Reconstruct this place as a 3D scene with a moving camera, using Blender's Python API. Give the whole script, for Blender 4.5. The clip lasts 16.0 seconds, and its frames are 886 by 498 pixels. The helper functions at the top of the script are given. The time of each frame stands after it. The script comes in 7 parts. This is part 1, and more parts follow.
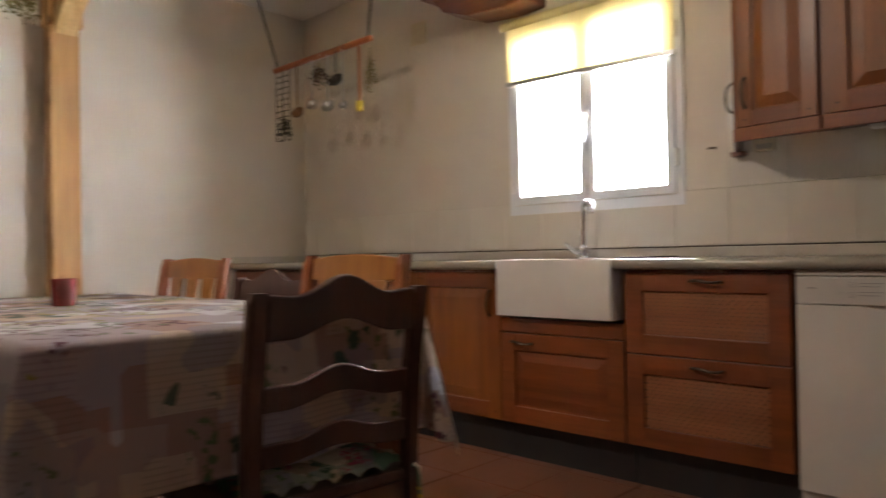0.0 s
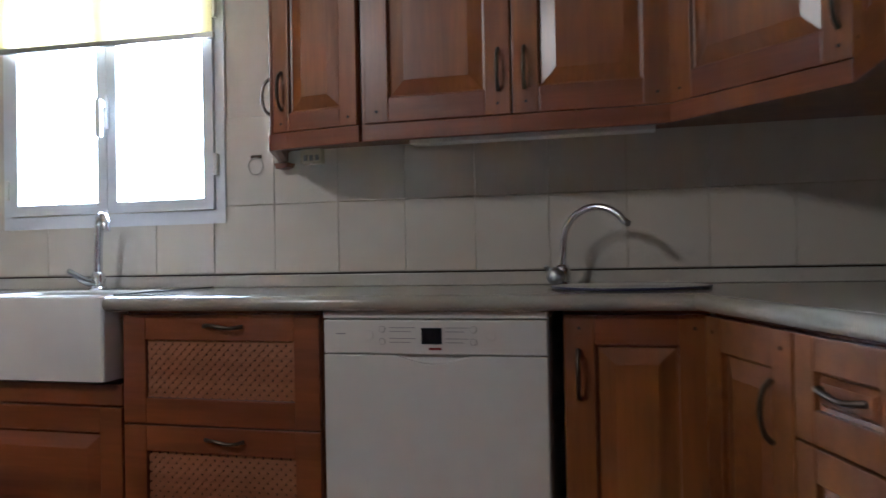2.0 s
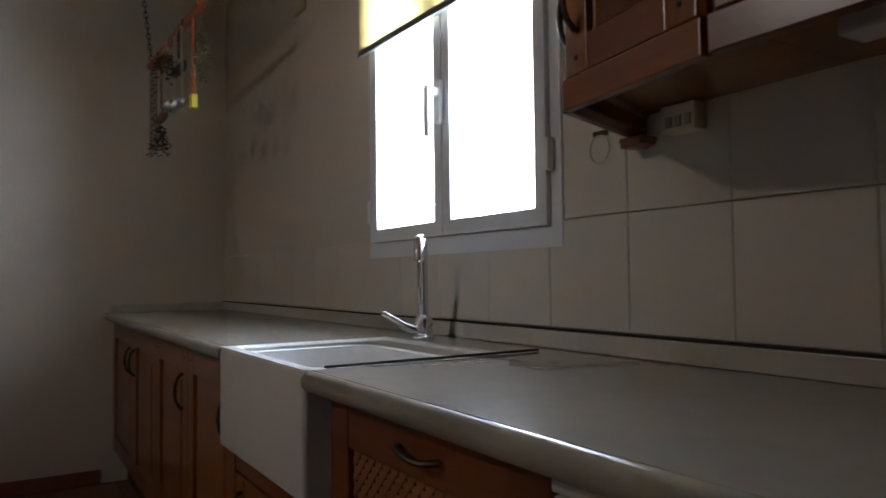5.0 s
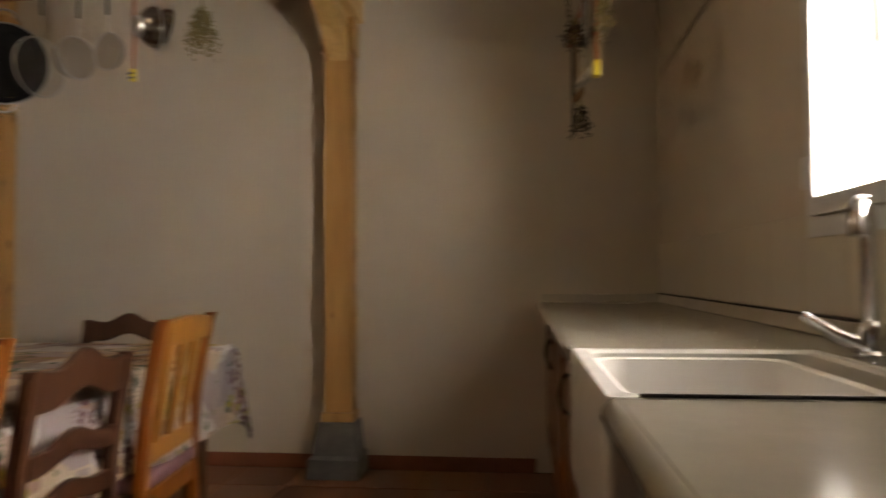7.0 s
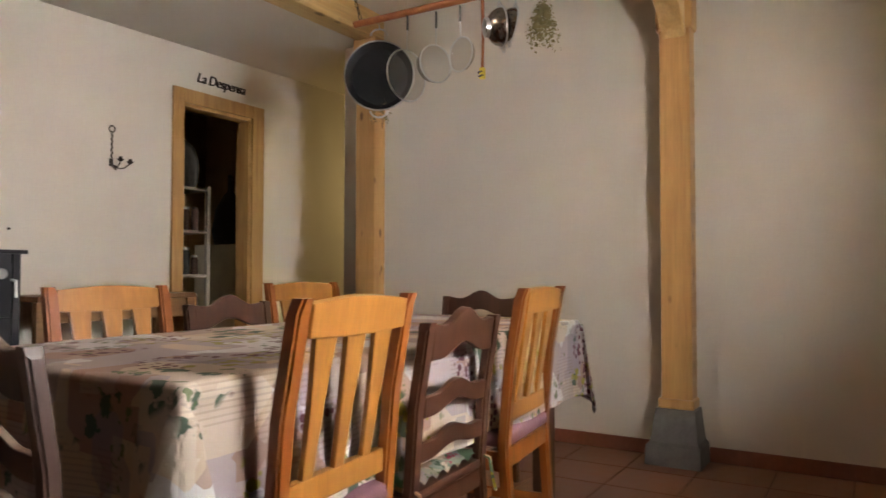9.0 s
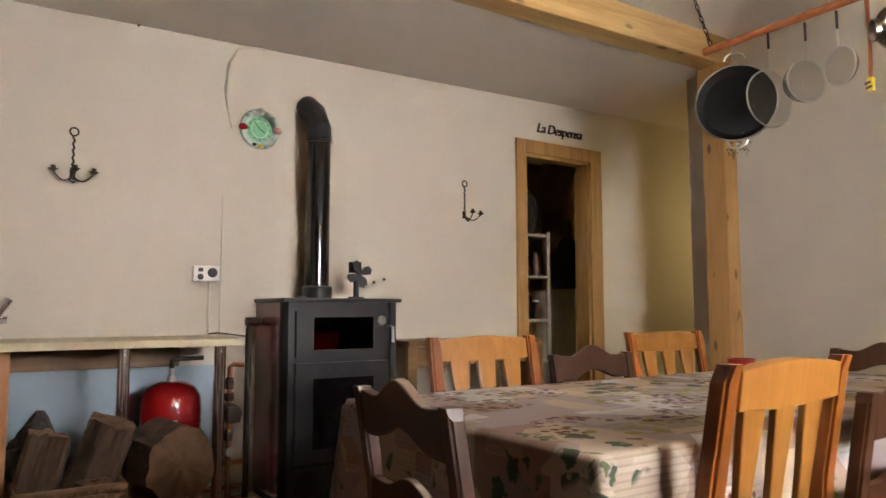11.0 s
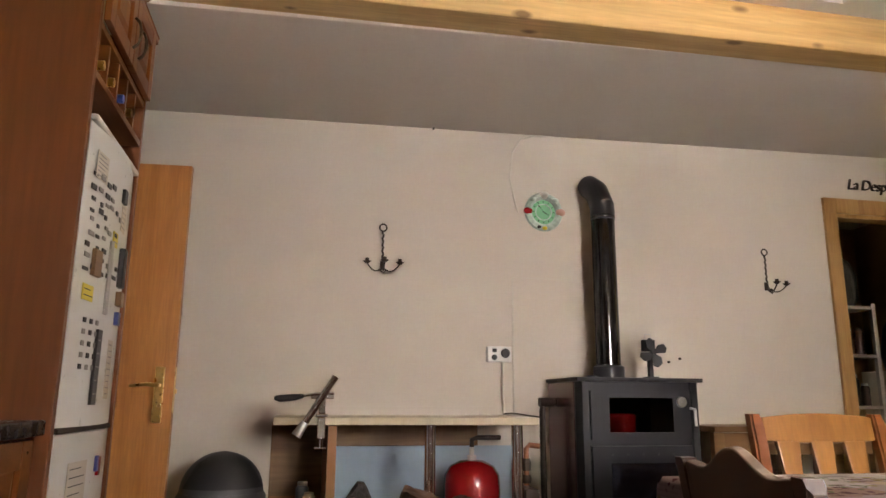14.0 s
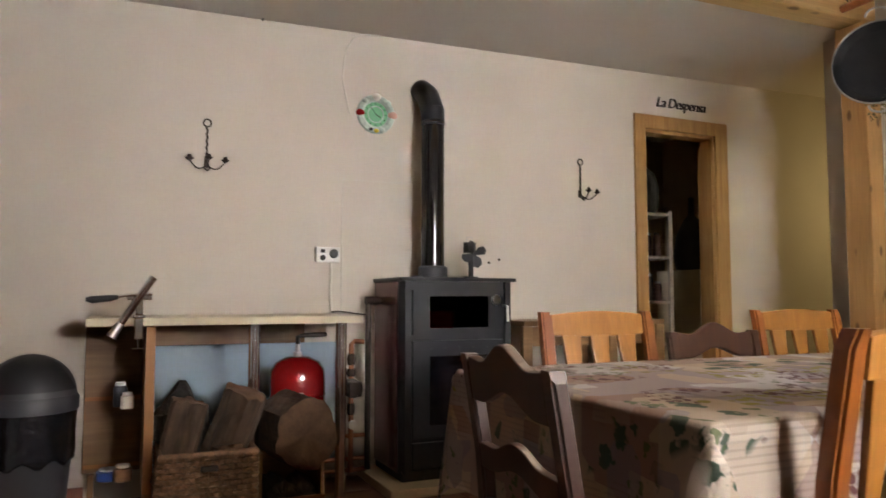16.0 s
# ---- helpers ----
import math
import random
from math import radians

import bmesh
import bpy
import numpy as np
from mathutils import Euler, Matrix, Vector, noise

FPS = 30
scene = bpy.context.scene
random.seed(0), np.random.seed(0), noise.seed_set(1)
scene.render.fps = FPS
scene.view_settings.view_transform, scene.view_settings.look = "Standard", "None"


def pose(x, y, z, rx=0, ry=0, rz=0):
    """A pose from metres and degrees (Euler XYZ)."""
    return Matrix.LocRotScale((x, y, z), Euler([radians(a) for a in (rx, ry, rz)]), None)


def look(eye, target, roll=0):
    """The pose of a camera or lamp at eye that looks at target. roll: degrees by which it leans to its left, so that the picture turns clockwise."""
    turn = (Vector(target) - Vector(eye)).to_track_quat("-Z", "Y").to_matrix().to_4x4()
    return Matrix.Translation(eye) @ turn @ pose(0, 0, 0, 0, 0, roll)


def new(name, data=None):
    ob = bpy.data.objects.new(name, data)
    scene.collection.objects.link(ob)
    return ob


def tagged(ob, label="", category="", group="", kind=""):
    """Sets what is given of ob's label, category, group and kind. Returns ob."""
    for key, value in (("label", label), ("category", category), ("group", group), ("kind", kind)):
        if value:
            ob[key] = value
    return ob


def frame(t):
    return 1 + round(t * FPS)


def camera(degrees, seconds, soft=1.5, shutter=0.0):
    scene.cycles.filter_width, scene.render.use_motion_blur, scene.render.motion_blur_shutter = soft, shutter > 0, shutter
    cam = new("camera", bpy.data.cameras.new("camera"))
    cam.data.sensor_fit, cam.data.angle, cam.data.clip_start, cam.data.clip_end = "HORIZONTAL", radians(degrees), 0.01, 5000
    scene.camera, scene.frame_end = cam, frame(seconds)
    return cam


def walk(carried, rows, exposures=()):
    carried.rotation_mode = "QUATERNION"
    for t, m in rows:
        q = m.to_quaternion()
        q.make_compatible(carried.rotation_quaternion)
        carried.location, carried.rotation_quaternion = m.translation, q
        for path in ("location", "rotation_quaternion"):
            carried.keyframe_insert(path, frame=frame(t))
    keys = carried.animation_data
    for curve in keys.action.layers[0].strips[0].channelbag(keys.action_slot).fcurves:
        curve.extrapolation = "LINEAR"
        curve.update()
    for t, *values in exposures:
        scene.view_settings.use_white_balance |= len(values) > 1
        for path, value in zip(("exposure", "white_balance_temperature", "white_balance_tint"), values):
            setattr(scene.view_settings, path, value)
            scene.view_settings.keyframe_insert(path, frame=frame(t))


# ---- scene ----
cam = camera(63.9, 16.0, 1.5, 0.5)
PATH = [
    (0, (0.788, -3.117, 0.92), (-0.595, -1.673, 0.942), -1.0),
    (0.5, (0.824, -3.0, 0.919), (-0.304, -1.349, 0.94), -1.0),
    (1, (0.779, -2.851, 0.936), (0.036, -0.995, 0.963), -0.9),
    (1.5, (0.8, -2.629, 0.958), (0.374, -0.675, 0.984), -0.9),
    (2, (0.786, -2.381, 0.992), (0.293, -0.443, 1.019), -1.1),
    (2.5, (0.745, -2.17, 0.978), (0.046, -0.297, 1.022), -1.0),
    (3, (0.728, -1.957, 1.002), (-0.075, -0.126, 1.061), -0.8),
    (3.5, (0.723, -1.722, 1.035), (-0.424, -0.084, 1.095), -0.7),
    (4, (0.703, -1.517, 1.033), (-0.722, -0.115, 1.101), -0.7),
    (4.2, (0.685, -1.427, 1.041), (-0.793, -0.081, 1.116), -0.7),
    (6.3, (0.359, -0.842, 1.08), (-1.595, -0.422, 1.155), -0.4),
    (6.5, (0.305, -0.816, 1.067), (-1.669, -0.505, 1.146), -0.3),
    (7, (0.23, -0.747, 1.054), (-1.758, -0.956, 1.124), -0.3),
    (7.5, (0.205, -0.755, 1.047), (-1.701, -1.355, 1.12), 0.2),
    (8, (0.21, -0.757, 1.044), (-1.591, -1.623, 1.111), 0.1),
    (8.5, (0.261, -0.794, 1.02), (-1.484, -1.769, 1.085), 0.2),
    (9, (0.295, -0.833, 0.98), (-1.417, -1.865, 1.043), 0.1),
    (9.5, (0.31, -0.88, 0.997), (-1.257, -2.12, 1.063), -0.1),
    (9.7, (0.314, -0.908, 1.018), (-1.135, -2.285, 1.084), 0.0),
    (11.8, (0.303, -1.077, 1.002), (-0.683, -2.802, 1.231), 0.2),
    (12, (0.32, -1.085, 0.998), (-0.606, -2.839, 1.257), 0.3),
    (12.5, (0.368, -1.117, 0.981), (-0.366, -2.948, 1.312), 0.3),
    (13, (0.4, -1.148, 0.964), (-0.107, -3.043, 1.359), 0.3),
    (13.5, (0.378, -1.129, 0.965), (-0.026, -3.04, 1.394), 0.5),
    (14, (0.348, -1.1, 0.956), (-0.037, -3.017, 1.378), 0.4),
    (14.5, (0.331, -1.088, 0.955), (-0.117, -3.003, 1.321), 0.3),
    (15, (0.307, -1.052, 0.971), (-0.276, -2.943, 1.259), 0.3),
    (15.5, (0.301, -1.038, 0.968), (-0.412, -2.894, 1.182), 0.2),
    (16, (0.282, -1.019, 0.974), (-0.526, -2.843, 1.112), 0.0),
]
CEIL_W, EAST_W, PASS_W = 22, 0.5, 6
EXPOSURES = [(0, 0.1, 6600, 17), (0.5, -0.4, 6700, 17), (1, -0.78, 6300, 15), (1.5, -0.85, 5600, 13), (2, 0.08, 5100, 12), (2.5, 0.08, 4700, 12), (3.0, -0.04, 4300, 12), (3.5, -0.55, 4350, 12), (4, -1.27, 4750, 12), (4.2, -1.3, 4800, 12),
             (6.3, -1.76, 8400, 20), (6.5, -1.74, 8700, 20), (7, -1.35, 9000, 20), (7.5, -0.75, 9300, 21), (8, -0.5, 8400, 20), (8.5, -0.38, 7900, 20), (9, -0.36, 7400, 19), (9.7, -0.36, 7300, 19), (12, -0.32, 8100, 21), (13.5, -0.5, 8200, 23), (14.5, -0.48, 7700, 23), (16, -0.36, 7400, 19)]
walk(cam, [(t, look(e, g, r)) for t, e, g, r in PATH], EXPOSURES)

# ---- world and light ----
world = bpy.data.worlds.new("sky")
scene.world = world
world.use_nodes = True
wn = world.node_tree.nodes
sky = wn.new("ShaderNodeTexSky")
sky.sky_type, sky.sun_disc = "NISHITA", False
sky.sun_elevation, sky.sun_rotation = radians(48), radians(200)
wn["Background"].inputs["Strength"].default_value = 0.12
world.node_tree.links.new(sky.outputs["Color"], wn["Background"].inputs["Color"])
sun_data = bpy.data.lights.new("sun", "SUN")
sun_data.energy, sun_data.angle, sun_data.color = 0.8, radians(20), (1, 0.95, 0.88)
sun = new("sun", sun_data)
sun.matrix_world = look((0, 0, 20), (0.5, 8.0, 11.0))


def area_light(name, m, width, height, watts, color):
    lamp = bpy.data.lights.new(name, "AREA")
    lamp.shape, lamp.size, lamp.size_y, lamp.energy, lamp.color = "RECTANGLE", width, height, watts, color
    ob = new(name, lamp)
    ob.matrix_world = m
    return ob


# unseen source, added where the shadow of the basin tap points
area_light("unseen_ceiling_light", look((-1.5, -3.33, 2.70), (0.1, 0.0, 1.1)), 0.50, 0.26, CEIL_W, (1.0, 0.88, 0.70))
# weak fill lamp added in the east wall, no window is known there
area_light("east_fill_light", look((2.12, -2.75, 1.6), (-3.0, -2.9, 1.1)), 0.6, 0.9, EAST_W, (1.0, 0.93, 0.84))
# unseen yellow lamp added to brighten the passage; no opening behind it
area_light("passage_fill_light", look((-4.9, -4.02, 1.5), (-4.6, -5.0, 1.3)), 0.7, 1.2, PASS_W, (1.0, 0.84, 0.42))


# ---- materials ----
def material(name, base, rough=0.6, metal=0.0, vary=0.12, scale=3.0, fine=40.0, bump=0.05, stretch=(1, 1, 1), second=None, coat=0.0, rvar=1.0):
    m = bpy.data.materials.new(name)
    m.use_nodes = True
    nt = m.node_tree
    n, l = nt.nodes, nt.links
    b = n["Principled BSDF"]
    co = n.new("ShaderNodeTexCoord")
    mp = n.new("ShaderNodeMapping")
    mp.inputs["Scale"].default_value = stretch
    l.new(co.outputs["Object"], mp.inputs["Vector"])
    big = n.new("ShaderNodeTexNoise")
    big.inputs["Scale"].default_value, big.inputs["Detail"].default_value = scale, 5
    small = n.new("ShaderNodeTexNoise")
    small.inputs["Scale"].default_value, small.inputs["Detail"].default_value = fine, 3
    l.new(mp.outputs[0], big.inputs["Vector"])
    l.new(mp.outputs[0], small.inputs["Vector"])
    mix = n.new("ShaderNodeMix")
    mix.data_type = "RGBA"
    dark = second or tuple(c * (1 - 2.2 * vary) for c in base)
    mix.inputs["A"].default_value, mix.inputs["B"].default_value = (*dark, 1), (*base, 1)
    add = n.new("ShaderNodeMath")
    add.operation = "MULTIPLY_ADD"
    add.inputs[1].default_value, add.inputs[2].default_value = 0.4, 0.0
    l.new(small.outputs["Fac"], add.inputs[0])
    ramp = n.new("ShaderNodeMapRange")
    ramp.inputs["From Min"].default_value, ramp.inputs["From Max"].default_value = 0.45, 0.85
    sm = n.new("ShaderNodeMath")
    l.new(big.outputs["Fac"], sm.inputs[0])
    l.new(add.outputs[0], sm.inputs[1])
    l.new(sm.outputs[0], ramp.inputs["Value"])
    l.new(ramp.outputs[0], mix.inputs["Factor"])
    l.new(mix.outputs["Result"], b.inputs["Base Color"])
    rr = n.new("ShaderNodeMapRange")
    rr.inputs["To Min"].default_value, rr.inputs["To Max"].default_value = max(0.02, rough - 0.08 * rvar), min(1, rough + 0.1 * rvar)
    l.new(small.outputs["Fac"], rr.inputs["Value"])
    l.new(rr.outputs[0], b.inputs["Roughness"])
    b.inputs["Metallic"].default_value = metal
    if coat:
        b.inputs["Coat Weight"].default_value, b.inputs["Coat Roughness"].default_value = coat, 0.25
    if bump:
        bp = n.new("ShaderNodeBump")
        bp.inputs["Strength"].default_value, bp.inputs["Distance"].default_value = bump, 0.01
        l.new(sm.outputs[0], bp.inputs["Height"])
        l.new(bp.outputs[0], b.inputs["Normal"])
    return m


def wood(name, light, dark, rough=0.4, scale=14.0, along="z", knots=0.0, coat=0.15):
    """Wood whose grain runs along one axis of the object."""
    m = bpy.data.materials.new(name)
    m.use_nodes = True
    n, l = m.node_tree.nodes, m.node_tree.links
    b = n["Principled BSDF"]
    co = n.new("ShaderNodeTexCoord")
    info = n.new("ShaderNodeObjectInfo")
    off = n.new("ShaderNodeVectorMath")
    off.operation = "MULTIPLY_ADD"
    off.inputs[1].default_value = (7, 5, 3)
    l.new(info.outputs["Random"], off.inputs[0])
    l.new(co.outputs["Object"], off.inputs[2])
    mp = n.new("ShaderNodeMapping")
    mp.inputs["Scale"].default_value = {"x": (0.07, 1, 1), "y": (1, 0.07, 1), "z": (1, 1, 0.07)}[along]
    l.new(off.outputs[0], mp.inputs["Vector"])
    warp = n.new("ShaderNodeTexNoise")
    warp.inputs["Scale"].default_value, warp.inputs["Detail"].default_value = scale, 6
    warp.inputs["Distortion"].default_value = 0.8
    l.new(mp.outputs[0], warp.inputs["Vector"])
    fine = n.new("ShaderNodeTexNoise")
    fine.inputs["Scale"].default_value, fine.inputs["Detail"].default_value = scale * 9, 2
    l.new(mp.outputs[0], fine.inputs["Vector"])
    ramp = n.new("ShaderNodeValToRGB")
    ramp.color_ramp.elements[0].position, ramp.color_ramp.elements[0].color = 0.30, (*dark, 1)
    ramp.color_ramp.elements[1].position, ramp.color_ramp.elements[1].color = 0.62, (*light, 1)
    l.new(warp.outputs["Fac"], ramp.inputs["Fac"])
    mix = n.new("ShaderNodeMix")
    mix.data_type, mix.blend_type = "RGBA", "MULTIPLY"
    mix.inputs["Factor"].default_value = 0.35
    l.new(ramp.outputs["Color"], mix.inputs["A"])
    l.new(fine.outputs["Fac"], mix.inputs["B"])
    out = mix.outputs["Result"]
    if knots:
        kn = n.new("ShaderNodeTexVoronoi")
        kn.inputs["Scale"].default_value = knots
        kmap = n.new("ShaderNodeMapping")
        kmap.inputs["Scale"].default_value = {"x": (0.45, 1, 1), "y": (1, 0.45, 1), "z": (1, 1, 0.45)}[along]
        l.new(off.outputs[0], kmap.inputs["Vector"])
        l.new(kmap.outputs[0], kn.inputs["Vector"])
        kr = n.new("ShaderNodeMapRange")
        kr.inputs["From Min"].default_value, kr.inputs["From Max"].default_value = 0.09, 0.17
        sz = n.new("ShaderNodeTexNoise")
        sz.inputs["Scale"].default_value = 5.0
        l.new(off.outputs[0], sz.inputs["Vector"])
        grow = n.new("ShaderNodeMath")
        grow.operation = "MULTIPLY_ADD"
        grow.inputs[1].default_value = 0.30
        l.new(sz.outputs["Fac"], grow.inputs[0])
        l.new(kn.outputs["Distance"], grow.inputs[2])
        kr.inputs["From Min"].default_value, kr.inputs["From Max"].default_value = 0.235, 0.33
        l.new(grow.outputs[0], kr.inputs["Value"])
        km = n.new("ShaderNodeMix")
        km.data_type = "RGBA"
        km.inputs["A"].default_value = (*[c * 0.35 for c in dark], 1)
        l.new(kr.outputs[0], km.inputs["Factor"])
        l.new(out, km.inputs["B"])
        out = km.outputs["Result"]
    l.new(out, b.inputs["Base Color"])
    b.inputs["Roughness"].default_value = rough
    b.inputs["Coat Weight"].default_value, b.inputs["Coat Roughness"].default_value = coat, 0.2
    bp = n.new("ShaderNodeBump")
    bp.inputs["Strength"].default_value, bp.inputs["Distance"].default_value = 0.08, 0.004
    l.new(warp.outputs["Fac"], bp.inputs["Height"])
    l.new(bp.outputs[0], b.inputs["Normal"])
    return m


M = {}
M["plaster"] = material("plaster", (0.630, 0.570, 0.490), 0.9, vary=0.035, scale=1.2, fine=60, bump=0.12)
M["ceiling"] = material("ceiling_paint", (0.80, 0.735, 0.655), 0.9, vary=0.04, scale=0.9, fine=50, bump=0.08)
M["yellow_bounce_paint"] = material("yellow_bounce_paint", (0.72, 0.60, 0.25), 0.9, vary=0.05, scale=1.5, fine=60, bump=0.1)
M["tile"] = material("wall_tile", (0.63, 0.58, 0.495), 0.3, vary=0.03, scale=1.2, fine=6, bump=0.0)
M["grout"] = material("grout", (0.54, 0.48, 0.37), 0.9, vary=0.12, scale=5)
M["terracotta"] = material("terracotta", (0.216, 0.084, 0.042), 0.45, vary=0.16, scale=2.0, fine=18, bump=0.06)
M["floor_joint"] = material("floor_joint", (0.17, 0.10, 0.07), 0.9, vary=0.15)
M["skirting"] = material("skirting_tile", (0.221, 0.072, 0.038), 0.4, vary=0.15, scale=3)
M["concrete"] = material("grey_stone", (0.170, 0.162, 0.153), 0.85, vary=0.15, scale=9, fine=80, bump=0.25)
M["pine"] = wood("pine_beam", (0.66, 0.37, 0.135), (0.52, 0.255, 0.080), 0.5, 9, "z", 10.5)
M["pine_x"] = wood("pine_beam_long", (0.80, 0.54, 0.23), (0.64, 0.37, 0.13), 0.5, 9, "x", 8.5)
M["cab"] = wood("cabinet_wood", (0.275, 0.085, 0.014), (0.175, 0.046, 0.008), 0.34, 11, "z", 0, 0.28)
M["cab_x"] = wood("cabinet_wood_wide", (0.240, 0.062, 0.014), (0.150, 0.034, 0.008), 0.34, 11, "x", 0, 0.28)
M["cab_y"] = wood("cabinet_wood_deep", (0.248, 0.080, 0.017), (0.160, 0.045, 0.010), 0.34, 11, "y", 0, 0.28)
M["cab_panel"] = wood("panel_wood", (0.215, 0.062, 0.014), (0.155, 0.042, 0.009), 0.5, 8, "z", 0, 0.1)
M["lattice"] = wood("lattice_wood", (0.36, 0.145, 0.058), (0.26, 0.090, 0.032), 0.45, 11, "x", 0, 0.1)
M["chair_pine"] = wood("honey_wood", (0.29, 0.082, 0.013), (0.20, 0.050, 0.008), 0.38, 12, "z", 0, 0.15)
M["chair_slat"] = wood("pale_honey_wood", (0.369, 0.149, 0.030), (0.279, 0.104, 0.019), 0.38, 12, "z", 0, 0.15)
M["chair_dark"] = wood("walnut_wood", (0.066, 0.021, 0.008), (0.034, 0.010, 0.004), 0.45, 12, "z", 0, 0.08)
M["door_wood"] = wood("door_veneer", (0.66, 0.27, 0.075), (0.54, 0.20, 0.05), 0.4, 16, "z", 0, 0.25)
M["frame_wood"] = wood("door_frame_wood", (0.56, 0.31, 0.11), (0.42, 0.21, 0.065), 0.45, 14, "z", 0, 0.2)
M["bench_wood"] = wood("brown_wood", (0.272, 0.144, 0.056), (0.176, 0.080, 0.028), 0.5, 10, "x", 0, 0.1)
M["orange_ply"] = wood("orange_board", (0.425, 0.170, 0.047), (0.340, 0.119, 0.030), 0.45, 10, "z", 0, 0.1)
M["rod_wood"] = wood("red_brown_rod", (0.42, 0.13, 0.035), (0.30, 0.08, 0.02), 0.45, 12, "x", 0, 0.2)
M["worktop"] = material("worktop_laminate", (0.374, 0.348, 0.293), 0.13, vary=0.05, scale=5, fine=30, bump=0.0, rvar=0.2)
M["pale_top"] = material("pale_board", (0.62, 0.54, 0.38), 0.5, vary=0.08, scale=4, fine=60, bump=0.03)
M["white_enamel"] = material("white_enamel", (0.718, 0.708, 0.672), 0.22, vary=0.02, scale=3, fine=20, bump=0.0)
M["white_plastic"] = material("white_plastic", (0.76, 0.75, 0.72), 0.35, vary=0.02, bump=0.0)
M["appliance"] = material("appliance_white", (0.684, 0.666, 0.612), 0.35, vary=0.02, scale=2, bump=0.0)
M["pvc"] = material("window_white", (0.74, 0.76, 0.78), 0.35, vary=0.02, bump=0.0)
M["chrome"] = material("chrome", (0.72, 0.73, 0.75), 0.12, 1.0, vary=0.03, bump=0.0)
M["steel"] = material("brushed_steel", (0.55, 0.55, 0.54), 0.32, 1.0, vary=0.06, bump=0.02)
M["old_steel"] = material("dull_steel", (0.34, 0.32, 0.29), 0.2, 1.0, vary=0.18, scale=14, bump=0.05)
M["brass"] = material("polished_brass", (0.90, 0.64, 0.26), 0.28, 1.0, vary=0.06, bump=0.0)
M["bronze"] = material("dark_bronze", (0.075, 0.055, 0.038), 0.4, 0.9, vary=0.12, bump=0.02)
M["iron"] = material("wrought_iron", (0.048, 0.036, 0.028), 0.5, 0.7, vary=0.15, bump=0.08)
M["stove_black"] = material("stove_steel", (0.026, 0.026, 0.029), 0.42, 0.4, vary=0.08, bump=0.03)
M["stove_side"] = material("stove_enamel_maroon", (0.15, 0.030, 0.042), 0.14, 0.0, vary=0.08, bump=0.0, coat=0.6)
M["pipe_black"] = material("black_enamel_pipe", (0.010, 0.010, 0.011), 0.10, 0.0, vary=0.05, bump=0.0)
M["pan_black"] = material("pan_coating", (0.010, 0.010, 0.011), 0.5, vary=0.2, scale=12, bump=0.02)
M["pan_black"].node_tree.nodes["Principled BSDF"].inputs["Specular IOR Level"].default_value = 0.15
M["upstand"] = material("upstand_laminate", (0.50, 0.47, 0.41), 0.3, vary=0.05, scale=4, bump=0.0)
M["navy"] = material("navy_enamel", (0.035, 0.04, 0.085), 0.3, vary=0.06, bump=0.0)
M["dark_glass"] = material("dark_glass", (0.008, 0.008, 0.010), 0.06, 0.0, vary=0.02, bump=0.0)
M["red_enamel"] = material("red_enamel", (0.32, 0.009, 0.011), 0.2, vary=0.05, bump=0.0, coat=0.5)
M["black_plastic"] = material("black_plastic", (0.014, 0.014, 0.015), 0.55, vary=0.1, bump=0.02)
M["bin_bag"] = material("bin_bag", (0.012, 0.012, 0.014), 0.22, vary=0.2, scale=14, fine=30, bump=0.9)
M["grey_plastic"] = material("grey_plastic", (0.045, 0.045, 0.050), 0.45, vary=0.06, bump=0.02)
M["plinth"] = material("plinth_black", (0.014, 0.012, 0.012), 0.5, vary=0.1, bump=0.02)
M["granite"] = material("black_worktop", (0.016, 0.015, 0.016), 0.25, vary=0.2, scale=40, bump=0.0)
M["fridge_white"] = material("fridge_white", (0.70, 0.71, 0.69), 0.3, vary=0.03, bump=0.0)
# near-black for pegs and the seal, also painted in place of shade in gaps
M["dark_trim_shade"] = material("trim_and_recess_shade", (0.03, 0.018, 0.012), 0.8, vary=0.1)
M["purple_cushion"] = material("mauve_cushion", (0.19, 0.09, 0.10), 0.95, vary=0.15, scale=8, fine=150, bump=0.3)
M["bark"] = material("bark", (0.085, 0.048, 0.028), 0.95, vary=0.28, scale=18, fine=70, bump=1.0, stretch=(0.750, 0.750, 0.225))
M["bark_grey"] = material("grey_bark", (0.05, 0.043, 0.036), 0.95, vary=0.28, scale=18, fine=70, bump=1.0, stretch=(1, 1, 0.3))
M["cut_wood"] = material("cut_log_end", (0.135, 0.070, 0.036), 0.9, vary=0.22, scale=12, fine=60, bump=0.4)
M["blue_tone"] = material("pale_blue_tone", (0.357, 0.468, 0.561), 0.85, vary=0.05, scale=2, bump=0.1)
M["wicker"] = material("wicker", (0.188, 0.094, 0.041), 0.7, vary=0.22, scale=30, fine=120, bump=0.3)
M["copper"] = material("copper_pipe", (0.40, 0.17, 0.09), 0.35, 0.9, vary=0.15, bump=0.05)
M["cable"] = material("white_cable", (0.62, 0.58, 0.50), 0.5, vary=0.05, bump=0.0)
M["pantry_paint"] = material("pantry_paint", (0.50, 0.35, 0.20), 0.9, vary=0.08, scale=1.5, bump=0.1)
M["leaf"] = material("dry_herbs", (0.24, 0.20, 0.085), 0.8, vary=0.2, scale=20, bump=0.2)
M["ink"] = material("black_ink", (0.02, 0.02, 0.022), 0.5, vary=0.05, bump=0.0)
M["grey_ink"] = material("grey_ink", (0.28, 0.27, 0.26), 0.5, vary=0.05, bump=0.0)
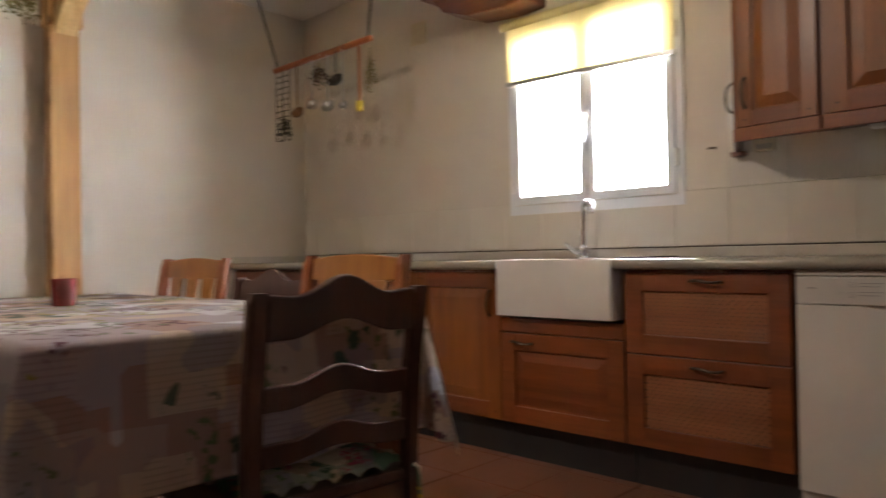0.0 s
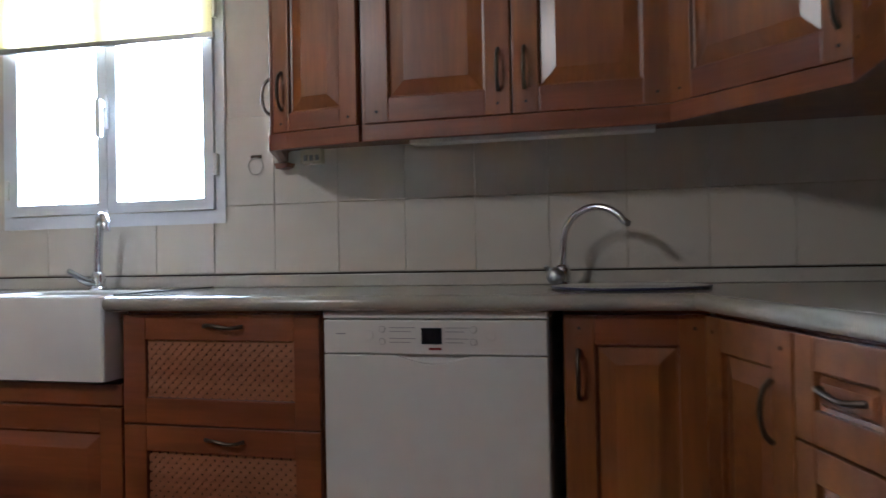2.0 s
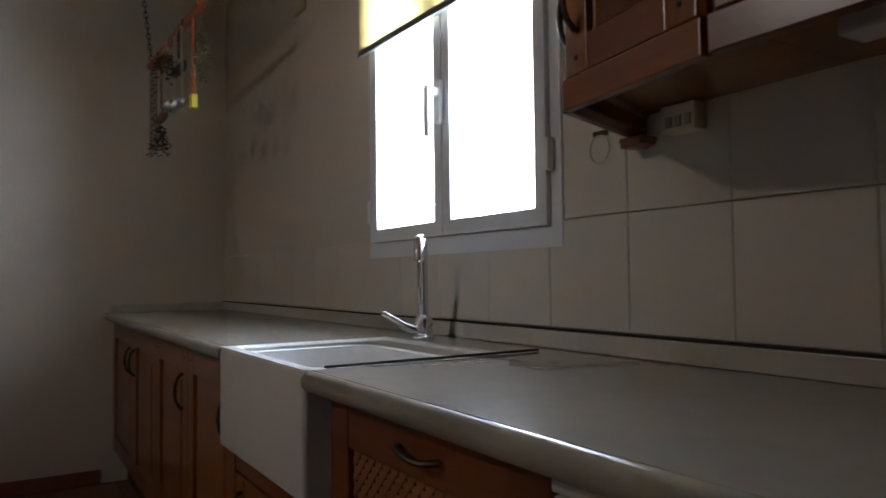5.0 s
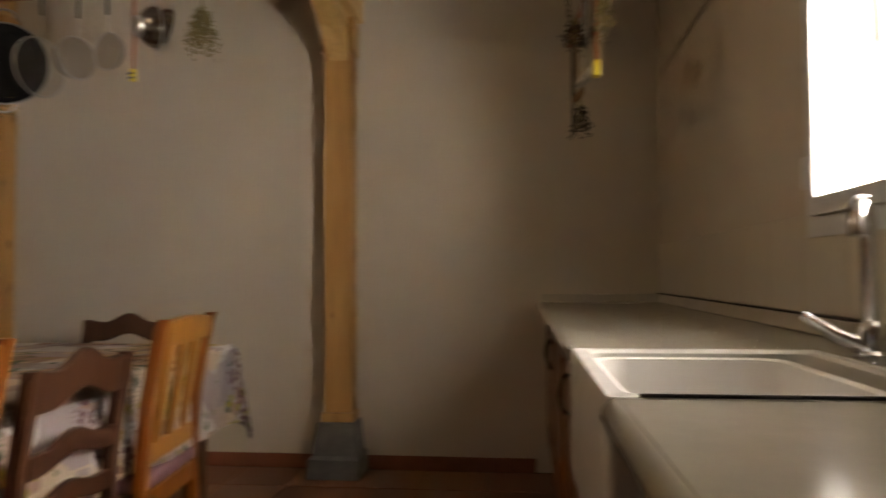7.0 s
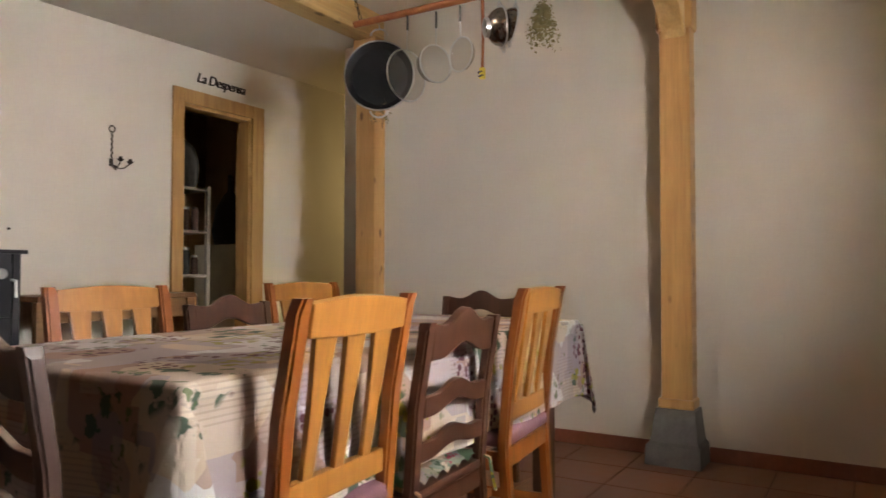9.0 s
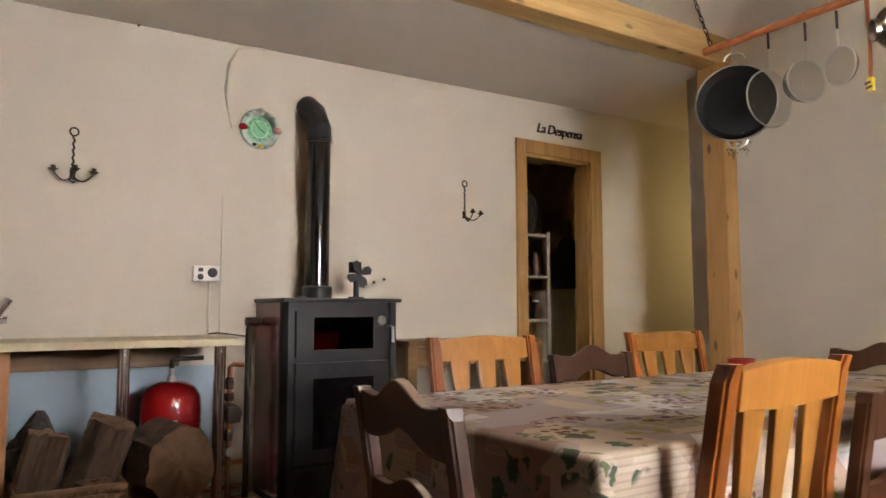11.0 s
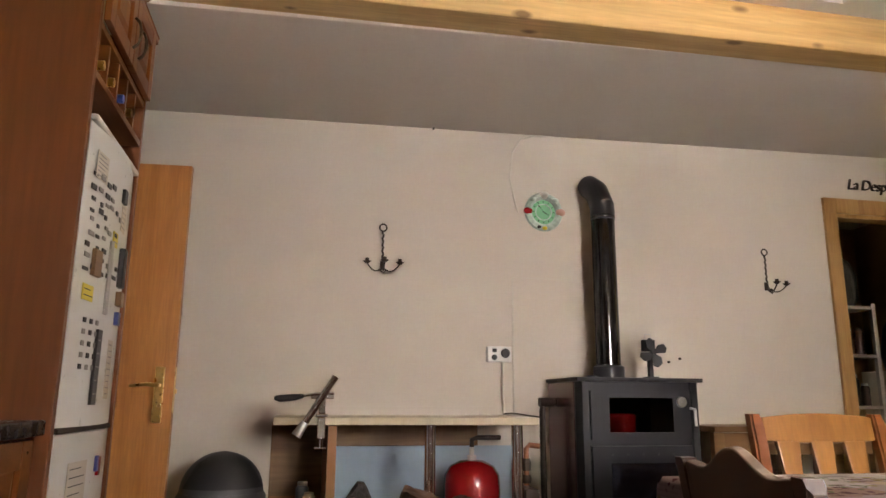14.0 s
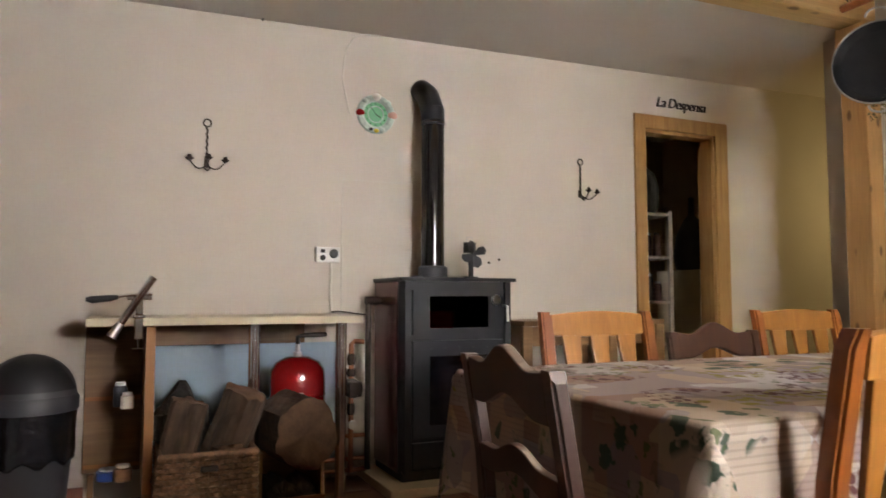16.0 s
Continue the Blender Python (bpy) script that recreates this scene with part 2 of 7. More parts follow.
M["yellow"] = material("yellow_plastic", (0.75, 0.60, 0.06), 0.4, vary=0.05, bump=0.0)
M["green_face"] = material("green_dial", (0.16, 0.48, 0.26), 0.4, vary=0.06, scale=10, bump=0.0)
M["pale_green"] = material("pale_green_porcelain", (0.45, 0.56, 0.50), 0.3, vary=0.15, scale=20, bump=0.1)
M["pink"] = material("pink_porcelain", (0.62, 0.33, 0.26), 0.35, vary=0.15, scale=15, bump=0.1)
M["blue"] = material("blue_plastic", (0.03, 0.07, 0.30), 0.4, vary=0.05, bump=0.0)
M["green_plastic"] = material("green_plastic", (0.03, 0.20, 0.07), 0.4, vary=0.05, bump=0.0)
M["pantry_white"] = material("dull_white_paint", (0.42, 0.37, 0.30), 0.6, vary=0.08, bump=0.02)
M["cup_red"] = material("red_candle_glass", (0.20, 0.02, 0.018), 0.12, vary=0.1, bump=0.0, coat=0.5)


def glass_material(name, color=(1, 1, 1), rough=0.0):
    m = bpy.data.materials.new(name)
    m.use_nodes = True
    b = m.node_tree.nodes["Principled BSDF"]
    b.inputs["Base Color"].default_value = (*color, 1)
    b.inputs["Transmission Weight"].default_value, b.inputs["Roughness"].default_value = 1.0, rough
    b.inputs["IOR"].default_value = 1.1
    return m


def pane_material(name):
    """A thin clear pane: light passes straight, with more gloss at a slant."""
    m = bpy.data.materials.new(name)
    m.use_nodes = True
    n, l = m.node_tree.nodes, m.node_tree.links
    clear, gloss, mix, fr = n.new("ShaderNodeBsdfTransparent"), n.new("ShaderNodeBsdfGlossy"), n.new("ShaderNodeMixShader"), n.new("ShaderNodeLayerWeight")
    gloss.inputs["Roughness"].default_value = 0.02
    fr.inputs["Blend"].default_value = 0.15
    weak = n.new("ShaderNodeMath")
    weak.operation = "MULTIPLY"
    weak.inputs[1].default_value = 0.25
    l.new(fr.outputs["Facing"], weak.inputs[0])
    l.new(weak.outputs[0], mix.inputs["Fac"])
    l.new(clear.outputs[0], mix.inputs[1])
    l.new(gloss.outputs[0], mix.inputs[2])
    l.new(mix.outputs[0], n["Material Output"].inputs["Surface"])
    return m


M["glass"] = pane_material("window_glass")
M["smoked_glass"] = glass_material("smoked_glass", (0.50, 0.45, 0.44))


def mesh_screen(name, color):
    m = bpy.data.materials.new(name)
    m.use_nodes = True
    n, l = m.node_tree.nodes, m.node_tree.links
    b = n["Principled BSDF"]
    b.inputs["Base Color"].default_value = (*color, 1)
    b.inputs["Metallic"].default_value, b.inputs["Roughness"].default_value = 0.8, 0.4
    b.inputs["Alpha"].default_value = 0.27
    return m


M["screen"] = mesh_screen("wire_gauze", (0.24, 0.23, 0.20))


def soft_mark_material(name, color, size):
    """A soft-edged mark: colour on clear, fading out by a ragged blob."""
    m = bpy.data.materials.new(name)
    m.use_nodes = True
    n, l = m.node_tree.nodes, m.node_tree.links
    b = n["Principled BSDF"]
    b.inputs["Base Color"].default_value, b.inputs["Roughness"].default_value = (*color, 1), 0.95
    co = n.new("ShaderNodeTexCoord")
    no = n.new("ShaderNodeTexNoise")
    no.inputs["Scale"].default_value, no.inputs["Detail"].default_value = size, 4
    l.new(co.outputs["Object"], no.inputs["Vector"])
    gr = n.new("ShaderNodeTexGradient")
    gr.gradient_type = "SPHERICAL"
    mp = n.new("ShaderNodeMapping")
    mp.inputs["Location"].default_value = (-1, -1, -1)
    mp.inputs["Scale"].default_value = (2, 2, 2)
    l.new(co.outputs["Generated"], mp.inputs["Vector"])
    l.new(mp.outputs[0], gr.inputs["Vector"])
    mu = n.new("ShaderNodeMath")
    mu.operation = "MULTIPLY"
    l.new(gr.outputs["Fac"], mu.inputs[0])
    l.new(no.outputs["Fac"], mu.inputs[1])
    r = n.new("ShaderNodeMapRange")
    r.inputs["From Min"].default_value, r.inputs["From Max"].default_value, r.inputs["To Max"].default_value = 0.10, 0.34, 0.65
    l.new(mu.outputs[0], r.inputs["Value"])
    l.new(r.outputs[0], b.inputs["Alpha"])
    return m


# brown for soot, and for the pipe's shadow painted on the wall
M["stain"] = soft_mark_material("soot_and_pipe_shade", (0.46, 0.33, 0.17), 7.0)


def glow(name, color, strength):
    m = bpy.data.materials.new(name)
    m.use_nodes = True
    b = m.node_tree.nodes["Principled BSDF"]
    b.inputs["Base Color"].default_value = (*color, 1)
    b.inputs["Emission Color"].default_value, b.inputs["Emission Strength"].default_value = (*color, 1), strength
    return m


# lower glow is stronger, so more light rises to the ceilings
M["outdoors"] = glow("low_outdoor_glow", (0.84, 0.92, 1.0), 140.0)
M["outdoor_upper"] = glow("high_outdoor_glow", (0.80, 0.90, 1.0), 50.0)


def translucent(name, color):
    m = bpy.data.materials.new(name)
    m.use_nodes = True
    n, l = m.node_tree.nodes, m.node_tree.links
    b = n["Principled BSDF"]
    b.inputs["Base Color"].default_value, b.inputs["Roughness"].default_value = (*color, 1), 0.9
    t = n.new("ShaderNodeBsdfTranslucent")
    t.inputs["Color"].default_value = (*color, 1)
    mix = n.new("ShaderNodeMixShader")
    mix.inputs["Fac"].default_value = 0.6
    l.new(b.outputs[0], mix.inputs[1])
    l.new(t.outputs[0], mix.inputs[2])
    l.new(mix.outputs[0], n["Material Output"].inputs["Surface"])
    return m


M["blind"] = translucent("blind_fabric", (0.86, 0.78, 0.52))


def cloth_material(name, ground, patch, leaf, fruit, size=9.0):
    """Printed cotton: pale ground, square labels, vine leaves and grapes."""
    m = bpy.data.materials.new(name)
    m.use_nodes = True
    n, l = m.node_tree.nodes, m.node_tree.links
    b = n["Principled BSDF"]
    b.inputs["Roughness"].default_value = 0.75
    co = n.new("ShaderNodeTexCoord")

    def layer(under, color, mask, amount=1.0):
        mix = n.new("ShaderNodeMix")
        mix.data_type = "RGBA"
        if hasattr(under, "is_linked"):
            l.new(under, mix.inputs["A"])
        else:
            mix.inputs["A"].default_value = (*under, 1)
        mix.inputs["B"].default_value = (*color, 1)
        sc = n.new("ShaderNodeMath")
        sc.operation = "MULTIPLY"
        sc.inputs[1].default_value = amount
        l.new(mask, sc.inputs[0])
        l.new(sc.outputs[0], mix.inputs["Factor"])
        return mix.outputs["Result"]

    def cells(scale, lo, hi, feature="F1", metric="EUCLIDEAN", shift=0.0, out="Distance", wobble=False):
        mp = n.new("ShaderNodeMapping")
        mp.inputs["Location"].default_value = (shift, shift * 1.7, shift * 0.6)
        l.new(wob.outputs[0] if wobble else co.outputs["Object"], mp.inputs["Vector"])
        v = n.new("ShaderNodeTexVoronoi")
        v.distance = metric
        v.inputs["Scale"].default_value = scale
        l.new(mp.outputs[0], v.inputs["Vector"])
        r = n.new("ShaderNodeMapRange")
        r.inputs["From Min"].default_value, r.inputs["From Max"].default_value = lo, hi
        if out == "Color":
            sp = n.new("ShaderNodeSeparateColor")
            l.new(v.outputs["Color"], sp.inputs[0])
            l.new(sp.outputs[0], r.inputs["Value"])
        else:
            l.new(v.outputs["Distance"], r.inputs["Value"])
        return r.outputs[0]

    def times(a, c):
        mu = n.new("ShaderNodeMath")
        mu.operation = "MULTIPLY"
        l.new(a, mu.inputs[0])
        l.new(c, mu.inputs[1])
        return mu.outputs[0]

    def bars(scale, width):
        wv = n.new("ShaderNodeTexWave")
        wv.bands_direction = "Z"
        wv.inputs["Scale"].default_value, wv.inputs["Distortion"].default_value = scale, 0.0
        l.new(co.outputs["Object"], wv.inputs["Vector"])
        r = n.new("ShaderNodeMapRange")
        r.inputs["From Min"].default_value, r.inputs["From Max"].default_value = 1 - width, 1 - width + 0.06
        l.new(wv.outputs["Fac"], r.inputs["Value"])
        return r.outputs[0]

    def blot(scale, lo, hi, shift):
        mp = n.new("ShaderNodeMapping")
        mp.inputs["Location"].default_value = (shift, shift * 0.7, shift * 1.3)
        l.new(co.outputs["Object"], mp.inputs["Vector"])
        no = n.new("ShaderNodeTexNoise")
        no.inputs["Scale"].default_value, no.inputs["Detail"].default_value = scale, 2
        l.new(mp.outputs[0], no.inputs["Vector"])
        r = n.new("ShaderNodeMapRange")
        r.inputs["From Min"].default_value, r.inputs["From Max"].default_value = lo, hi
        l.new(no.outputs["Fac"], r.inputs["Value"])
        return r.outputs[0]

    warp = n.new("ShaderNodeTexNoise")
    warp.inputs["Scale"].default_value = size * 4
    l.new(co.outputs["Object"], warp.inputs["Vector"])
    wob = n.new("ShaderNodeVectorMath")
    wob.operation = "MULTIPLY_ADD"
    wob.inputs[1].default_value = (0.05, 0.05, 0.05)
    l.new(warp.outputs["Color"], wob.inputs[0])
    l.new(co.outputs["Object"], wob.inputs[2])
    straight = co.outputs["Object"]
    col = layer(ground, patch, cells(size * 0.55, 0.45, 0.47, metric="CHEBYCHEV", out="Color"), 0.8)
    col = layer(col, (0.40, 0.22, 0.13), cells(size * 0.6, 0.66, 0.68, metric="CHEBYCHEV", shift=9.1, out="Color"), 0.7)
    col = layer(col, (0.70, 0.56, 0.40), cells(size * 0.8, 0.66, 0.68, metric="CHEBYCHEV", shift=3.1, out="Color"), 0.7)
    col = layer(col, (0.30, 0.25, 0.27), cells(size * 0.85, 0.78, 0.80, metric="CHEBYCHEV", shift=6.7, out="Color"), 0.6)
    col = layer(col, (0.18, 0.10, 0.07), times(cells(size * 1.0, 0.62, 0.63, metric="CHEBYCHEV", shift=8.3, out="Color"), bars(26, 0.30)), 0.22)
    col = layer(col, leaf, times(cells(size * 1.5, 0.40, 0.35, shift=1.3, wobble=True), blot(size * 0.36, 0.56, 0.58, 2.0)), 0.9)
    col = layer(col, (0.10, 0.16, 0.05), times(cells(size * 2.6, 0.36, 0.31, shift=7.7, wobble=True), blot(size * 0.45, 0.56, 0.58, 5.0)), 0.85)
    col = layer(col, (0.34, 0.30, 0.03), times(cells(size * 3.4, 0.46, 0.40, shift=4.3), blot(size * 0.4, 0.61, 0.63, 7.0)), 0.9)
    col = layer(col, fruit, times(cells(size * 4.5, 0.46, 0.40, shift=6.3), blot(size * 0.45, 0.575, 0.595, 11.0)), 0.92)
    l.new(col, b.inputs["Base Color"])
    weave = n.new("ShaderNodeTexNoise")
    weave.inputs["Scale"].default_value = 260
    l.new(co.outputs["Object"], weave.inputs["Vector"])
    bp = n.new("ShaderNodeBump")
    bp.inputs["Strength"].default_value, bp.inputs["Distance"].default_value = 0.15, 0.002
    l.new(weave.outputs["Fac"], bp.inputs["Height"])
    l.new(bp.outputs[0], b.inputs["Normal"])
    return m


M["tablecloth"] = cloth_material("printed_tablecloth", (0.70, 0.67, 0.66), (0.43, 0.33, 0.33), (0.030, 0.088, 0.050), (0.114, 0.018, 0.031), 9.5)
M["floral"] = cloth_material("floral_cushion", (0.10, 0.16, 0.09), (0.30, 0.34, 0.26), (0.02, 0.07, 0.03), (0.42, 0.05, 0.10), 16.0)


# ---- mesh helpers ----
def box(bm, x0, x1, y0, y1, z0, z1, m=None):
    vs = [bm.verts.new((x, y, z)) for x in (x0, x1) for y in (y0, y1) for z in (z0, z1)]
    if m is not None:
        for v in vs:
            v.co = m @ v.co
    for f in ((0, 1, 3, 2), (4, 6, 7, 5), (0, 4, 5, 1), (2, 3, 7, 6), (0, 2, 6, 4), (1, 5, 7, 3)):
        bm.faces.new([vs[i] for i in f])
    return vs


def boxed(x0, x1, y0, y1, z0, z1, bevel=0.0, segs=2, m=None):
    bm = bmesh.new()
    box(bm, min(x0, x1), max(x0, x1), min(y0, y1), max(y0, y1), min(z0, z1), max(z0, z1))
    if bevel:
        bmesh.ops.bevel(bm, geom=bm.edges[:], offset=bevel, segments=segs, affect="EDGES", profile=0.6)
    if m is not None:
        bm.transform(m)
    return bm


def lathe(profile, steps=28, m=None):
    """A turned shape: profile of (radius, height), round z."""
    bm = bmesh.new()
    rings = []
    for r, z in profile:
        if r < 1e-5:
            rings.append([bm.verts.new((0, 0, z))])
        else:
            rings.append([bm.verts.new((r * math.cos(2 * math.pi * i / steps), r * math.sin(2 * math.pi * i / steps), z)) for i in range(steps)])
    for a, b in zip(rings, rings[1:]):
        for i in range(steps):
            j = (i + 1) % steps
            q = [a[i % len(a)], a[j % len(a)], b[j % len(b)], b[i % len(b)]]
            q = [v for k, v in enumerate(q) if v not in q[:k]]
            if len(q) > 2:
                bm.faces.new(q)
    if m is not None:
        bm.transform(m)
    return bm


def tube(points, r, steps=10, closed=False):
    """A round bar along a line of points."""
    bm = bmesh.new()
    pts = [Vector(p) for p in points]
    rings = []
    count = len(pts)
    side = None
    for i, p in enumerate(pts):
        a = pts[(i - 1) % count] if closed or i > 0 else p
        b = pts[(i + 1) % count] if closed or i < count - 1 else p
        d = (b - a).normalized()
        if side is None:
            side = d.orthogonal().normalized()
        side = (side - d * side.dot(d)).normalized()
        up = d.cross(side)
        rr = r[i] if isinstance(r, (list, tuple)) else r
        rings.append([bm.verts.new(p + (side * math.cos(2 * math.pi * k / steps) + up * math.sin(2 * math.pi * k / steps)) * rr) for k in range(steps)])
    pairs = list(zip(rings, rings[1:])) + ([(rings[-1], rings[0])] if closed else [])
    for a, b in pairs:
        for k in range(steps):
            j = (k + 1) % steps
            bm.faces.new([a[k], a[j], b[j], b[k]])
    if not closed:
        bm.faces.new(rings[0][::-1])
        bm.faces.new(rings[-1])
    return bm


def outline(points, depth, bevel=0.0, m=None):
    """A board cut to an outline in x and z, with its depth along y."""
    bm = bmesh.new()
    vs = [bm.verts.new((x, 0, z)) for x, z in points]
    f = bm.faces.new(vs)
    ext = bmesh.ops.extrude_face_region(bm, geom=[f])
    bmesh.ops.translate(bm, verts=[v for v in ext["geom"] if isinstance(v, bmesh.types.BMVert)], vec=(0, depth, 0))
    bmesh.ops.recalc_face_normals(bm, faces=bm.faces[:])
    if bevel:
        sharp = [e for e in bm.edges if len(e.link_faces) == 2 and e.calc_face_angle(0) > 0.6]
        bmesh.ops.bevel(bm, geom=sharp, offset=bevel, segments=2, affect="EDGES", profile=0.6)
    if m is not None:
        bm.transform(m)
    return bm


def join(*bms):
    out = bmesh.new()
    for b in bms:
        me = bpy.data.meshes.new("tmp")
        b.to_mesh(me)
        b.free()
        out.from_mesh(me)
        bpy.data.meshes.remove(me)
    return out


def arc(cx, cz, r, a0, a1, steps=10):
    return [(cx + r * math.cos(radians(a0 + (a1 - a0) * i / steps)), cz + r * math.sin(radians(a0 + (a1 - a0) * i / steps))) for i in range(steps + 1)]


def part(name, bm, mat, parent=None, label="", m=None, smooth=False, kind=""):
    bmesh.ops.recalc_face_normals(bm, faces=bm.faces[:])
    me = bpy.data.meshes.new(name)
    bm.to_mesh(me)
    bm.free()
    me.materials.append(M[mat])
    if smooth:
        me.polygons.foreach_set("use_smooth", [True] * len(me.polygons))
        me.set_sharp_from_angle(angle=radians(smooth if smooth > 1 else 40))
    ob = new(name, me)
    if parent is not None:
        ob.parent = parent
    if m is not None:
        ob.matrix_basis = m
    if label or kind:
        tagged(ob, label, kind=kind)
    return ob


def thing(name, label, category, m=None, group="", kind=""):
    ob = new(name)
    ob.empty_display_size = 0.1
    if m is not None:
        ob.matrix_basis = m
    return tagged(ob, label, category, group, kind)


def structure(name, bm, mat, label, category="wall"):
    return tagged(part(name, bm, mat), label, category, kind="structure")


# ---- the room ----
WEST, EAST, SOUTH = -3.60, 2.05, -4.88
CEIL_N, CEIL_S = 2.70, 2.486

structure("floor", boxed(-6.2, EAST + 0.25, -6.9, 0.25, -0.12, -0.006), "floor_joint", "terracotta tiled floor with dark joints", "floor")

# north wall with its window opening
bm = bmesh.new()
for a in ((-3.85, -1.66, -0.0, 2.9), (-0.65, EAST + 0.25, -0.0, 2.9), (-1.66, -0.65, -0.0, 1.14), (-1.66, -0.65, 2.16, 2.9)):
    box(bm, a[0], a[1], 0.0, 0.30, a[2], a[3])
wall_north = structure("wall_north", bm, "plaster", "cream painted kitchen wall with a tiled band above the worktop")
# west wall: ends at a free corner, beyond it a passage
structure("wall_west", boxed(-3.85, WEST, -3.99, -0.001, 0, 2.9), "plaster", "cream plaster wall behind the dining table")
# east wall with an opening for an added, unseen window and the entry door
bm = bmesh.new()
for a in ((-2.35, -0.001, 0, 2.9), (-3.15, -2.35, 0, 1.05), (-3.15, -2.35, 2.15, 2.9), (-5.1, -3.15, 0, 2.9)):
    box(bm, EAST, EAST + 0.25, a[0], a[1], a[2], a[3])
structure("wall_east", bm, "plaster", "cream plaster wall behind the cooker and the fridge")
# south wall with the pantry doorway
bm = bmesh.new()
for a in ((-2.93, EAST, 0, 2.9), (-6.0, -3.575, 0, 2.9), (-3.575, -2.93, 2.145, 2.9)):
    box(bm, a[0], a[1], SOUTH - 0.10, SOUTH, a[2], a[3])
structure("wall_south", bm, "plaster", "white plaster wall behind the black stove")
# unseen passage walls, coloured yellow to tint the light they throw back
structure("wall_passage_end", boxed(-6.2, -6.0, -5.1, -3.74, 0, 2.9), "yellow_bounce_paint", "unseen end wall of the passage, yellow to tint bounced light")
structure("wall_passage_north", boxed(-6.0, -3.85, -3.99, -3.74, 0, 2.9), "yellow_bounce_paint", "unseen side wall of the passage, yellow to tint bounced light")
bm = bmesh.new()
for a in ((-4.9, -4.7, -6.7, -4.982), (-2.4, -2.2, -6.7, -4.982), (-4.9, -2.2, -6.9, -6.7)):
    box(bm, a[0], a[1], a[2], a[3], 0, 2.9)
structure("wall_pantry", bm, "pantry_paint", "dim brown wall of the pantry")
structure("wall_stub", boxed(1.63, EAST, -4.54, -4.10, 0, 2.6), "plaster", "cream plaster wall stub that carries the open door")
# ceilings
# the opening over the table is unseen, cut for the added ceiling light
bm = bmesh.new()
for a in ((-3.85, EAST + 0.25, -2.95, 0.3), (-3.85, -1.95, -3.55, -2.95), (-1.05, EAST + 0.25, -3.55, -2.95), (-3.85, EAST + 0.25, -3.70, -3.55)):
    box(bm, a[0], a[1], a[2], a[3], CEIL_N, CEIL_N + 0.12)
structure("ceiling_kitchen", bm, "ceiling", "white ceiling with an unseen opening added for the ceiling light", "ceiling")
structure("ceiling_stove_side", boxed(-6.2, EAST + 0.25, -6.9, -3.785, 0, 0.12, 0, 2, pose(0, 0, CEIL_S, 0, 1.0, 0)), "ceiling", "lower off-white ceiling on the stove side", "ceiling")

# skirting of reddish tile
def skirting(name, x0, x1, y0, y1):
    structure(name, boxed(x0, x1, y0, y1, 0, 0.075, 0.003), "skirting", "reddish brown tile skirting", "skirting")


skirting("baseboard_west_1", WEST, WEST + 0.012, -1.562, -0.66)
skirting("baseboard_west_2", WEST, WEST + 0.012, -3.63, -1.838)
skirting("baseboard_south_1", -2.84, -2.75, SOUTH, SOUTH + 0.012)
skirting("baseboard_south_2", -5.9, -3.67, SOUTH, SOUTH + 0.012)
skirting("baseboard_south_3", 0.45, EAST, SOUTH, SOUTH + 0.012)

# window in the north wall
window = thing("window_1", "white double casement window above the sink", "window", kind="structure")
x0, x1, z0, z1 = -1.66, -0.65, 1.14, 2.16
fr = bmesh.new()
for a in ((x0, x1, z0, z0 + 0.050), (x0, x1, z1 - 0.055, z1), (x0, x0 + 0.038, z0 + 0.050, z1 - 0.055), (x1 - 0.038, x1, z0 + 0.050, z1 - 0.055)):
    box(fr, a[0], a[1], -0.014, 0.09, a[2], a[3])
part("window_frame", fr, "pvc", window)


def sash(xa, xb):
    s = bmesh.new()
    w = 0.043
    for a in ((xa, xb, z0 + 0.053, z0 + 0.053 + w), (xa, xb, z1 - 0.057 - w, z1 - 0.057), (xa, xa + w, z0 + 0.053 + w, z1 - 0.057 - w), (xb - w, xb, z0 + 0.053 + w, z1 - 0.057 - w)):
        box(s, a[0], a[1], -0.028, 0.04, a[2], a[3])
    so = part("sash", s, "pvc", window)
    g = part("pane", boxed(xa + w, xb - w, 0.004, 0.010, z0 + 0.053 + w, z1 - 0.057 - w), "glass", so)
    g.visible_shadow = False


sash(x0 + 0.040, -1.157)
sash(-1.153, x1 - 0.040)
hb = join(boxed(-1.165, -1.14, -0.045, -0.028, 1.52, 1.65, 0.006), boxed(-1.163, -1.142, -0.075, -0.045, 1.60, 1.625, 0.004), boxed(-1.166, -1.139, -0.085, -0.062, 1.48, 1.63, 0.008))
part("window_handle", hb, "white_plastic", window, "white lever handle")
for xx, zz in ((x0 + 0.03, 1.30), (x1 - 0.03, 1.36), (x0 + 0.03, 1.95), (x1 - 0.03, 1.95)):
    part("hinge", boxed(xx - 0.008, xx + 0.008, -0.036, -0.014, zz - 0.04, zz + 0.04, 0.004), "white_plastic", window)
# roller blind, half down
blind = thing("roller_blind", "cream roller blind half drawn over the window", "blind")
part("roller", lathe([(0, -0.51), (0.022, -0.51), (0.022, 0.51), (0, 0.51)], 20, pose(-1.15, -0.065, 2.17, 0, 90, 0)), "blind", blind, smooth=True)
part("fabric", boxed(-1.63, -0.665, -0.066, -0.063, 1.845, 2.16), "blind", blind)
part("bottom_bar", boxed(-0.49, 0.49, -0.008, 0.008, -0.012, 0.010, 0.003, 2, pose(-1.147, -0.064, 1.842, 0, 1.2, 0)), "steel", blind, "grey metal bottom bar")
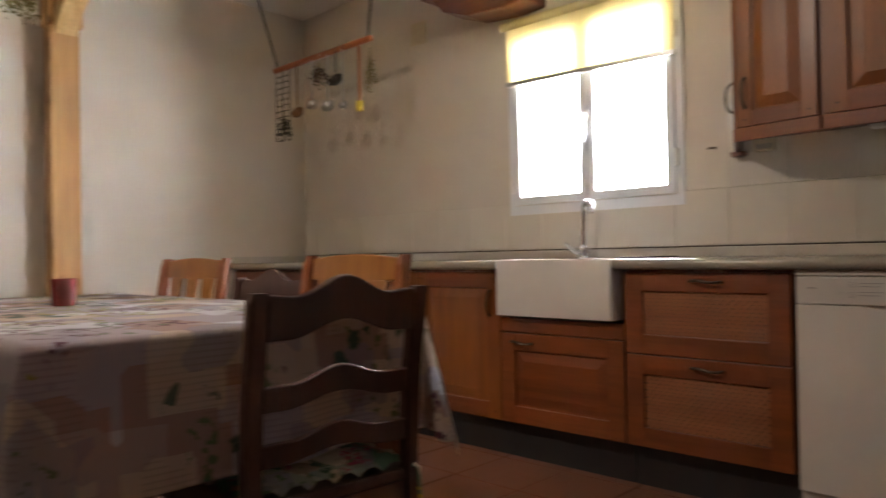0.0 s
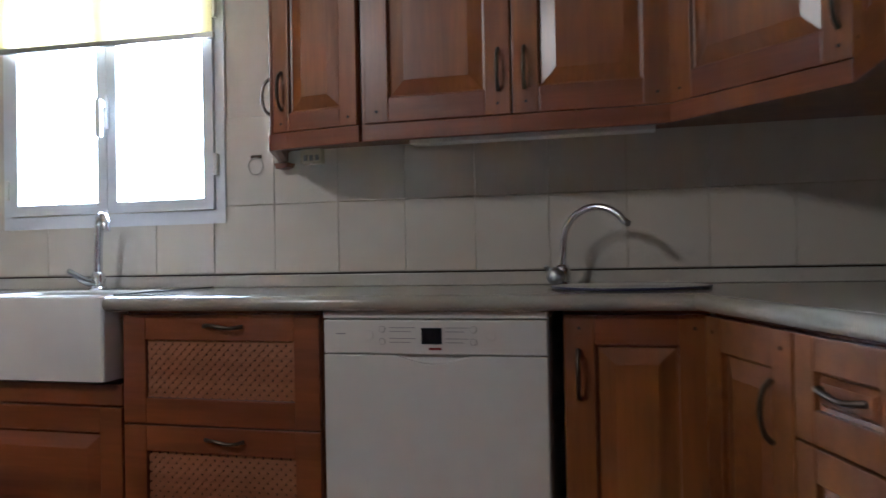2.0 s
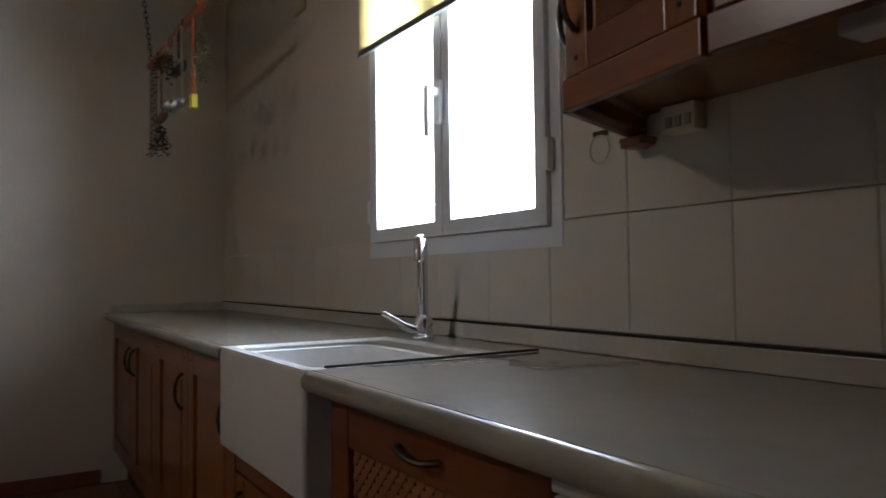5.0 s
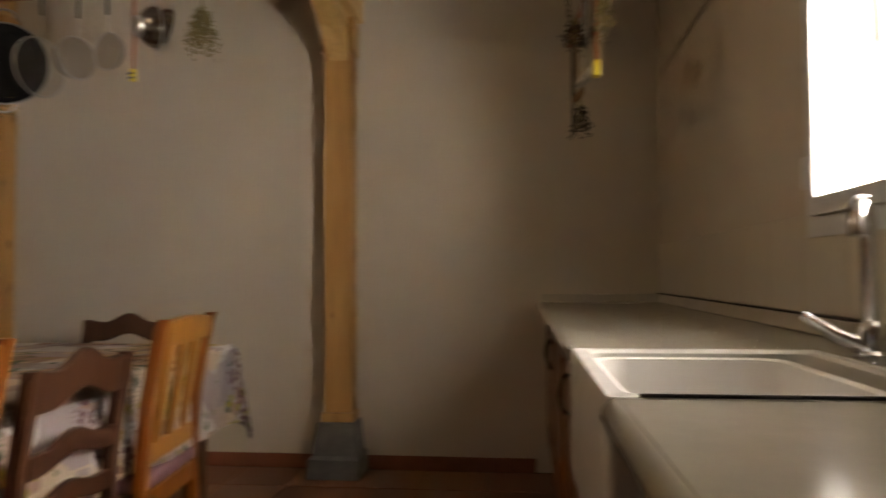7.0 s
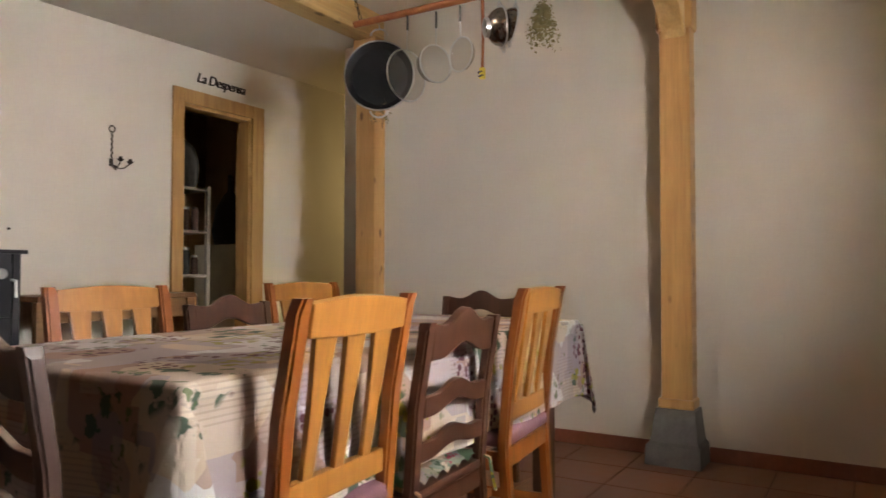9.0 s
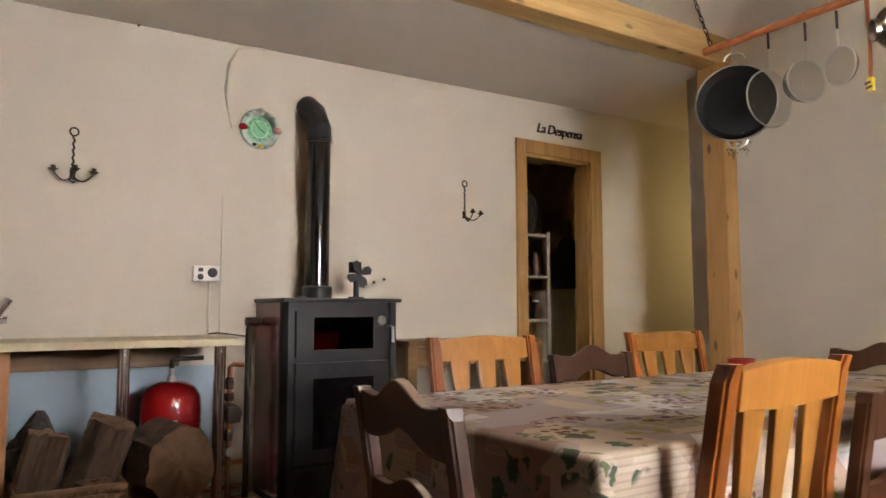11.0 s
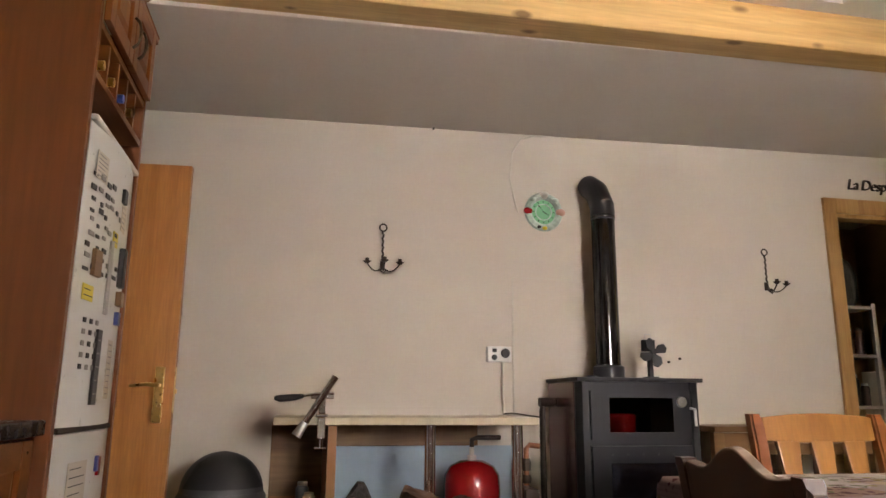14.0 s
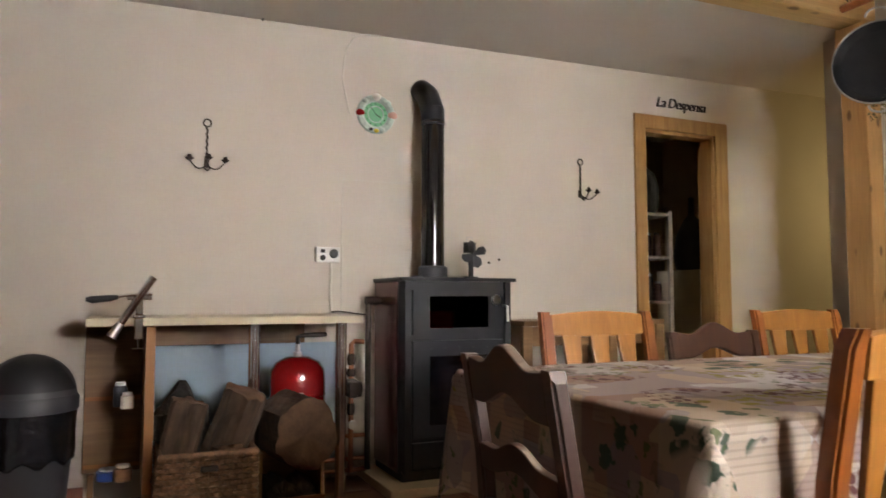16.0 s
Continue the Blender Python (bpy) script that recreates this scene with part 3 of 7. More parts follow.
tagged(part("window_shelf", join(outline([(-2.06, 2.40), (-1.98, 2.31), (-1.80, 2.245), (-1.55, 2.225), (-1.40, 2.235), (-1.40, 2.40)], 0.20, 0.012, pose(0, -0.205, 0)), boxed(-2.12, -1.30, -0.23, -0.002, 2.40, 2.43, 0.006)), "cab_x"), "wooden shelf with a curved apron by the window", "shelf")

# two glowing boards added to light the room; the view outside is unseen
structure("backdrop", boxed(-4.2, 2.2, 0.82, 0.84, -0.4, 1.90), "outdoors", "bright glowing board added outside the window to light the room", "backdrop")
structure("backdrop_sky", boxed(-4.2, 2.2, 0.82, 0.84, 1.901, 2.75), "outdoor_upper", "dimmer glowing board added above it outside the window", "backdrop")

# posts, braces, beams
def post(name, yc, label, stone):
    p = thing(name, label, "post", kind="structure")
    part("shaft", boxed(WEST + 0.001, WEST + 0.125, yc - 0.078, yc + 0.078, 0.30 if stone else 0.0, 2.44 if stone else 2.545, 0.008), "pine", p)
    if stone:
        b = bmesh.new()
        lo, hi = 0.138, 0.098
        vs = []
        for z, w, d in ((0.0, lo, 0.235), (0.10, lo - 0.004, 0.228), (0.115, 0.118, 0.205), (0.275, hi, 0.170)):
            vs.append([b.verts.new((WEST + 0.001, yc - w, z)), b.verts.new((WEST + d, yc - w, z)), b.verts.new((WEST + d, yc + w, z)), b.verts.new((WEST + 0.001, yc + w, z))])
        for a, c in zip(vs, vs[1:]):
            for k in range(4):
                b.faces.new([a[k], a[(k + 1) % 4], c[(k + 1) % 4], c[k]])
        b.faces.new(vs[0])
        b.faces.new(vs[-1])
        part("stone_base", b, "concrete", p, "grey stepped stone foot")
        part("collar", boxed(WEST + 0.001, WEST + 0.150, yc - 0.090, yc + 0.090, 0.276, 0.325, 0.010), "pine", p)
    part("capital", boxed(WEST + 0.001, WEST + 0.145, yc - 0.095, yc + 0.095, 2.245, 2.44 if stone else 2.545, 0.02), "pine", p)
    pts = [(0.0, 2.20), (0.04, 2.245), (0.12, 2.31), (0.24, 2.38), (0.40, 2.44), (0.0, 2.44)]
    if stone:
        part("brace", outline(pts, 0.12, 0.006, pose(WEST + 0.126, yc - 0.06, 0)), "pine_x", p, "curved wooden brace")
    return p


post("post_1", -1.70, "knotty pine post on a grey stone foot", True)
post("post_2", -3.715, "knotty pine post at the end of the wall", False)
structure("beam_1", boxed(WEST, EAST, -1.785, -1.585, 2.441, 2.70, 0.008), "pine_x", "knotty pine ceiling beam", "beam")
structure("beam_2", boxed(WEST, EAST, -3.782, -3.63, 2.494, 2.72, 0.008, 2, pose(0, 0, 0, 0, 0.6, 0)), "pine_x", "knotty pine ceiling beam between the two ceilings", "beam")

# pantry door frame
def pantry_frame():
    d = thing("door_1", "pine door frame of the open pantry", "door frame", kind="structure")
    for xa, xb in ((-2.942, -2.853), (-3.690, -3.572)):
        part("jamb", boxed(xa, xb, SOUTH + 0.001, SOUTH + 0.022, 0, 2.240, 0.005), "frame_wood", d)
    part("head", boxed(-3.572, -2.942, SOUTH + 0.001, SOUTH + 0.022, 2.142, 2.240, 0.005), "frame_wood", d)
    for xa, xb in ((-2.96, -2.932), (-3.573, -3.545)):
        part("lining", boxed(xa, xb, SOUTH - 0.10, SOUTH + 0.002, 0, 2.145), "frame_wood", d)
    part("lining_head", boxed(-3.545, -2.96, SOUTH - 0.10, SOUTH + 0.002, 2.12, 2.145), "frame_wood", d)
    leaf = part("door_leaf", boxed(0, 0.60, -0.018, 0.018, 0.01, 2.08, 0.003), "frame_wood", d, "pine door leaf pushed open into the pantry", pose(-3.56, SOUTH - 0.125, 0, 0, 0, -174))
    part("door_handle", join(boxed(0.53, 0.56, -0.03, -0.018, 0.95, 1.10, 0.004), tube([(0.545, -0.03, 1.03), (0.545, -0.06, 1.03), (0.44, -0.065, 1.03)], 0.008)), "brass", leaf)


pantry_frame()


def entry_door():
    d = thing("door_2", "orange veneered door standing open with a brass handle", "door", pose(1.62, -4.50, 0, 0, 0, 177), kind="structure")
    leaf = part("door_leaf", boxed(0, 0.745, -0.02, 0.02, 0.01, 2.03, 0.003), "door_wood", d)
    part("handle_plate", boxed(0.665, 0.705, -0.026, -0.0205, 0.86, 1.10, 0.008, 3), "brass", leaf)
    part("lever", join(tube([(0.685, -0.02, 1.02), (0.685, -0.055, 1.02)], 0.009), tube([(0.69, -0.055, 1.02), (0.64, -0.058, 1.024), (0.57, -0.052, 1.016)], [0.009, 0.008, 0.006])), "brass", leaf, smooth=True)
    part("lock_plate", boxed(0.742, 0.747, -0.012, 0.012, 0.90, 1.10), "brass", leaf)
    part("latch", boxed(0.746, 0.756, -0.007, 0.007, 0.985, 1.005), "brass", leaf)


entry_door()
# unseen frame, made up for the opening of the east fill lamp
bm = bmesh.new()
for a in ((-3.16, -2.34, 1.04, 1.10), (-3.16, -2.34, 2.10, 2.16), (-3.16, -3.10, 1.10, 2.10), (-2.40, -2.34, 1.10, 2.10)):
    box(bm, EAST + 0.05, EAST + 0.11, a[0], a[1], a[2], a[3])
structure("window_2", bm, "pvc", "white window frame added unseen round the east fill light", "window")


# ---- kitchen units ----
def panel_door(parent, name, w, h, m, mat="cab", handle=None, raised=True, lattice=False, label=""):
    """A framed front in the x-z plane, its face at y = -0.022: stiles, rails and a raised panel or lattice."""
    f = 0.075 if w > 0.34 else 0.06
    door = part(name, boxed(0.002, w - 0.002, -0.004, 0, 0.002, h - 0.002), mat, parent, label, m)
    for xa, xb in ((0, f), (w - f, w)):
        part("stile", boxed(xa, xb, -0.022, -0.0005, 0, h, 0.003, 2), mat, door)
    for za, zb in ((0, f), (h - f, h)):
        part("rail", boxed(f - 0.0005, w - f + 0.0005, -0.0215, -0.0005, za, zb, 0.003, 2), "cab_x" if mat == "cab" else mat, door)
    if h > 0.3 and mat in ("cab", "cab_y"):
        for px, pz in ((f * 0.5, f * 0.45), (w - f * 0.5, f * 0.45), (f * 0.5, h - f * 0.45), (w - f * 0.5, h - f * 0.45)):
            part("peg", lathe([(0, -0.0005), (0.0045, -0.0005), (0.0045, 0.001), (0, 0.001)], 8, pose(px, -0.0225, pz, 90, 0, 0)), "dark_trim_shade", door)
    if lattice:
        # near-black sheet puts the shade behind the lattice into colour
        part("panel_back", boxed(f, w - f, -0.007, -0.0035, f, h - f), "dark_trim_shade", door)
        lat = bmesh.new()
        pitch, wd = 0.0275, 0.0140
        W, H = w - 2 * f, h - 2 * f
        for sgn, dep in ((1, -0.0118), (-1, -0.0105)):
            k = -H
            while k < W + H:
                pts = []
                for z in (0, H):
                    x = k + (z if sgn > 0 else H - z)
                    pts.append((x, z))
                (xa, za), (xb, zb) = pts
                # clip the bar to the opening
                t0, t1 = 0.0, 1.0
                if xb != xa:
                    ts = sorted(((0 - xa) / (xb - xa), (W - xa) / (xb - xa)))
                    t0, t1 = max(t0, ts[0]), min(t1, ts[1])
                if t1 - t0 > 0.02:
                    p = Vector((f + xa + (xb - xa) * t0, dep, f + za + (zb - za) * t0))
                    q = Vector((f + xa + (xb - xa) * t1, dep, f + za + (zb - za) * t1))
                    d = (q - p).normalized()
                    s = Vector((-d.z, 0, d.x)) * wd / 2
                    vs = [lat.verts.new(v + Vector((0, o, 0))) for o in (0, 0.003) for v in (p - s, q - s, q + s, p + s)]
                    for fc in ((0, 1, 2, 3), (4, 7, 6, 5), (0, 4, 5, 1), (1, 5, 6, 2), (2, 6, 7, 3), (3, 7, 4, 0)):
                        lat.faces.new([vs[i] for i in fc])
                k += pitch
        part("lattice", lat, "lattice", door, "diagonal wooden lattice")
    elif raised:
        pn = bmesh.new()
        W0, W1, H0, H1 = f - 0.001, w - f + 0.001, f - 0.001, h - f + 0.001
        b = min(0.05, (W1 - W0) / 4, (H1 - H0) / 4)
        rings = []
        for i, y in ((0, -0.010), (0.008, -0.008), (b, -0.019)):
            rings.append([pn.verts.new((x, y, z)) for x, z in ((W0 + i, H0 + i), (W1 - i, H0 + i), (W1 - i, H1 - i), (W0 + i, H1 - i))])
        for a, c in zip(rings, rings[1:]):
            for k in range(4):
                pn.faces.new([a[k], a[(k + 1) % 4], c[(k + 1) % 4], c[k]])
        pn.faces.new(rings[-1])
        part("raised_panel", pn, mat, door)
    if handle:
        kind, hx, hz = handle
        L = 0.06
        pts = []
        for i in range(9):
            u = -1 + i / 4
            bow = -0.022 - 0.028 * math.sqrt(max(0, 1 - u ** 2 * 0.98))
            pts.append((hx + u * L, bow, hz - 0.004 * math.sin(u * 3)) if kind == "h" else (hx, bow, hz + u * L))
        rr = [0.006, 0.0055, 0.005, 0.0055, 0.006, 0.0055, 0.005, 0.0055, 0.006]
        part("handle", tube(pts, rr, 8), "bronze", door, "bow-shaped metal pull", smooth=True)
    return door


def base_unit(name, x0, x1, label, fronts, z0=0.17, z1=0.855):
    u = thing(name, label, "cabinet", pose(x0, -0.578, 0), "floor cabinets")
    w = x1 - x0
    part("carcass", boxed(0.002, w - 0.002, 0.001, 0.575, z0, z1), "cab", u)
    part("plinth", boxed(0.002, w - 0.002, 0.05, 0.065, 0, z0 - 0.001), "plinth", u, "black plinth board")
    for nm, xa, xb, za, zb, kw in fronts:
        panel_door(u, nm, xb - xa - 0.004, zb - za - 0.004, pose(xa + 0.002, 0, za + 0.002), **kw)
    return u


base_unit("base_cabinet", -3.595, -2.93, "orange-brown wooden floor cabinet in the corner", [("door", 0.0, 0.665, 0.17, 0.85, dict(handle=("v", 0.60, 0.53)))])
base_unit("base_cabinet", -2.93, -2.37, "orange-brown wooden floor cabinet with one door", [("door", 0.0, 0.56, 0.17, 0.85, dict(handle=("v", 0.06, 0.53)))])
base_unit("base_cabinet", -2.37, -1.82, "orange-brown wooden floor cabinet with one door", [("door", 0.0, 0.55, 0.17, 0.85, dict(handle=("v", 0.49, 0.53)))])
base_unit("base_cabinet", -1.82, -1.27, "orange-brown wooden floor cabinet beside the sink", [("door", 0.0, 0.55, 0.17, 0.85, dict(handle=("v", 0.49, 0.53)))])
u = base_unit("sink_cabinet", -1.268, -0.642, "wooden cabinet with a drawer under the white sink", [("drawer", 0.0, 0.626, 0.17, 0.575, dict(mat="cab_x", handle=("h", 0.12, 0.362)))], z1=0.64)
part("rail", boxed(0.0, 0.626, -0.020, 0, 0.580, 0.642, 0.003), "cab_x", u)
base_unit("drawer_cabinet", -0.638, -0.016, "wooden drawer cabinet with diagonal lattice fronts", [
    ("drawer", 0.0, 0.622, 0.53, 0.85, dict(mat="cab_x", lattice=True, handle=("h", 0.33, 0.282))),
    ("drawer", 0.0, 0.622, 0.17, 0.53, dict(mat="cab_x", lattice=True, handle=("h", 0.33, 0.322)))])
base_unit("corner_cabinet", 0.635, 0.985, "dark wooden corner cabinet beside the dishwasher", [("door", 0.0, 0.35, 0.17, 0.85, dict(handle=("v", 0.035, 0.53)))])


# east run: its fronts turn 17 degrees away from the window wall
RUN = pose(0.985, -0.632, 0, 0, 0, -72.7)


def run_unit(name, x0, x1, label, fronts):
    u = thing(name, label, "cabinet", RUN @ pose(x0, 0, 0), "floor cabinets")
    w = x1 - x0
    part("carcass", boxed(0.002, w - 0.002, 0.001, 0.45, 0.17, 0.855), "cab", u)
    part("plinth", boxed(0.002, w - 0.002, 0.05, 0.065, 0, 0.169), "plinth", u, "black plinth board")
    for nm, xa, xb, za, zb, kw in fronts:
        panel_door(u, nm, xb - xa - 0.004, zb - za - 0.004, pose(xa + 0.002, 0, za + 0.002), **kw)
    return u


run_unit("base_cabinet", 0.0, 0.37, "honey brown wooden cabinet with one door", [("door", 0.0, 0.37, 0.17, 0.85, dict(mat="cab_y", handle=("v", 0.30, 0.52)))])
run_unit("drawer_cabinet", 0.372, 0.665, "honey brown wooden drawer cabinet beside the cooker", [
    ("drawer", 0.0, 0.293, 0.66, 0.85, dict(mat="cab_y", handle=("h", 0.145, 0.10))),
    ("drawer", 0.0, 0.293, 0.42, 0.66, dict(mat="cab_y", handle=("h", 0.145, 0.14))),
    ("drawer", 0.0, 0.293, 0.17, 0.42, dict(mat="cab_y", handle=("h", 0.145, 0.14)))])
tagged(part("cooker_side_panel", boxed(0.668, 0.745, 0.0, 0.58, 0, 0.855, 0.003), "cab_panel", None, "", RUN), "dark wooden panel standing beside the cooker", "panel")


def east_unit(name, y0, y1, label, fronts):
    u = thing(name, label, "cabinet", pose(1.078, y0, 0, 0, 0, -90), "floor cabinets")
    w = y0 - y1
    part("carcass", boxed(0.002, w - 0.002, 0.001, 0.59, 0.17, 0.855), "cab", u)
    part("plinth", boxed(0.002, w - 0.002, 0.05, 0.065, 0, 0.169), "plinth", u, "black plinth board")
    for nm, xa, xb, za, zb, kw in fronts:
        panel_door(u, nm, xb - xa - 0.004, zb - za - 0.004, pose(xa + 0.002, 0, za + 0.002), **kw)
    return u


u = east_unit("base_cabinet", -2.55, -3.325, "wooden cabinet under the black worktop", [("door", 0.0, 0.387, 0.17, 0.85, dict(mat="cab_y", handle=("v", 0.35, 0.55))), ("door", 0.387, 0.775, 0.17, 0.85, dict(mat="cab_y", handle=("v", 0.04, 0.55)))])
tagged(part("black_worktop", boxed(1.03, 1.685, -3.325, -2.545, 0.858, 0.90, 0.006), "granite"), "black worktop beside the tall cabinet", "worktop")

# L-shaped worktop with the sink cut into it and an upstand
bm = bmesh.new()
for a in ((-3.598, -1.262, -0.625, -0.002), (-1.262, -0.668, -0.155, -0.002), (-0.668, 0.955, -0.625, -0.002)):
    box(bm, a[0], a[1], a[2], a[3], 0.858, 0.90)
poly = [(0.955, -0.002), (0.955, -0.625), (0.962, -0.645), (1.183, -1.354), (1.80, -1.16), (2.045, -0.90), (2.045, -0.002)]
lo = [bm.verts.new((x, y, 0.858)) for x, y in poly]
hi = [bm.verts.new((x, y, 0.90)) for x, y in poly]
bm.faces.new(lo)
bm.faces.new(hi)
for k in range(len(poly)):
    bm.faces.new([lo[k], lo[(k + 1) % len(poly)], hi[(k + 1) % len(poly)], hi[k]])
bmesh.ops.remove_doubles(bm, verts=bm.verts[:], dist=0.0005)
wt = tagged(part("worktop", bm, "worktop"), "beige laminate worktop running round the corner", "worktop")
part("upstand", boxed(-3.595, 2.03, -0.022, -0.012, 0.9005, 0.944, 0.003), "upstand", wt)
part("upstand", boxed(-3.598, -3.588, -0.62, -0.023, 0.9005, 0.944, 0.003), "upstand", wt)
part("upstand", boxed(2.035, 2.045, -0.88, -0.023, 0.9005, 0.944, 0.003), "upstand", wt)
part("seal_strip", boxed(-3.588, 2.03, -0.0235, -0.0125, 0.9445, 0.9485), "dark_trim_shade", wt, "dark seal along the upstand")
part("edge_strip", tube([(-3.598, -0.626, 0.879), (-1.262, -0.626, 0.879)], 0.021, 12), "worktop", wt, smooth=True)
part("edge_strip", tube([(-0.668, -0.626, 0.879), (0.955, -0.626, 0.879)], 0.021, 12), "worktop", wt, smooth=True)
part("edge_strip", tube([(0.957, -0.63, 0.879), (1.181, -1.352, 0.879)], 0.021, 12), "worktop", wt, smooth=True)


# white ceramic sink
def butler_sink():
    s = thing("butler_sink", "white ceramic butler sink let into the worktop", "sink", pose(-0.965, -0.40, 0))
    X, Y = 0.295, 0.242
    bm = bmesh.new()
    t = 0.028
    rings = []

    def ring(x, y, z, r):
        pts = []
        for cx, cy, a0 in ((x - r, y - r, 0), (-x + r, y - r, 90), (-x + r, -y + r, 180), (x - r, -y + r, 270)):
            for i in range(5):
                a = radians(a0 + i * 22.5)
                pts.append(bm.verts.new((cx + r * math.cos(a), cy + r * math.sin(a), z)))
        return pts

    for x, y, z, r in ((X, Y, 0.655, 0.012), (X + 0.001, Y + 0.001, 0.668, 0.012), (X, Y, 0.890, 0.012), (X - 0.004, Y - 0.004, 0.900, 0.012), (X - t, Y - t, 0.900, 0.03), (X - t - 0.006, Y - t - 0.006, 0.894, 0.03), (X - t - 0.014, Y - t - 0.014, 0.72, 0.035), (X - t - 0.04, Y - t - 0.04, 0.70, 0.03)):
        rings.append(ring(x, y, z, r))
    for a, b in zip(rings, rings[1:]):
        for k in range(20):
            bm.faces.new([a[k], a[(k + 1) % 20], b[(k + 1) % 20], b[k]])
    bm.faces.new(rings[0][::-1])
    bm.faces.new(rings[-1])
    part("basin", bm, "white_enamel", s, smooth=True)
    part("drain", lathe([(0, 0.704), (0.04, 0.704), (0.043, 0.7015)], 20), "chrome", s, "round steel drain", smooth=True)


butler_sink()


def washing_up_bowl():
    t = thing("washing_up_bowl", "white plastic washing-up bowl standing in the sink", "bowl", pose(-0.985, -0.425, 0))
    bm = bmesh.new()
    rings = []
    for x, y, z, r in ((0.195, 0.150, 0.703, 0.05), (0.222, 0.172, 0.868, 0.06), (0.236, 0.186, 0.876, 0.06), (0.236, 0.186, 0.882, 0.06), (0.220, 0.170, 0.880, 0.06), (0.190, 0.145, 0.712, 0.05)):
        pts = []
        for cx, cy, a0 in ((x - r, y - r, 0), (-x + r, y - r, 90), (-x + r, -y + r, 180), (x - r, -y + r, 270)):
            for i in range(6):
                a = radians(a0 + i * 18)
                sag = 0.008 * math.cos(3 * (cx / x)) if z > 0.86 else 0
                pts.append(bm.verts.new((cx + r * math.cos(a), cy + r * math.sin(a), z - sag)))
        rings.append(pts)
    for a, b in zip(rings, rings[1:]):
        for k in range(24):
            bm.faces.new([a[k], a[(k + 1) % 24], b[(k + 1) % 24], b[k]])
    bm.faces.new(rings[0][::-1])
    bm.faces.new(rings[-1])
    part("tub", bm, "white_plastic", t, smooth=True)


washing_up_bowl()
tagged(part("cutting_rod", boxed(-0.668, -0.662, -0.60, -0.08, 0.9015, 0.9065, 0.001), "black_plastic"), "thin black strip lying along the sink edge", "strip")


def swan_tap(x, y, lever):
    t = thing("kitchen_tap", "chrome swan-neck kitchen tap behind the sink" if lever else "chrome swan-neck tap over the round basin", "tap", pose(x, y, 0.90, 0, 0, 55 if lever else 0))
    part("base", lathe([(0, 0), (0.032, 0), (0.032, 0.006), (0.026, 0.012), (0.026, 0.052), (0.022, 0.06), (0.016, 0.066), (0, 0.066)], 20), "chrome", t, smooth=True)
    if lever:
        pts = [(0, 0, 0.06), (0, -0.004, 0.14), (0, -0.012, 0.20)] + [(0.0, -0.062 + 0.045 * math.cos(radians(a)), 0.225 + 0.05 * math.sin(radians(a))) for a in range(15, 166, 15)] + [(0, -0.109, 0.215)]
        part("lever", join(tube([(-0.015, -0.005, 0.02), (-0.05, -0.012, 0.035), (-0.11, -0.03, 0.075)], [0.018, 0.015, 0.009])), "chrome", t, smooth=True)
        spout = 0.0155
    else:
        pts = [(0, 0, 0.05), (0.005, -0.002, 0.10)] + [(0.108 - 0.10 * math.cos(radians(a)), -0.09 * (a / 165), 0.135 + 0.105 * math.sin(radians(a))) for a in range(5, 146, 10)] + [(0.203, -0.095, 0.185)]
        part("lever", join(lathe([(0, 0.0), (0.020, 0.0), (0.031, 0.012), (0.033, 0.026), (0.027, 0.042), (0.012, 0.052), (0, 0.054)], 20, pose(-0.016, -0.008, 0.006)), tube([(-0.03, -0.01, 0.04), (-0.05, -0.02, 0.062)], [0.009, 0.006])), "steel", t, smooth=True)
        spout = 0.011
    part("spout", tube(pts, spout, 12), "chrome", t, smooth=True)
    return t


swan_tap(-1.132, -0.11, True)
swan_tap(0.597, -0.13, False)
basin = thing("round_basin", "white round enamel basin with a dark rim in the worktop", "basin", pose(0.80, -0.34, 0.9))
part("bowl", lathe([(0.205, 0.0), (0.212, 0.006), (0.205, 0.010), (0.185, 0.008), (0.172, 0.004), (0.10, 0.0025), (0, 0.002)], 36), "white_enamel", basin, smooth=True)
part("rim", tube([(0.213 * math.cos(radians(a)), 0.213 * math.sin(radians(a)), 0.006) for a in range(0, 360, 10)], 0.004, 6, True), "navy", basin, "dark blue enamel rim", smooth=True)


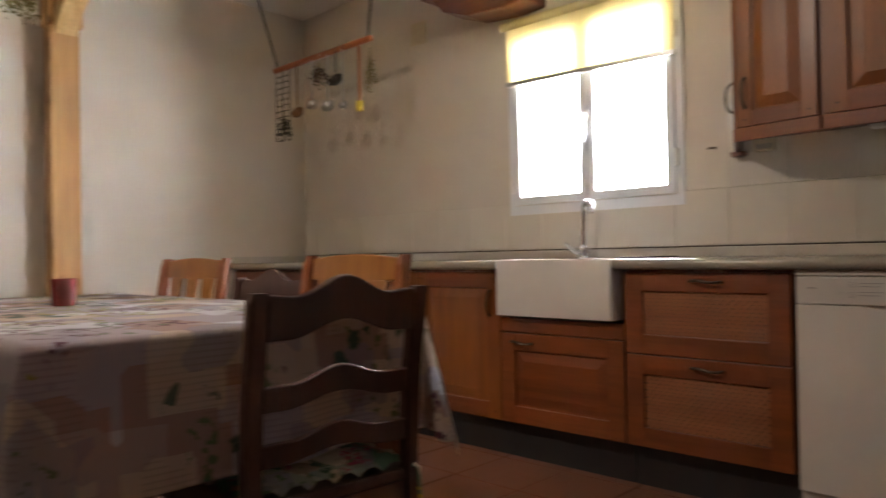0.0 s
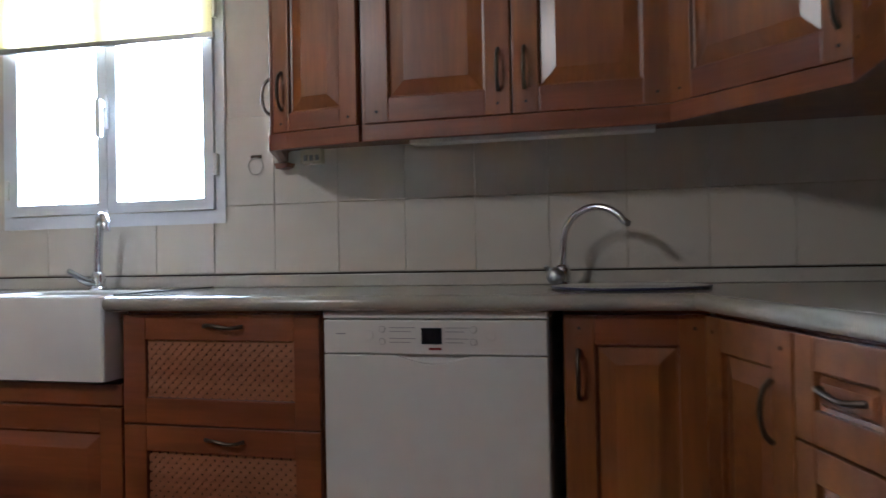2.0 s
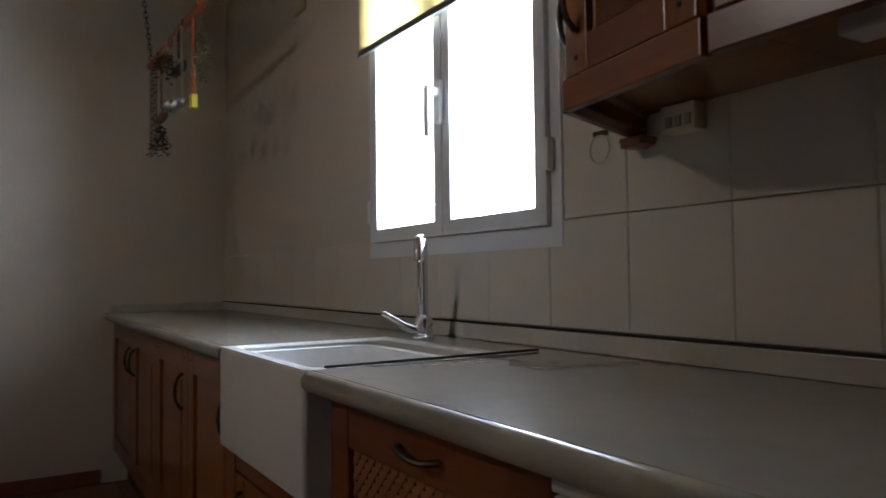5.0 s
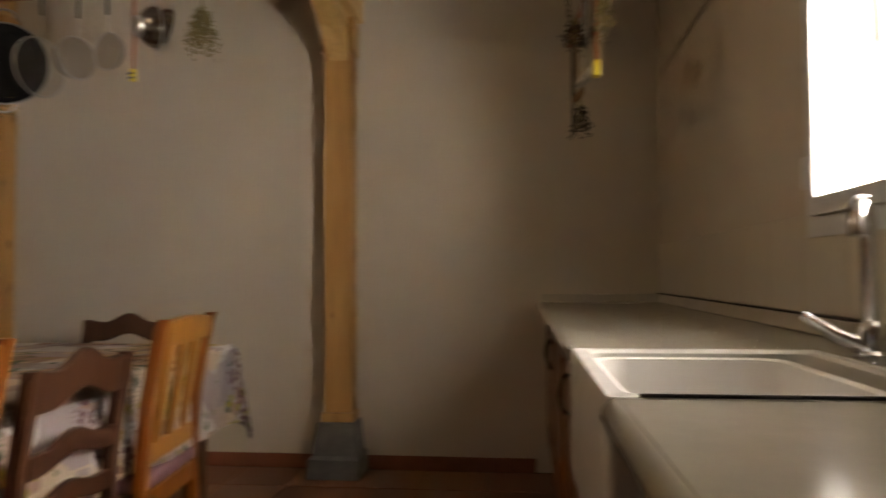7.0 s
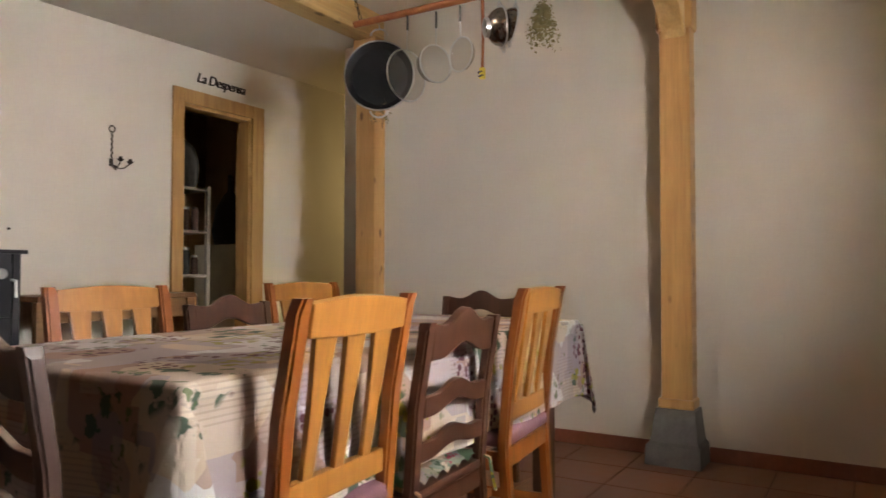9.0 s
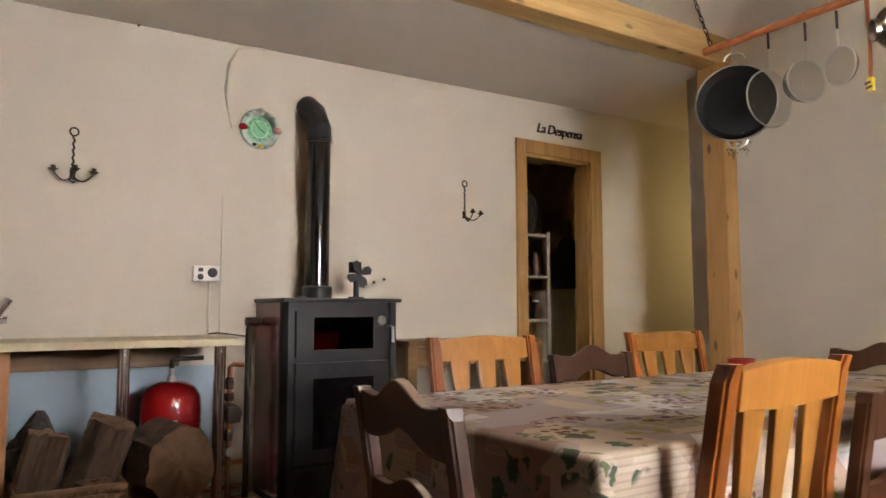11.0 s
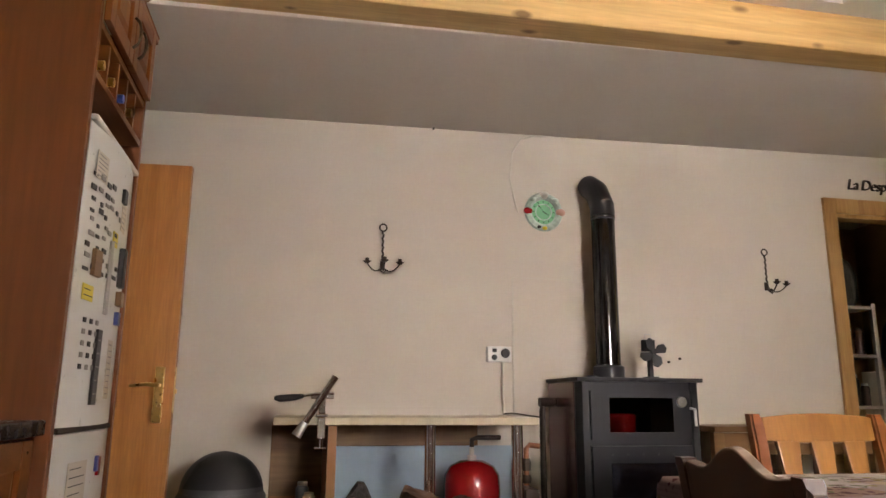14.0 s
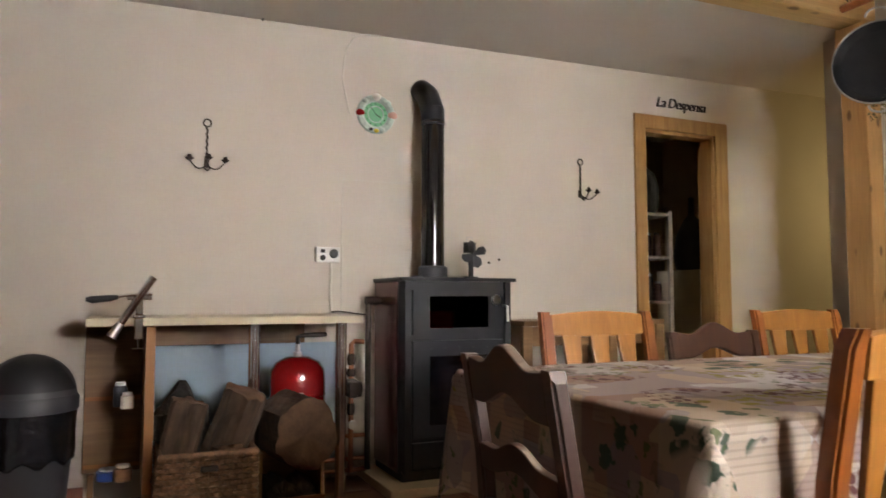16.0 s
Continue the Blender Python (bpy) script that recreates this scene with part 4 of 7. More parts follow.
# dishwasher
def dishwasher():
    d = thing("dishwasher", "white built-in dishwasher with a small dark display", "dishwasher", pose(0.002, -0.60, 0))
    W = 0.596
    part("body", boxed(0, W, 0.012, 0.58, 0.09, 0.84), "appliance", d)
    part("top_rim", boxed(0, W, -0.015, 0.05, 0.838, 0.8575, 0.003), "appliance", d)
    part("control_panel", boxed(0, W, -0.012, 0.011, 0.745, 0.834, 0.004), "appliance", d)
    # front door with a scooped grip under the panel
    top = [(0.0, 0.742), (0.20, 0.742)] + [(0.20 + 0.20 * i / 10, 0.742 - 0.022 * math.sin(math.pi * i / 10)) for i in range(1, 10)] + [(0.40, 0.742), (W, 0.742), (W, 0.13), (0, 0.13)]
    part("door", outline(top, 0.022, 0.003, pose(0, -0.012, 0)), "appliance", d)
    part("grip", boxed(0.20, 0.40, 0.003, 0.011, 0.716, 0.745), "appliance", d)
    part("plinth", boxed(0, W, 0.05, 0.06, 0, 0.09), "plinth", d, "black plinth board")
    part("display", boxed(0.272, 0.326, -0.0145, -0.012, 0.772, 0.814, 0.001), "dark_glass", d, "dark square display")
    ink = bmesh.new()
    for xx, zz in ((0.165, 0.810), (0.165, 0.778), (0.41, 0.810), (0.41, 0.778)):
        bt = part("button", lathe([(0.008, 0), (0.008, 0.003), (0.006, 0.0035), (0, 0.0035)], 14, pose(xx, -0.012, zz, 90, 0, 0)), "appliance", d)
        part("ring", tube([(xx + 0.0078 * math.cos(radians(a)), -0.0135, zz + 0.0078 * math.sin(radians(a))) for a in range(0, 360, 24)], 0.0013, 6, True), "grey_ink", bt)
    for xx, r in ((0.128, 0.013), (0.455, 0.012)):
        part("dial", lathe([(r, 0), (r, 0.0025), (r - 0.002, 0.003), (0, 0.003)], 20, pose(xx, -0.012, 0.794, 90, 0, 0)), "appliance", d)
    for k, zz in enumerate((0.814, 0.804, 0.786, 0.776)):
        box(ink, 0.185, 0.255 - 0.012 * (k % 2), -0.0128, -0.0119, zz - 0.0009, zz + 0.0009)
        box(ink, 0.335, 0.395 - 0.010 * (k % 2), -0.0128, -0.0119, zz - 0.0009, zz + 0.0009)
    box(ink, 0.035, 0.062, -0.0128, -0.0119, 0.796, 0.799)
    part("panel_print", ink, "grey_ink", d, "fine grey panel print", kind="stuff")
    part("badge", boxed(0.292, 0.325, -0.0135, -0.0119, 0.757, 0.763), "cup_red", d, "small red badge")


dishwasher()


# upper cabinets
def upper_unit(name, label, poly, fronts, rail_in=0.0):
    """A wall unit on a plan outline, with doors along given edges and a light rail below."""
    u = thing(name, label, "wall cabinet", group="wall cabinets")
    bm = bmesh.new()
    lo = [bm.verts.new((x, y, 1.395)) for x, y in poly]
    f = bm.faces.new(lo)
    ext = bmesh.ops.extrude_face_region(bm, geom=[f])
    bmesh.ops.translate(bm, verts=[v for v in ext["geom"] if isinstance(v, bmesh.types.BMVert)], vec=(0, 0, 0.735))
    part("carcass", bm, "cab", u)
    for (ax, ay), (bx, by), hs in fronts:
        L = math.hypot(bx - ax, by - ay)
        ang = math.degrees(math.atan2(by - ay, bx - ax))
        panel_door(u, "door", L - 0.006, 0.72, pose(ax, ay, 1.402, 0, 0, ang) @ pose(0.003, -0.001, 0), handle=("v", 0.035 if hs == "l" else L - 0.041, 0.13))
        rail = outline([(-0.02, 0.0), (0.0, -0.012), (0.0, -0.040), (0.012, -0.052), (0.03, -0.052), (0.03, 0.0)], L + 0.012 - rail_in, 0.003, pose(0, 0, 0, 0, 0, 90) @ pose(0, 0, 0, 0, 0, 180))
        part("light_rail", rail, "cab_x", u, "moulded light rail", pose(ax, ay, 1.400, 0, 0, ang) @ pose(-0.006 + rail_in, 0.004, 0))
        crown = outline([(-0.06, 0.07), (-0.055, 0.05), (-0.02, 0.02), (-0.02, 0.0), (0.03, 0.0), (0.03, 0.07)], L + 0.012, 0.003, pose(0, 0, 0, 0, 0, 90) @ pose(0, 0, 0, 0, 0, 180))
        part("crown", crown, "cab_x", u, "moulded crown", pose(ax, ay, 2.131, 0, 0, ang) @ pose(-0.006, 0.004, 0))
    return u


u = upper_unit("wall_cabinet", "narrow wooden wall cabinet with an angled end beside the window", [(-0.400, -0.003), (-0.290, -0.295), (0.018, -0.345), (0.018, -0.003)], [((-0.400, -0.003), (-0.290, -0.295), "r"), ((-0.290, -0.295), (0.018, -0.345), "l")])
part("corbel", outline([(-0.425, 1.347), (-0.365, 1.347), (-0.372, 1.332), (-0.392, 1.326), (-0.420, 1.326)], 0.05, 0.003, pose(0, -0.060, 0)), "cab_x", u, "small dark wooden corbel")
upper_unit("wall_cabinet", "two-door wooden wall cabinet above the dishwasher", [(0.020, -0.003), (0.020, -0.345), (0.925, -0.345), (0.925, -0.003)], [((0.035, -0.345), (0.485, -0.345), "r"), ((0.485, -0.345), (0.925, -0.345), "l")])
upper_unit("wall_cabinet", "angled wooden corner wall cabinet", [(0.927, -0.003), (0.927, -0.345), (1.29, -0.70), (2.045, -0.70), (2.045, -0.003)], [((0.927, -0.345), (1.29, -0.70), "r")])
upper_unit("wall_cabinet", "wooden wall cabinet beside the cooker hood", [(1.29, -0.702), (1.29, -1.72), (2.045, -1.72), (2.045, -0.702)], [((1.29, -0.702), (1.29, -1.21), "r"), ((1.29, -1.21), (1.29, -1.72), "l")])
tl = thing("under_cabinet_lamp", "slim white lamp under the wall cabinet", "lamp")
part("body", boxed(0.16, 0.88, -0.312, -0.255, 1.342, 1.394, 0.004), "white_plastic", tl)
so = thing("socket_box", "small white socket box under the wall cabinet", "socket")
part("body", boxed(-0.33, -0.25, -0.045, -0.003, 1.340, 1.394, 0.005), "pale_top", so)
for i in range(3):
    part("slot", boxed(-0.315 + 0.022 * i, -0.302 + 0.022 * i, -0.048, -0.044, 1.350, 1.370), "grey_ink", so)


# gas cooker
def cooker():
    c = thing("gas_cooker", "white freestanding gas cooker with round knobs", "cooker", RUN @ pose(0.765, 0.02, 0))
    W = 0.60
    part("body", boxed(0, W, 0.0, 0.58, 0.05, 0.86, 0.004), "white_enamel", c)
    part("hob", boxed(-0.002, W + 0.002, -0.03, 0.59, 0.862, 0.905, 0.016, 3), "white_enamel", c, smooth=True)
    part("panel", boxed(0, W, -0.024, -0.001, 0.742, 0.858, 0.005), "white_enamel", c)
    part("oven_door", boxed(0.004, W - 0.004, -0.03, -0.001, 0.22, 0.732, 0.008), "white_enamel", c)
    part("oven_glass", boxed(0.07, W - 0.07, -0.033, -0.029, 0.33, 0.62, 0.002), "dark_glass", c)
    part("handle", join(tube([(0.06, -0.06, 0.69), (W - 0.06, -0.06, 0.69)], 0.01), boxed(0.055, 0.07, -0.06, -0.028, 0.682, 0.698), boxed(W - 0.07, W - 0.055, -0.06, -0.028, 0.682, 0.698)), "chrome", c)
    part("drawer", boxed(0.004, W - 0.004, -0.028, -0.001, 0.06, 0.21, 0.006), "white_enamel", c)
    for i in range(6):
        k = part("knob", join(lathe([(0, 0.018), (0.016, 0.018), (0.021, 0.014), (0.023, 0.0)], 20), boxed(-0.020, 0.020, -0.005, 0.005, 0.015, 0.026, 0.004)), "appliance", c, "", pose(0.06 + 0.095 * i, -0.024, 0.80, 90, 0, 0), True)
    part("badge", boxed(0.03, 0.075, -0.0255, -0.0235, 0.835, 0.841), "grey_ink", c)
    for bx in (0.16, 0.44):
        for by in (0.15, 0.42):
            part("burner", lathe([(0.05, 0.905), (0.05, 0.918), (0.035, 0.922), (0.035, 0.93), (0, 0.93)], 20, pose(bx, by, 0)), "iron", c, smooth=True)
    for bx in (0.16, 0.44):
        part("grate", join(*[boxed(bx - 0.13, bx + 0.13, y - 0.005, y + 0.005, 0.935, 0.945) for y in (0.08, 0.2, 0.32, 0.44)] + [boxed(bx - 0.005, bx + 0.005, 0.04, 0.52, 0.935, 0.945), boxed(bx - 0.13, bx - 0.12, 0.04, 0.52, 0.905, 0.945), boxed(bx + 0.12, bx + 0.13, 0.04, 0.52, 0.905, 0.945)]), "iron", c)


cooker()


# tall cabinet round the fridge
def tall_cabinet():
    t = thing("tall_cabinet", "tall orange-brown cabinet built round the fridge", "cabinet")
    part("side_panel", boxed(1.018, 2.045, -3.362, -3.33, 0, 2.44, 0.003), "cab_panel", t)
    part("side_panel", boxed(1.018, 1.625, -4.05, -4.022, 0, 2.44, 0.003), "cab_panel", t)
    part("shelf", boxed(1.02, 1.625, -4.021, -3.363, 1.96, 1.985, 0.002), "cab_y", t)
    part("shelf", boxed(1.02, 1.625, -4.021, -3.363, 2.13, 2.155, 0.002), "cab_y", t)
    for i in range(1, 5):
        part("divider", boxed(1.023, 1.62, -3.363 - 0.132 * i - 0.008, -3.363 - 0.132 * i + 0.008, 1.986, 2.129), "cab_y", t)
    for ya, side in ((-3.363, 0.285), (-3.693, 0.045)):
        panel_door(t, "door", 0.325, 0.28, pose(1.018, ya - 0.002, 2.158, 0, 0, -90), handle=("v", side, 0.11))
    crown = outline([(-0.07, 0.09), (-0.06, 0.06), (-0.02, 0.025), (-0.02, 0.0), (0.05, 0.0), (0.05, 0.09)], 0.75, 0.003)
    part("crown", crown, "cab_y", t, "moulded crown", pose(1.018, -4.075, 2.44))


tall_cabinet()


def fridge():
    f = thing("fridge_freezer", "white fridge-freezer covered with magnets and notes", "fridge", pose(1.003, -3.385, 0, 0, 0, -90))
    W = 0.60
    part("body", boxed(0.01, W - 0.01, 0.05, 0.62, 0.03, 1.80, 0.006), "fridge_white", f)
    for z0, z1 in ((0.06, 0.855), (0.875, 1.82)):
        pts = [(0, 0.045), (W, 0.045)]
        front = [(W - W * i / 12, 0.02 - 0.03 * math.sin(math.pi * i / 12)) for i in range(13)]
        bm = bmesh.new()
        lo = [bm.verts.new((x, y, z0)) for x, y in pts + front]
        fc = bm.faces.new(lo)
        ext = bmesh.ops.extrude_face_region(bm, geom=[fc])
        bmesh.ops.translate(bm, verts=[v for v in ext["geom"] if isinstance(v, bmesh.types.BMVert)], vec=(0, 0, z1 - z0))
        part("door", bm, "fridge_white", f, smooth=True)
    part("top_cap", boxed(0.0, W, 0.0, 0.60, 1.822, 1.845, 0.010, 3), "fridge_white", f, smooth=True)
    # dark bar fills the groove between the doors in place of its shade
    part("handle_groove", boxed(0.0, W, 0.012, 0.048, 0.857, 0.873), "dark_trim_shade", f)
    return f


fr_ob = fridge()
rng = random.Random(4)


def fridge_face(u):
    """A place on the bowed fridge door: u across, the surface's y there."""
    return 0.02 - 0.03 * math.sin(math.pi * (1 - u / 0.60))


def note(name, u, z, w, h, mat, label, cat, thick=0.003, lines=0, lmat="grey_ink"):
    n = thing(name, label, cat, fr_ob.matrix_basis @ pose(u, fridge_face(u) - 0.001, z, 0, 0, 14 * (0.3 - u) / 0.3 * -0.6), "things on the fridge")
    part("sheet", boxed(-w / 2, w / 2, -thick, 0, -h / 2, h / 2, min(0.0012, thick / 3)), mat, n)
    if lines:
        b = bmesh.new()
        for i in range(lines):
            zz = h / 2 - h * (i + 0.8) / (lines + 0.6)
            box(b, -w * 0.4, w * (0.4 if i % 3 else 0.2), -thick - 0.0008, -thick, zz - 0.0015, zz + 0.0015)
        part("print", b, lmat, n)


for row in range(9):
    for k in range(rng.randint(3, 6)):
        u = 0.07 + 0.055 * k + rng.uniform(-0.012, 0.012)
        z = 1.66 - row * 0.037 + rng.uniform(-0.008, 0.008)
        note("word_magnet", u, z, rng.uniform(0.02, 0.042), rng.uniform(0.011, 0.018), rng.choice(["ink", "grey_ink", "grey_plastic", "iron"]), "small dark magnet on the fridge door", "magnet", 0.004)
for row in range(5):
    for k in range(3):
        note("word_magnet", 0.10 + 0.05 * k, 1.20 - 0.036 * row, 0.022, 0.016, rng.choice(["ink", "grey_ink"]), "small dark magnet on the fridge door", "magnet", 0.004)
note("paper_list", 0.11, 1.70, 0.10, 0.09, "cable", "white paper list stuck on the fridge", "paper", 0.002, 6)
note("yellow_note", 0.30, 1.50, 0.06, 0.05, "yellow", "yellow sticky note on the fridge", "note", 0.003, 2)
note("yellow_note", 0.10, 1.285, 0.085, 0.05, "yellow", "yellow printed card on the fridge", "note", 0.003, 2, "ink")
note("wooden_magnet", 0.13, 1.385, 0.06, 0.085, "bench_wood", "square brown wooden magnet on the fridge", "magnet", 0.014)
note("bottle_magnet", 0.42, 1.42, 0.05, 0.14, "ink", "dark bottle-shaped magnet on the fridge", "magnet", 0.02)
note("brown_magnet", 0.44, 1.31, 0.06, 0.05, "bench_wood", "brown figure magnet on the fridge", "magnet", 0.02)
note("blue_magnet", 0.44, 1.24, 0.045, 0.045, "blue", "blue magnet on the fridge", "magnet", 0.015)
note("steel_opener", 0.26, 1.36, 0.03, 0.25, "steel", "long metal opener held on the fridge", "opener", 0.008)
note("thermometer", 0.22, 1.06, 0.045, 0.24, "grey_plastic", "long grey thermometer on the fridge", "thermometer", 0.010, 5)
note("round_magnet", 0.36, 1.67, 0.045, 0.05, "ink", "round black magnet on the fridge", "magnet", 0.012)
note("paper_list", 0.40, 1.60, 0.07, 0.10, "cable", "small paper list stuck on the fridge", "paper", 0.002, 5)
note("paper_list", 0.40, 1.06, 0.07, 0.20, "cable", "long paper list stuck on the fridge", "paper", 0.002, 9)
note("paper_drawing", 0.17, 0.70, 0.16, 0.14, "cable", "paper with a scribbled drawing on the fridge", "paper", 0.002, 5, "ink")
note("red_magnet", 0.38, 0.74, 0.03, 0.06, "red_enamel", "red letter magnet on the fridge", "magnet", 0.01)
note("blue_magnet", 0.35, 0.75, 0.025, 0.05, "blue", "blue letter magnet on the fridge", "magnet", 0.01)


def bottle(y, mat, z=1.986):
    b = thing("wine_bottle", "wine bottle lying in the rack above the fridge", "bottle", pose(1.02, y, z + 0.042, 0, 90, 0), "bottles in the rack")
    part("body", lathe([(0, 0.30), (0.036, 0.30), (0.038, 0.29), (0.038, 0.11), (0.016, 0.06), (0.015, 0.0), (0, 0.0)], 18), mat, b, smooth=True)
    part("cap", lathe([(0.0165, 0.045), (0.0165, -0.003), (0, -0.003)], 14), "brass" if mat != "blue" else "blue", b)


bottle(-3.43, "ink")
bottle(-3.56, "ink")
bottle(-3.70, "blue")
bottle(-3.83, "cable")


# ---- dining area ----
def chair_pine(m, label):
    """Honey-coloured chair: flared slats between two rails, upholstered seat. The back is at y = 0, the seat towards -y."""
    c = thing("dining_chair", label, "chair", m, "chairs round the table")
    W, H = 0.44, 0.93
    for s in (-1, 1):
        x = s * (W / 2 - 0.02)
        b = bmesh.new()
        rings = []
        for z, y, hw in ((0, 0.035, 0.016), (0.2, 0.015, 0.018), (0.45, 0, 0.021), (0.70, 0.02, 0.021), (0.90, 0.055, 0.020), (H, 0.066, 0.016)):
            rings.append([b.verts.new((x + i * hw, y + j * 0.017, z)) for i, j in ((-1, -1), (1, -1), (1, 1), (-1, 1))])
        for a, d in zip(rings, rings[1:]):
            for k in range(4):
                b.faces.new([a[k], a[(k + 1) % 4], d[(k + 1) % 4], d[k]])
        b.faces.new(rings[0])
        b.faces.new(rings[-1])
        bmesh.ops.bevel(b, geom=[e for e in b.edges if abs(e.verts[0].co.z - e.verts[1].co.z) > 0.01], offset=0.006, segments=2, affect="EDGES")
        part("back_post", b, "chair_pine", c)
        part("leg", boxed(-0.02, 0.02, -0.02, 0.02, 0, 0.43, 0.006, 2, pose(s * (W / 2 - 0.02), -0.40, 0)), "chair_pine", c)
    xi = W / 2 - 0.041
    top = [(-xi, 0)] + [(xi * (-1 + 2 * i / 10), -0.006 * math.sin(math.pi * i / 10)) for i in range(1, 10)] + [(xi, 0), (xi, 0.066)] + [(xi * (1 - 2 * i / 10), 0.066 + 0.012 * math.sin(math.pi * i / 10)) for i in range(1, 10)] + [(-xi, 0.066)]
    part("top_rail", outline(top, 0.024, 0.004, pose(0, 0.043, 0.856) @ pose(0, 0, 0, -8, 0, 0)), "chair_slat", c)
    part("lower_rail", boxed(-xi, xi, -0.012, 0.012, 0, 0.055, 0.004, 2, pose(0, 0.0, 0.515)), "chair_slat", c)
    for k in (-1, 0, 1):
        sl = [(-0.017, 0), (0.017, 0), (0.023, 0.15), (0.036, 0.294), (-0.036, 0.294), (-0.023, 0.15)]
        part("slat", outline(sl, 0.014, 0.003, pose(k * 0.108, -0.004, 0.565) @ pose(0, 0, 0, -9, 0, 0)), "chair_slat", c)
    part("seat_rail", boxed(-W / 2 + 0.02, W / 2 - 0.02, -0.014, 0.014, 0.38, 0.44, 0.003), "chair_pine", c)
    part("seat_rail", boxed(-W / 2 + 0.04, W / 2 - 0.04, -0.413, -0.387, 0.37, 0.43, 0.003), "chair_pine", c)
    for s in (-1, 1):
        part("side_rail", boxed(s * (W / 2 - 0.03), s * (W / 2 - 0.01), -0.40, 0, 0.37, 0.43, 0.003), "chair_pine", c)
        part("stretcher", boxed(s * (W / 2 - 0.028), s * (W / 2 - 0.012), -0.39, 0.01, 0.16, 0.195, 0.003), "chair_pine", c)
    part("stretcher", boxed(-W / 2 + 0.03, W / 2 - 0.03, -0.21, -0.19, 0.165, 0.19, 0.003), "chair_pine", c)
    part("cushion", boxed(-W / 2 + 0.012, W / 2 - 0.012, -0.415, 0.018, 0.44, 0.49, 0.02, 3), "purple_cushion", c, "mauve upholstered seat", smooth=True)
    return c


def wavy(w, z0, h, rise, crown):
    """A ladder-back rail with a wavy upper and a hollowed lower edge."""
    up, lo = [], []
    for i in range(25):
        u = -1 + 2 * i / 24
        bump = rise * (0.5 + 0.5 * math.cos(math.pi * min(1, abs(u) * 1.55)))
        ear = crown * 0.5 * (0.5 + 0.5 * math.cos(math.pi * (abs(u) - 1) * 3)) if abs(u) > 0.67 else 0
        up.append((u * w, z0 + h + bump + ear))
        lo.append((u * w, z0 + (rise * 0.85) * (0.5 + 0.5 * math.cos(math.pi * min(1, abs(u) * 1.35)))))
    return lo + up[::-1]


def chair_dark(m, label):
    """Dark ladder-back chair with wavy rails and a floral cushion."""
    c = thing("ladder_back_chair", label, "chair", m, "chairs round the table")
    W, H = 0.425, 0.857
    for s in (-1, 1):
        x = s * (W / 2 - 0.02)
        b = bmesh.new()
        rings = []
        for z, y, hw in ((0, 0.03, 0.016), (0.43, 0, 0.020), (0.65, 0.015, 0.021), (H - 0.02, 0.045, 0.021), (H, 0.048, 0.014)):
            rings.append([b.verts.new((x + i * hw, y + j * 0.015, z)) for i, j in ((-1, -1), (1, -1), (1, 1), (-1, 1))])
        for a, d in zip(rings, rings[1:]):
            for k in range(4):
                b.faces.new([a[k], a[(k + 1) % 4], d[(k + 1) % 4], d[k]])
        b.faces.new(rings[0])
        b.faces.new(rings[-1])
        bmesh.ops.bevel(b, geom=[e for e in b.edges if abs(e.verts[0].co.z - e.verts[1].co.z) > 0.03], offset=0.006, segments=2, affect="EDGES")
        part("back_post", b, "chair_dark", c)
        part("leg", boxed(-0.02, 0.02, -0.02, 0.02, 0, 0.42, 0.006, 2, pose(s * (W / 2 - 0.02), -0.39, 0)), "chair_dark", c)
        part("side_rail", boxed(s * (W / 2 - 0.03), s * (W / 2 - 0.01), -0.39, 0, 0.37, 0.42, 0.003), "chair_dark", c)
        part("stretcher", boxed(s * (W / 2 - 0.028), s * (W / 2 - 0.012), -0.38, 0.01, 0.18, 0.205, 0.003), "chair_dark", c)
    xi = W / 2 - 0.038
    part("crest_rail", outline(wavy(xi, 0, 0.085, 0.040, 0.010), 0.022, 0.004, pose(0, 0.026, 0.765) @ pose(0, 0, 0, -7, 0, 0)), "chair_dark", c)
    part("rail", outline(wavy(xi, 0, 0.05, 0.028, 0.0), 0.018, 0.003, pose(0, 0.010, 0.625) @ pose(0, 0, 0, -5, 0, 0)), "chair_dark", c)
    part("rail", outline(wavy(xi, 0, 0.045, 0.022, 0.0), 0.018, 0.003, pose(0, 0.0, 0.515) @ pose(0, 0, 0, -3, 0, 0)), "chair_dark", c)
    for y in (-0.39, 0.0):
        part("seat_rail", boxed(-xi, xi, y - 0.012, y + 0.012, 0.37, 0.42, 0.003), "chair_dark", c)
        part("stretcher", boxed(-xi, xi, y - 0.010, y + 0.010, 0.24, 0.27, 0.003), "chair_dark", c)
    part("seat", boxed(-W / 2 + 0.005, W / 2 - 0.005, -0.415, 0.012, 0.42, 0.445, 0.008), "chair_dark", c)
    return c


